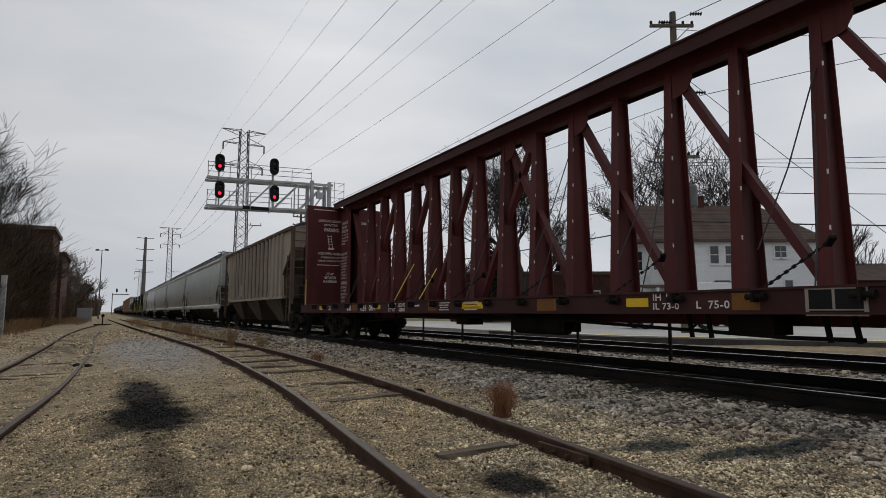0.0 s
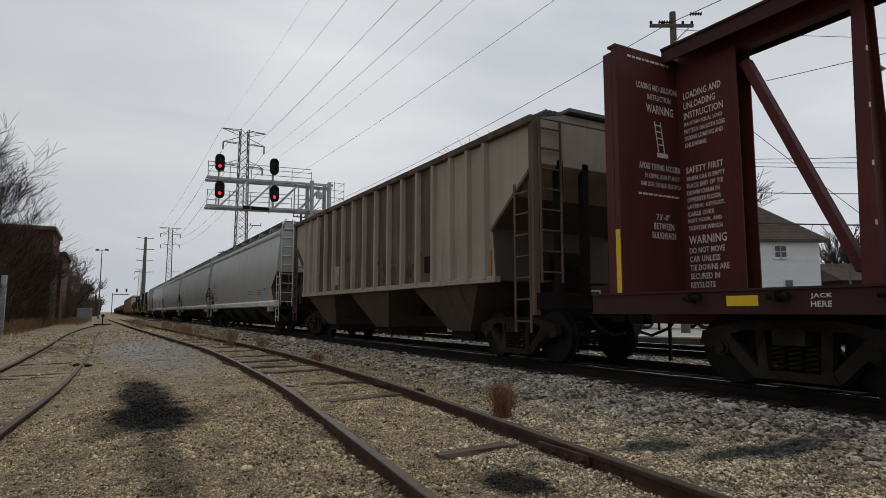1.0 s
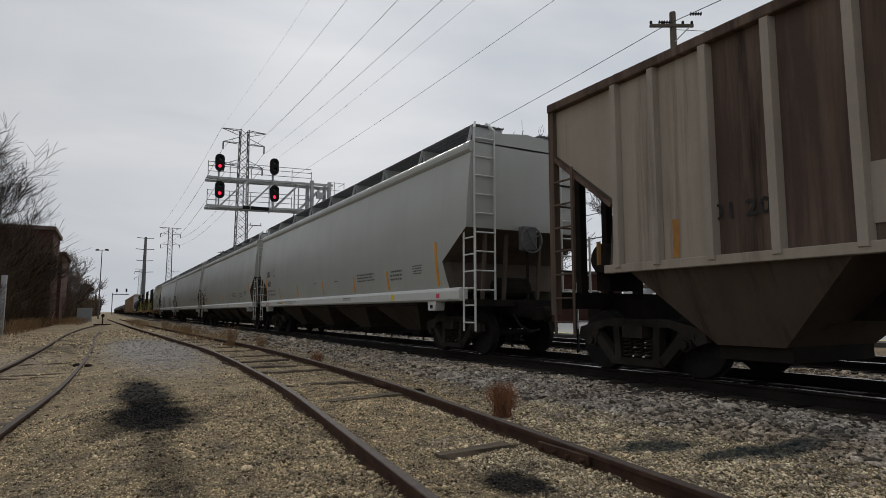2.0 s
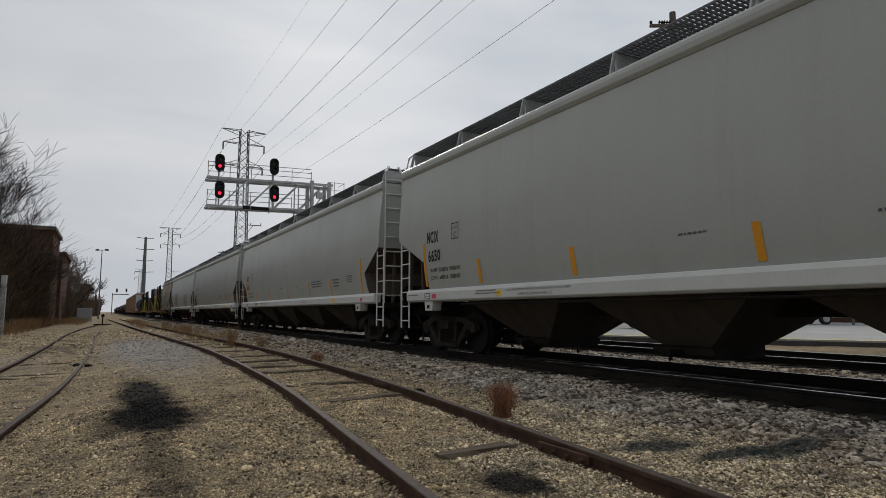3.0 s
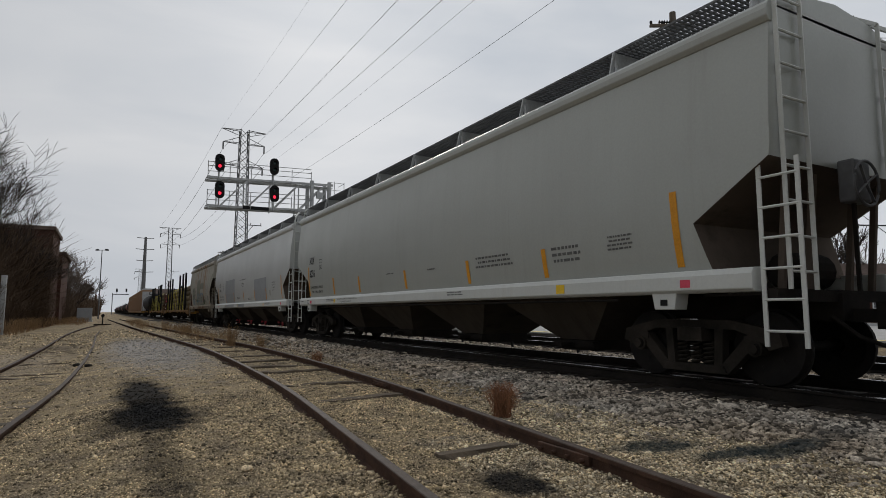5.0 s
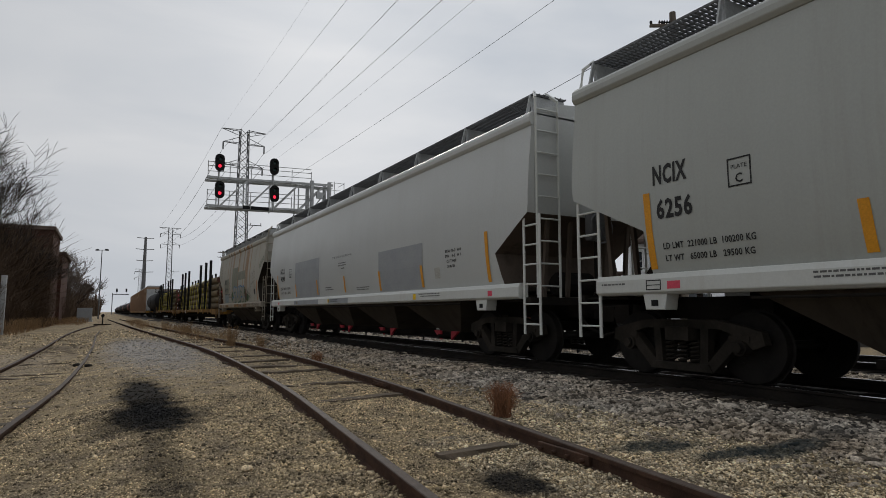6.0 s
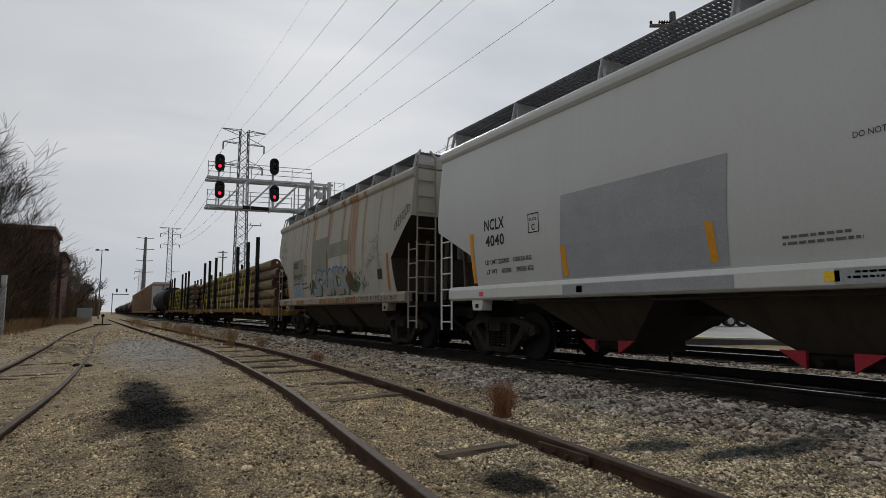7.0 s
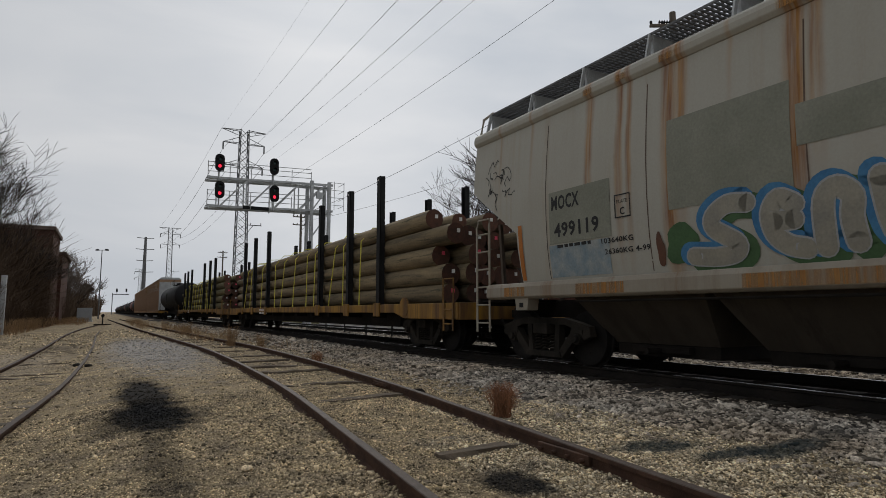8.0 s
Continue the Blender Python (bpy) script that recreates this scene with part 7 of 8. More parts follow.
# ---- signals, poles and towers ----
def signal_bridge():
    b = thing("signal_bridge", "galvanised cantilever signal bridge over both tracks", "signal bridge", m=pose(0, 46.0, 0))
    x0, x1 = 5.9, 15.3
    zt, zb = 10.85, 8.75
    for name, z in (("top_rail", zt), ("bottom_rail", zb)):
        for y in (-0.6, 0.6):
            part(name, Shape().bar((x0, y, z), (x1, y, z + 0.35), 0.16, 0.16), M_GALV, b)
    n = 4
    for y in (-0.6, 0.6):
        for k in range(n):
            xa, xb = x0 + 0.8 + 1.95 * k, x0 + 0.8 + 1.95 * (k + 1)
            part("brace", Shape().bar((xa, y, zb + 0.04 * k), (xb, y, zt + 0.04 * k), 0.09), M_GALV, b)
            part("brace", Shape().bar((xa, y, zb), (xa, y, zt), 0.08), M_GALV, b)
    g = Shape()
    for z in (zb + 0.12, zt + 0.12):
        for j in range(5):
            g.box(x0, x1, -0.55 + 0.25 * j, -0.45 + 0.25 * j, z, z + 0.03)
    tagged(part("walkway", g, M_GALV, b), kind="stuff")
    for z0 in (zb, zt):
        for zz in (0.45, 0.85, 1.15):
            part("handrail", Shape().tube([(x0, -0.72, z0 + zz), (x0 + 7.6, -0.72, z0 + zz + 0.25)], 0.025, 6), M_GALV, b)
        for k in range(6):
            part("handrail_post", Shape().tube([(x0 + 1.52 * k, -0.72, z0), (x0 + 1.52 * k, -0.72, z0 + 1.2)], 0.028, 6), M_GALV, b)
    for x in (13.6, 15.0):
        for y in (-0.6, 0.6):
            part("mast", Shape().tube([(x, y, 0.0), (x, y, 11.4)], 0.16, 12), M_GALV, b)
    for k in range(5):
        part("mast_brace", Shape().bar((13.6, -0.6, 0.6 + 2.1 * k), (15.0, -0.6, 2.7 + 2.1 * k), 0.09), M_GALV, b)
    cage = Shape()
    for z in (9.6, 10.2, 10.8, 11.4):
        cage.tube([(15.0, -0.7, z), (16.2, -0.7, z), (16.2, 0.7, z)], 0.022, 5)
    for x in (15.4, 16.2):
        cage.tube([(x, -0.7, 9.2), (x, -0.7, 11.5)], 0.025, 5)
    part("ladder_cage", cage, M_GALV, b)
    part("name_board", Shape().box(8.4, 10.3, -0.70, -0.66, 8.72, 8.98), M_BLACK, b, "narrow dark sign board")
    part("junction_box", Shape().box(13.9, 14.4, -0.9, -0.7, 10.0, 10.5), M_GALV, b, bevel=0.02)
    for x, z, lit in ((6.65, 11.93, 0), (10.55, 12.09, None), (6.70, 9.94, 0), (10.62, 10.02, 0)):
        o = []
        for k in range(20):
            a = 2 * math.pi * k / 20
            o.append((x + 0.34 * math.cos(a), z + 0.34 * math.sin(a) + (0.30 if math.sin(a) > 0 else -0.30)))
        s = Shape()
        s.add([(px, -1.02, pz) for px, pz in o] + [(px, -0.96, pz) for px, pz in o], [tuple(range(20)), tuple(range(39, 19, -1))] + [(k, k + 20, (k + 1) % 20 + 20, (k + 1) % 20) for k in range(20)])
        hd = part("signal_head", s, M_BLACK, b, "black oval signal backboard")
        part("lamp_housing", Shape().box(x - 0.16, x + 0.16, -0.98, -0.62, z - 0.45, z + 0.45), M_BLACK, hd)
        for zz, m in ((z + 0.26, M_DARKLENS), (z - 0.26, M_RED if lit == 0 else M_DARKLENS)):
            part("lens", Shape().lathe([(-1.05, 0.02), (-1.045, 0.115), (-1.02, 0.12)], (x, 0, zz), "y", 16), m, hd)
            hood = Shape()
            ring = [(x + 0.15 * math.cos(a), zz + 0.15 * math.sin(a)) for a in [math.pi * (j / 10 * 1.3 - 0.15) for j in range(11)]]
            hood.v = [(px, -1.02, pz) for px, pz in ring] + [(px, -1.26, pz) for px, pz in ring]
            hood.f = [(j, j + 1, j + 12, j + 11) for j in range(10)]
            part("hood", hood, M_BLACK, hd, fix=False)
        part("signal_mast", Shape().tube([(x, -0.66, z - 1.25), (x, -0.66, z + 0.2)], 0.06, 8), M_GALV, hd)


signal_bridge()


def lattice_tower(x, y, hgt, label):
    t = thing("lattice_tower", label, "pylon", "transmission towers", pose(x, y, 0))
    half = lambda z: 0.95 - 0.35 * min(z / hgt, 1) if z < hgt * 0.6 else 0.74 - 0.1 * (z / hgt)
    for gx in (-1, 1):
        for gy in (-1, 1):
            part("leg", Shape().bar((gx * 1.0, gy * 1.0, 0), (gx * half(hgt), gy * half(hgt), hgt), 0.14), M_LATTICE, t)
    s = Shape()
    n = 22
    for k in range(n):
        z0, z1 = hgt * k / n, hgt * (k + 1) / n
        a, b = 1.0 + (half(hgt) - 1.0) * k / n, 1.0 + (half(hgt) - 1.0) * (k + 1) / n
        for g in (-1, 1):
            s.bar((-a, g * a, z0), (b, g * b, z1), 0.06)
            s.bar((a, g * a, z0), (-b, g * b, z1), 0.06)
            s.bar((g * a, -a, z0), (g * b, b, z1), 0.06)
            s.bar((g * a, a, z0), (g * b, -b, z1), 0.06)
    tagged(part("lattice", s, M_LATTICE, t), kind="stuff")
    for z, r, drop in ((hgt - 0.1, 3.5, 0.0), (hgt - 2.3, 3.3, 1.3), (hgt - 6.0, 3.1, 1.3)):
        for g in (-1, 1):
            a = Shape()
            a.bar((g * 0.6, -0.5, z), (g * r, 0, z), 0.09)
            a.bar((g * 0.6, 0.5, z), (g * r, 0, z), 0.09)
            a.bar((g * 0.6, 0, z + (1.1 if drop else -0.9)), (g * r, 0, z), 0.08)
            a.bar((g * 1.6, 0, z), (g * 1.9, 0, z + (0.6 if drop else -0.5)), 0.06)
            arm = part("crossarm", a, M_LATTICE, t)
            if drop:
                part("insulator", Shape().lathe([(z - drop, 0.05), (z - drop + 0.1, 0.12), (z - 0.15, 0.12), (z, 0.04)], (g * r * 0.98, 0, 0), "z", 8), M_LATTICE, arm)
    low = Shape().bar((0.6, 0, hgt - 15.6), (3.2, 0, hgt - 15.6), 0.12)
    low.bar((0.6, 0, hgt - 17.4), (1.9, 0, hgt - 15.6), 0.08)
    for xx in (1.5, 3.1):
        low.bar((xx, 0, hgt - 15.6), (xx, 0, hgt - 15.2), 0.1)
    part("low_arm", low, M_LATTICE, t)
    return t


lattice_tower(18.3, 99.5, 30.8, "grey lattice transmission tower beside the tracks")
lattice_tower(18.5, 231.0, 30.9, "more distant grey lattice transmission tower")
lattice_tower(18.5, 450.0, 30.0, "far lattice transmission tower")
lattice_tower(18.3, -32.0, 30.8, "lattice transmission tower behind the viewpoint")


def tube_tower(x, y, hgt):
    t = thing("tubular_tower", "slim grey steel pole with paired crossarms", "pylon", m=pose(x, y, 0))
    part("shaft", Shape().tube([(0, 0, 0), (0, 0, hgt)], [1.2, 0.6], 12), M_LATTICE, t)
    for k in range(4):
        z = hgt - 0.4 - 5.8 * k
        for g in (-1, 1):
            part("crossarm", Shape().bar((0, 0, z - 0.25), (g * (3.9 + 0.3 * (k % 2)), 0, z), 0.3), M_LATTICE, t)


tube_tower(15.8, 341.0, 39.4)


def wires():
    """Overhead wires: (x, z at the tower, sag, first y, last y, thickness)."""
    lines = [(15.0, 27.3, 2.2, -32, 99.5, 0.014), (14.8, 30.8, 1.2, -32, 99.5, 0.007), (21.8, 30.8, 1.4, -32, 99.5, 0.008), (15.4, 23.4, 2.2, -32, 99.5, 0.014),
             (21.5, 27.2, 2.0, -32, 99.5, 0.016), (21.3, 27.0, 2.0, -32, 99.5, 0.013), (21.2, 24.7, 2.0, -32, 99.5, 0.014), (20.9, 20.0, 1.6, -32, 99.5, 0.016),
             (15.0, 27.3, 2.6, 99.5, 231, 0.03), (21.5, 27.3, 2.6, 99.5, 231, 0.03), (15.4, 23.4, 2.6, 99.5, 231, 0.03), (21.2, 24.7, 2.6, 99.5, 231, 0.03), (14.8, 30.8, 1.4, 99.5, 231, 0.02)]
    for x, z, sag, y0, y1, r in lines:
        pts = []
        for k in range(25):
            f = k / 24
            pts.append((x, y0 + (y1 - y0) * f, z - sag * 4 * f * (1 - f)))
        w = part("overhead_wire", Shape().tube(pts, r, 4, False), M_WIRE, fix=False)
        tagged(w, "dark overhead transmission wire", "wire", "overhead wires")


wires()


def utility_pole(x, y, hgt, label, full=True, lean=0.0):
    p = thing("utility_pole", label, "utility pole", "utility poles", pose(x, y, 0.3 if full else 0.1, 0, lean, -29.2 if full else 0))
    part("shaft", Shape().tube([(0, 0, 0), (0, 0, hgt)], [0.17, 0.12], 10), M_POLE, p)
    for z in ((hgt - 0.65, hgt - 5.9) if full else (hgt - 0.4, hgt - 1.3)):
        a = part("crossarm", Shape().box(-0.95, 0.75, -0.16, -0.06, z, z + 0.11), M_POLE, p)
        for xx in (-0.9, -0.45, 0.35, 0.7):
            part("insulator", Shape().lathe([(z + 0.11, 0.03), (z + 0.14, 0.055), (z + 0.20, 0.055), (z + 0.25, 0.03)], (xx, -0.11, 0), "z", 8), M_BLACK, a)
        part("arm_brace", Shape().bar((0, -0.12, z - 0.6), (0.6, -0.12, z), 0.04), M_GALV, a)
    if full:
        can = part("transformer", Shape().lathe([(hgt - 7.8, 0.15), (hgt - 7.75, 0.19), (hgt - 7.0, 0.19), (hgt - 6.92, 0.12)], (0.45, -0.05, 0), "z", 16), M_LATTICE, p, "grey transformer can")
        part("bracket", Shape().box(0.1, 0.35, -0.08, -0.02, hgt - 7.4, hgt - 7.3), M_GALV, can)
        for xx, z in ((-0.30, hgt - 0.45), (0.95, hgt - 0.10), (0.95, hgt - 3.3)):
            st = part("strain_insulator", Shape().lathe([(xx - 0.3 + 0.1 * j + d, rr) for j in range(5) for d, rr in ((0, 0.03), (0.03, 0.085), (0.06, 0.03))], (0, -0.1, z), "x", 8), M_BLACK, p)
    return p


utility_pole(18.9, 15.25, 12.6, "weathered timber utility pole with transformer and crossarms")
utility_pole(18.6, 66.0, 12.0, "weathered timber utility pole beside the tracks", False)
utility_pole(18.6, 118.0, 12.5, "distant timber utility pole", False)
utility_pole(19.2, -35.0, 12.6, "timber utility pole behind the viewpoint", False)


def strung(name, label, pts, r):
    out = []
    for a, b in zip(pts, pts[1:]):
        a, b = Vector(a), Vector(b)
        for k in range(10):
            f = k / 10
            q = a.lerp(b, f)
            q.z -= 0.012 * (b - a).length * 4 * f * (1 - f)
            out.append(q)
    out.append(Vector(pts[-1]))
    tagged(part(name, Shape().tube(out, r, 4, False), M_WIRE, fix=False), label, "wire", "street wires")


top = Vector((18.9, 15.25, 12.3))
strung("service_wire", "wire strung from pole to pole", [(18.5, 66, 12.0), (18.6, 15.3, 12.35), (19.2, -35, 12.4)], 0.016)
strung("service_wire", "wire strung from pole to pole", [(18.7, 66, 11.3), (19.3, 15.0, 9.4), (30, -20, 10.2)], 0.012)
for k in range(3):
    strung("service_wire", "thin dark street-side wire", [(18.4 + 0.2 * k, 66, 7.6), (19.1, 15.1, 6.75 + 0.1 * k), (60, -4 - 2 * k, 8.6 + 0.45 * k)], 0.012)
strung("service_wire", "thin dark street-side wire", [(19.0, 15.2, 12.2), (44, 5, 13.6)], 0.012)
strung("service_wire", "thick black street-side cable", [(18.9, 60, 5.4), (19.2, 15.2, 4.6), (58, -6, 5.4)], 0.028)
strung("service_wire", "thick black street-side cable", [(18.9, 60, 6.2), (19.2, 15.2, 5.75), (58, -6, 7.0)], 0.016)
strung("guy_wire", "slanting guy wire at the pole", [(19.0, 15.2, 10.5), (26.5, 8.0, 0.4)], 0.012)


def street_lamp(x, y, hgt, arm, label, head="cobra"):
    p = thing("street_lamp", label, "street lamp", "street lamps", pose(x, y, 0.3, 0, 0, -29.2))
    part("pole", Shape().tube([(0, 0, 0), (0, 0, hgt)], [0.085, 0.045], 10), M_LATTICE, p)
    if head == "cobra":
        part("arm", Shape().tube([(0, 0, hgt - 0.2), (-0.8, 0, hgt + 0.15), (-arm, 0, hgt + 0.25)], 0.04, 8), M_LATTICE, p)
        part("lamp_head", Shape().lathe([(-0.45, 0.04), (-0.30, 0.14), (0.15, 0.16), (0.35, 0.06)], (-arm - 0.2, 0, hgt + 0.22), "x", 12), M_LATTICE, p, "grey cobra lamp head", smooth=True)
    elif head == "lantern":
        part("lamp_head", Shape().lathe([(hgt, 0.06), (hgt + 0.10, 0.16), (hgt + 0.45, 0.20), (hgt + 0.52, 0.24), (hgt + 0.75, 0.03)], (0, 0, 0), "z", 10), M_BLACK, p, "black lantern head")
    else:
        part("arm", Shape().bar((-0.7, 0, hgt), (0.7, 0, hgt), 0.06), M_LATTICE, p)
        for g in (-1, 1):
            part("lamp_head", Shape().box(g * 0.6 - 0.14, g * 0.6 + 0.14, -0.16, 0.16, hgt - 0.06, hgt + 0.14), M_LATTICE, p)


street_lamp(34.93, 13.57, 12.75, 1.9, "tall grey cobra-head street lamp")
street_lamp(41.0, 20.5, 3.9, 0, "black lantern-style street lamp", "lantern")
street_lamp(-0.85, 86.5, 8.6, 0, "slim pole with twin floodlights", "twin")


# ---- plants ----
def bare_tree(x, y, hgt, spread, seed, label, trunk=0.35, levels=5, lean=(0, 0), thin=0.012, twigs=M_TWIG):
    rng = random.Random(seed)
    t = thing("bare_tree", label, "tree", "bare trees", pose(x, y, 0.0))
    tr, cr = Shape(), Shape()

    def limb(p, d, length, r, lev):
        steps = 4 if lev < 2 else 3
        pts, rad = [p.copy()], [r]
        for k in range(steps):
            d = (d + Vector((rng.gauss(0, 0.16), rng.gauss(0, 0.16), rng.gauss(0.03, 0.10)))).normalized()
            p = p + d * length / steps
            pts.append(p.copy())
            rad.append(max(r * (1 - 0.45 * (k + 1) / steps), thin))
        (tr if lev < 2 else cr).tube(pts, rad, 7 if lev < 2 else (4 if lev < 4 else 3), False)
        if lev >= levels:
            return
        n = rng.choice((3, 4)) if lev == 0 else rng.choice((3, 4, 5))
        for k in range(n):
            i = steps if k == 0 else rng.randint(1 if lev else 2, steps)
            q = pts[i]
            a = rng.uniform(0, 6.283)
            out = Vector((math.cos(a), math.sin(a), 0)) * spread
            nd = (d * (0.95 if k == 0 else 0.80) + out * rng.uniform(0.35, 0.80) + Vector((0, 0, 0.14))).normalized()
            limb(q, nd, length * rng.uniform(0.64, 0.92), max(rad[i] * rng.uniform(0.6, 0.85), thin * 1.1), lev + 1)

    limb(Vector((0, 0, -0.1)), Vector((lean[0], lean[1], 1)).normalized(), hgt * 0.30, trunk, 0)
    part("trunk", tr, M_BARK, t, smooth=True, fix=False)
    part("crown", cr, twigs, t, fix=False)
    return t


bare_tree(27.0, 36.5, 14.5, 1.15, 101, "large bare spreading tree with dark bark", 0.55, 6, thin=0.016)
bare_tree(44.3, 38.5, 18.0, 1.15, 102, "large bare tree behind the white house", 0.6, 6, thin=0.02)
bare_tree(31.5, 45.0, 14.5, 0.9, 103, "bare tree near the low garage", 0.35, 5)
for k, (x, y, h) in enumerate(((24, 62, 9), (20.5, 72, 9), (30, 66, 10), (36, 62, 9), (60, 22, 9.5), (64, 17, 9), (58, 30, 10), (68, 12, 9), (26, 80, 10))):
    bare_tree(x, y, h, 0.9, 120 + k, "smaller bare tree beyond the street", 0.2, 5, thin=0.022)
for k, (x, y, h) in enumerate(((-8.0, 43.0, 11.5), (-8.8, 49.0, 12.5), (-7.6, 55.0, 9.5), (-10.4, 41.0, 13.0), (-6.9, 63.0, 8.5), (-6.3, 58.0, 8.0))):
    bare_tree(x, y, h, 0.95, 140 + k, "bare tree at the edge of the yard", 0.21, 6, thin=0.0095)
# far trees: the paler twig colour stands in for haze
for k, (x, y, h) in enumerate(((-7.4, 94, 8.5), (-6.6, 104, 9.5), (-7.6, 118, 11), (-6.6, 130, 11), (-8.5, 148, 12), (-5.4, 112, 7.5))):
    bare_tree(x, y, h, 0.8, 160 + k, "bare tree beyond the brick building, twigs paled for haze", 0.2, 5, thin=0.02, twigs=M_FARTWIG)


def evergreen(x, y, hgt, seed):
    rng = random.Random(seed)
    t = thing("evergreen_tree", "dark evergreen with drooping ragged boughs", "tree", m=pose(x, y, 0))
    part("trunk", Shape().tube([(0, 0, 0), (0, 0, hgt * 0.95)], [0.14, 0.03], 8), M_BARK, t)
    s = Shape()
    for k in range(1500):
        f = rng.random() ** 0.8
        z = hgt * (0.12 + 0.88 * f)
        r = (1 - f) * hgt * 0.24 * rng.uniform(0.35, 1.1) + 0.05
        a = rng.uniform(0, 6.283)
        p = Vector((r * math.cos(a), r * math.sin(a), z))
        d = Vector((math.cos(a), math.sin(a), -0.35)) * rng.uniform(0.25, 0.5)
        n = Vector((-math.sin(a), math.cos(a), rng.uniform(-0.3, 0.3))) * rng.uniform(0.06, 0.13)
        s.add([p, p + d * 0.5 + n, p + d, p + d * 0.5 - n], [(0, 1, 2, 3)])
    part("foliage", s, M_CEDAR, t, fix=False)


evergreen(25.0, 38.2, 7.4, 7)
evergreen(26.2, 39.2, 6.0, 8)


def thicket(name, label, boxes, material, seed, shoots=3):
    """Dense thin stems, one mesh: boxes of (x0, x1, y0, y1, count, height)."""
    rng = random.Random(seed)
    s = Shape()
    for x0, x1, y0, y1, n, h in boxes:
        for k in range(n):
            x, y = rng.uniform(x0, x1), rng.uniform(y0, y1)
            p = Vector((x, y, ground_z(x, y) - 0.05))
            hh = h * rng.uniform(0.45, 1.1)
            q = p + Vector((rng.gauss(0, 0.18) * hh, rng.gauss(0, 0.18) * hh, hh))
            m = p.lerp(q, 0.5) + Vector((rng.gauss(0, 0.05) * hh, rng.gauss(0, 0.05) * hh, 0))
            r = 0.006 + 0.004 * hh + (0.0004 * y if y > 100 else 0.0)
            s.tube([p, m, q], [r, r * 0.7, r * 0.3], 3, False)
            for _ in range(shoots):
                o = (p if shoots > 3 else m).lerp(q, rng.uniform(0.1, 0.8))
                e = o + Vector((rng.gauss(0, 0.16) * hh, rng.gauss(0, 0.16) * hh, rng.uniform(0.05, 0.3) * hh))
                s.tube([o, e], [r * 0.6, r * 0.25], 3, False)
    return tagged(part(name, s, material, fix=False), label, "brush", kind="stuff")


thicket("yard_brush", "tangled brown brush along the yard's edge", [(-12, -5.4, 40, 70, 2200, 3.0), (-9, -4.6, 62, 72, 900, 3.0), (-9.5, -4.4, 98, 150, 1500, 4.5), (-6.6, -4.6, 84, 100, 500, 3.0)], M_BRUSH, 31)
thicket("tall_thicket", "dense dark leafless thicket before the brick building", [(-9.0, -6.0, 54, 70, 1300, 8.0), (-9.5, -6.6, 44, 56, 700, 6.5), (-7.0, -5.5, 60, 71, 600, 4.2)], M_BRUSH, 36, 9)
thicket("dry_grass", "dry straw grass beside the brush", [(-7.0, -4.4, 42, 75, 1600, 0.9), (-4.6, -2.0, 70, 110, 900, 0.7), (3.2, 4.3, 24, 44, 500, 0.35), (1.9, 3.2, 44, 80, 500, 0.45), (4.5, 5.4, 17, 60, 260, 0.3)], M_STRAW, 32)

thicket("far_woods", "far bare woods along the horizon", [(-260, -3, 330, 420, 2600, 9.0), (-40, -2.5, 200, 330, 900, 7.0), (26, 300, 330, 430, 2600, 9.0), (30, 160, 90, 150, 1200, 7.0), (-120, -16, 60, 160, 1800, 9.0)], M_BRUSH, 33)


def weed(x, y, hgt, n, seed, r=0.16):
    rng = random.Random(seed)
    w = thing("weed", "clump of dry reddish-brown weeds in the gravel", "weed", "dry weeds", pose(x, y, ground_z(x, y)))
    s = Shape()
    for k in range(n):
        a, d = rng.uniform(0, 6.283), rng.uniform(0, r)
        p = Vector((d * 0.5 * math.cos(a), d * 0.5 * math.sin(a), -0.02))
        q = p + Vector((rng.gauss(0, 0.20) * hgt, rng.gauss(0, 0.20) * hgt, hgt * rng.uniform(0.45, 1.05)))
        m = p.lerp(q, 0.55) + Vector((0, 0, 0.08 * hgt))
        s.tube([p, m, q], [0.004, 0.003, 0.0012], 3, False)
        for _ in range(3):
            o = m.lerp(q, rng.uniform(-0.3, 0.9))
            s.tube([o, o + Vector((rng.gauss(0, 0.05), rng.gauss(0, 0.05), rng.uniform(0.0, 0.07)))], [0.0025, 0.001], 3, False)
    tagged(part("clump", s, M_WEED if hgt < 0.45 else M_STRAW, w, fix=False), kind="stuff")


weed(3.88, 5.60, 0.40, 260, 1, 0.2)
weed(3.72, 21.3, 0.75, 120, 2, 0.3)
weed(4.40, 19.9, 0.5, 80, 3, 0.3)
weed(4.27, 13.6, 0.28, 70, 4, 0.25)
weed(3.60, 33.0, 0.7, 90, 5, 0.5)
weed(3.20, 41.0, 0.7, 90, 6, 0.6)


# ---- edge of the yard ----
def brick_building():
    b = thing("brick_building", "tall dark brick building behind bare trees", "building", m=pose(-5.1, 72.0, -0.2))
    part("wall", Shape().box(-14, 0, 0, 10, -0.3, 9.6), M_BRICK, b)
    part("wing", Shape().box(-12, 0.35, 10, 22, -0.3, 8.0), M_BRICK, b)
    part("cornice", Shape().box(-14.2, 0.25, -0.25, 10.2, 9.6, 10.0), M_SHINGLE, b, bevel=0.05)
    part("cornice", Shape().box(-12.2, 0.75, 10.25, 22.2, 8.0, 8.35), M_SHINGLE, b, bevel=0.05)


brick_building()


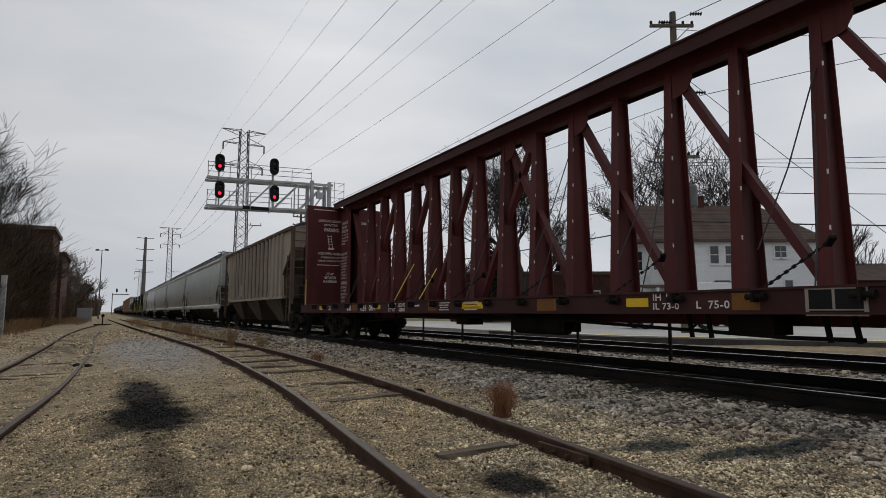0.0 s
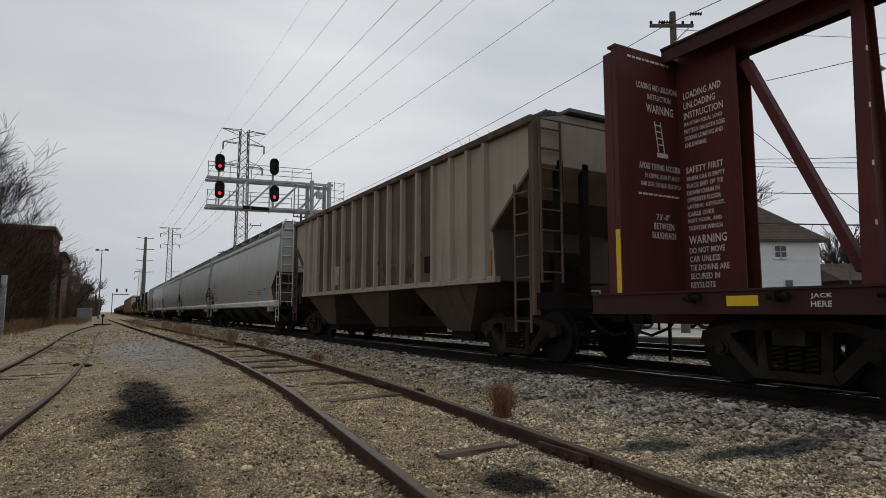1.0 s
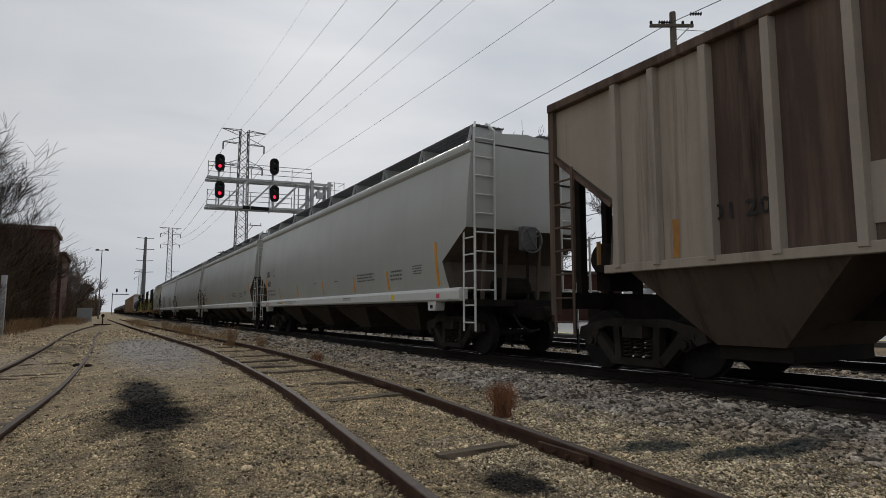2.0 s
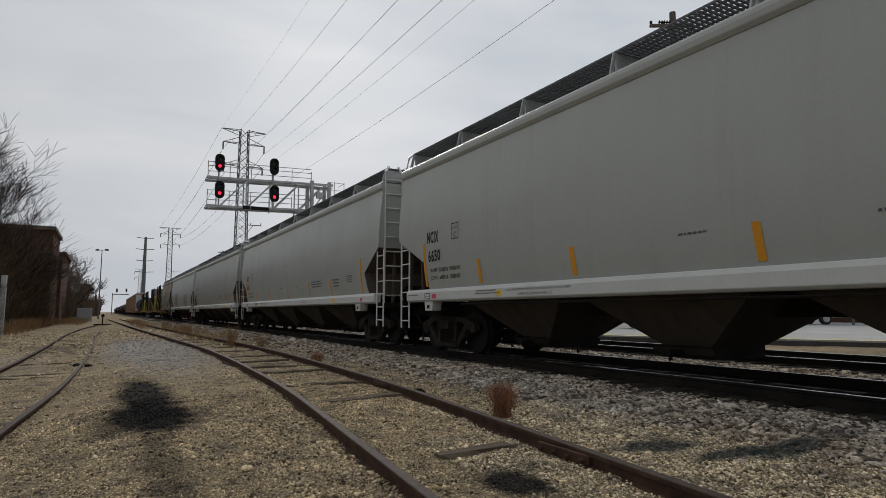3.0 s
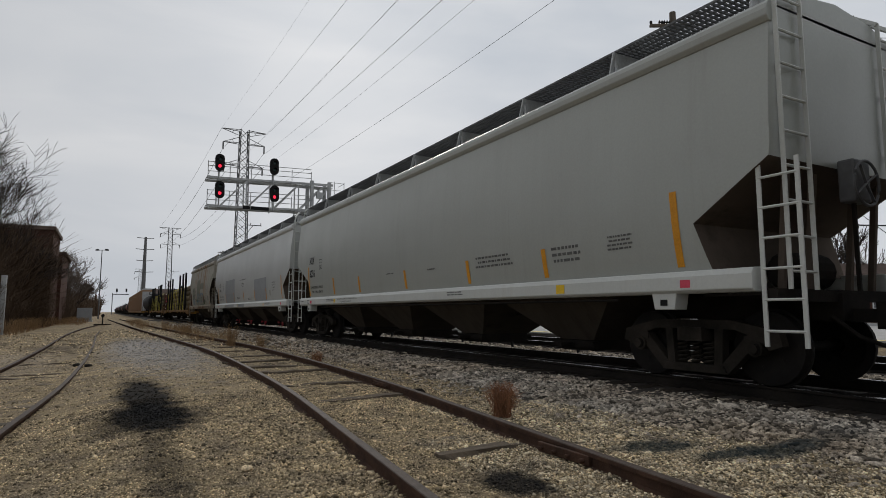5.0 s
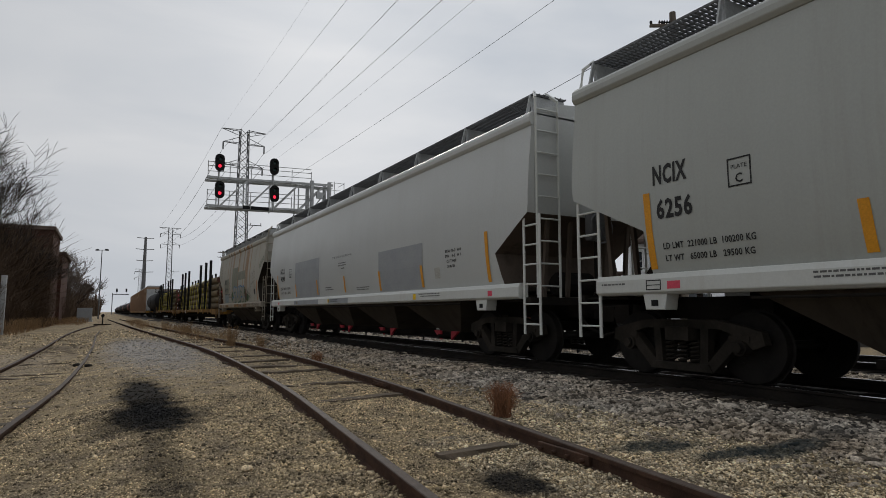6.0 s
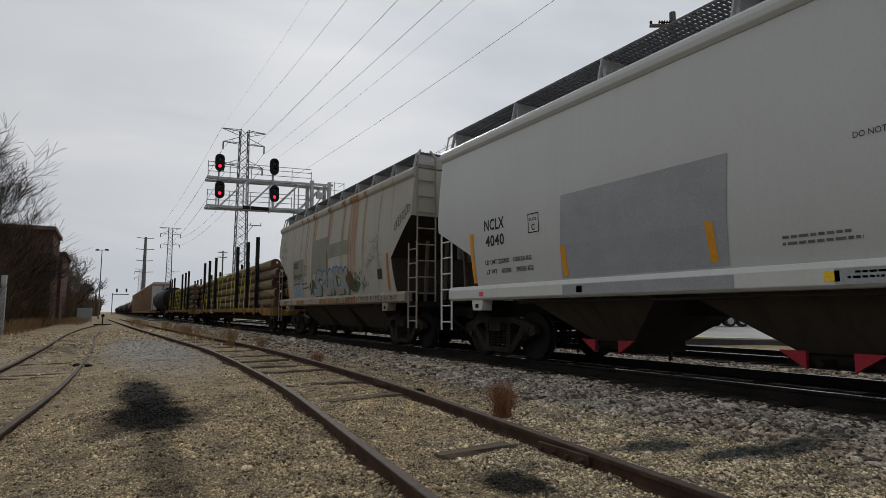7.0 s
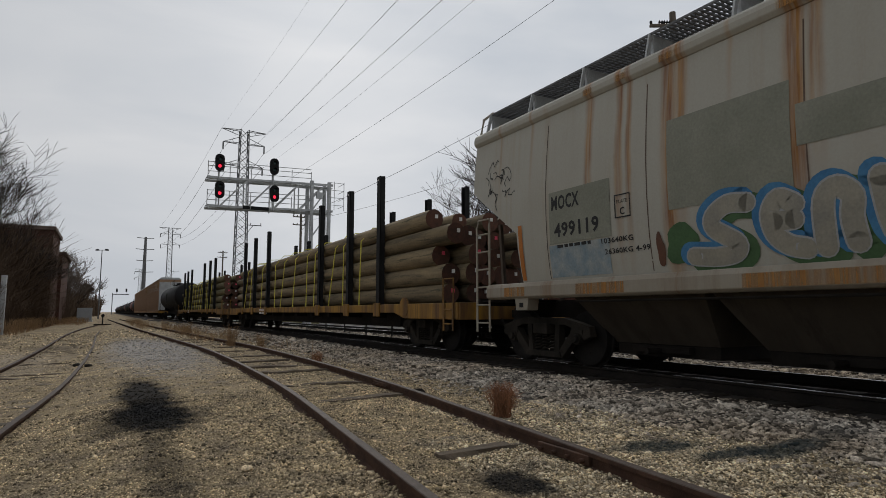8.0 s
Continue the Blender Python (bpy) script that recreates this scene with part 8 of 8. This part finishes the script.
def small_things():
    c = thing("relay_cabinet", "pale metal relay cabinet beside the spur", "cabinet", m=pose(-1.9, 96, -0.2))
    part("case", Shape().box(-1.6, 0.2, 0, 1.4, 0.2, 1.9), M_GRPATCH, c, bevel=0.03)
    part("door", Shape().box(-1.4, 0.0, -0.03, 0, 0.4, 1.75), M_GRPATCH, c, bevel=0.01)
    part("plinth", Shape().box(-1.7, 0.3, -0.1, 1.5, 0, 0.2), M_CONCRETE, c)
    s = thing("switch_stand", "black switch stand beside the turnout", "switch stand", m=pose(-0.25, 63.0, -0.05))
    part("stand", Shape().tube([(0, 0, 0), (0, 0, 0.85)], [0.07, 0.035], 8), M_BLACK, s)
    part("target", Shape().lathe([(-0.02, 0.03), (-0.02, 0.15), (0.02, 0.15), (0.02, 0.03)], (0, 0, 0.86), "y", 12), M_BLACK, s)
    part("base", Shape().box(-0.7, 0.7, -0.15, 0.15, 0, 0.12), M_TIE, s)
    p = thing("marker_post", "weathered grey post at the yard's edge", "post", m=pose(-5.45, 44.3, -0.25))
    part("shaft", Shape().box(-0.14, 0.14, -0.14, 0.14, 0, 3.6), M_GALV, p, bevel=0.02)
    g = thing("far_signal_bridge", "distant signal bridge with two dark heads over the tracks", "signal bridge", m=pose(0, 300.0, 0))
    part("mast", Shape().tube([(2.0, 0, 0), (2.0, 0, 9.4)], 0.16, 8), M_LATTICE, g)
    part("beam", Shape().box(1.8, 8.3, -0.3, 0.3, 8.7, 9.0), M_LATTICE, g)
    for x in (3.6, 7.3):
        part("signal_mast", Shape().tube([(x, -0.4, 8.9), (x, -0.4, 10.8)], 0.07, 6), M_LATTICE, g)
        part("signal_head", Shape().box(x - 0.34, x + 0.34, -0.6, -0.45, 9.9, 11.4), M_BLACK, g, bevel=0.1)
    rng = random.Random(77)
    for k, (x, y) in enumerate(((-0.55, 17.2), (-0.3, 16.4), (3.95, 7.75), (1.42, 2.75), (0.95, 4.6), (4.15, 4.1))):
        b = bmesh.new()
        bmesh.ops.create_icosphere(b, subdivisions=2, radius=0.04 if k in (3, 4, 5) else 0.09)
        for v in b.verts:
            v.co *= 1 + 0.35 * noise.noise(v.co * 14 + Vector((k * 3, 0, 0)))
            v.co.z *= 0.6
        me = bpy.data.meshes.new("stone")
        b.to_mesh(me)
        b.free()
        me.materials.append(M_GRAVEL if k in (3, 4, 5) else M_UNDER)
        tagged(part("stone", me, None, at=pose(x, y, ground_z(x, y) + 0.02)), "loose lump lying on the gravel", "stone", "loose stones")


small_things()


# ---- ties ----
def ties():
    me = Shape().box(-1.3, 1.3, -0.115, 0.115, -0.1, 0).mesh("tie", M_TIE)
    for k in range(120):
        y = 1.0 + 0.52 * k
        part("tie", me, None, MAIN, at=pose(MAIN_X, y, 0.098 + 0.006 * math.sin(k * 2.3), 0, 0, 0.7 * math.sin(k * 1.7)))
        if k < 100:
            part("tie", me, None, SECOND, at=pose(SECOND_X, y, 0.118, 0, 0, 0.6 * math.sin(k * 1.3)))
    rng = random.Random(3)
    olds = []
    for v in range(4):
        s = Shape()
        n = 9
        ring = []
        for k in range(n):
            u = -1.25 + 2.5 * k / (n - 1)
            w = 0.105 + rng.uniform(-0.02, 0.015)
            h = rng.uniform(-0.018, 0.012)
            u *= 0.60
            ring.append([(u, -w, -0.1), (u, w, -0.1), (u, w * 0.9, h), (u, 0.0, h + rng.uniform(-0.03, 0.004)), (u, -w * 0.9, h)])
        s.loft(ring)
        m = s.mesh("tie", M_OLDTIE)
        fix_normals(m)
        olds.append(m)
    proud = {7.6: 0.022, 9.4: 0.032, 11.35: 0.034, 12.5: 0.034, 14.2: 0.034, 16.0: 0.03, 18.3: 0.034, 20.4: 0.03, 22.4: 0.034, 24.6: 0.03, 27.0: 0.034}
    for k in range(46):
        y = 3.77 + 0.56 * k
        near = min(proud, key=lambda q: abs(q - y))
        top_z = proud[near] if abs(near - y) < 0.28 else -0.012 + rng.uniform(-0.01, 0.01)
        i = min(range(len(SIDING)), key=lambda j: abs(SIDING[j][1] - y))
        part("tie", olds[k % 4], None, SIDING_T, at=pose(SIDING[i][0] + rng.uniform(-0.15, 0.15), y, top_z, rng.uniform(-0.8, 0.8), rng.uniform(-1.2, 1.2), rng.uniform(-4, 4)))
    s = Shape()
    s.loft([[(u, -0.10 + 0.05 * math.sin(u * 9), -0.05), (u, 0.08, -0.05), (u, 0.06 + 0.03 * math.sin(u * 7), 0.018), (u, -0.03, 0.008), (u, -0.08, 0.022)] for u in (-0.36, -0.2, -0.05, 0.12, 0.25, 0.37)])
    part("tie", s, M_OLDTIE, SIDING_T, "short broken stub of a weathered tie", at=pose(2.72, 4.33, 0.012, 0, 0, 3))
    for k in range(34):
        y = 9 + 0.75 * k
        i = min(range(len(SPUR)), key=lambda j: abs(SPUR[j][1] - y))
        part("tie", olds[(k + 1) % 4], None, SPUR_T, at=pose(SPUR[i][0] + rng.uniform(-0.2, 0.2), y, -0.20 + rng.uniform(-0.02, 0.02), 0, 0, rng.uniform(-3, 3)))


ties()


# ---- what moves ----
def motions():
    times = [0.0, 2.0, 4.0, 6.0, 8.0]
    for ob, y in MOVING:
        walk(ob, [(t, pose(MAIN_X, y - SPEED * t, RAIL_Z)) for t in times])
    turn = math.degrees(SPEED / 0.458 / FPS)
    for ob, a in WHEELS:
        walk(ob, [(k / FPS, pose(0, a, 0.457, turn * k, 0, 0)) for k in range(8 * FPS + 1)])


motions()
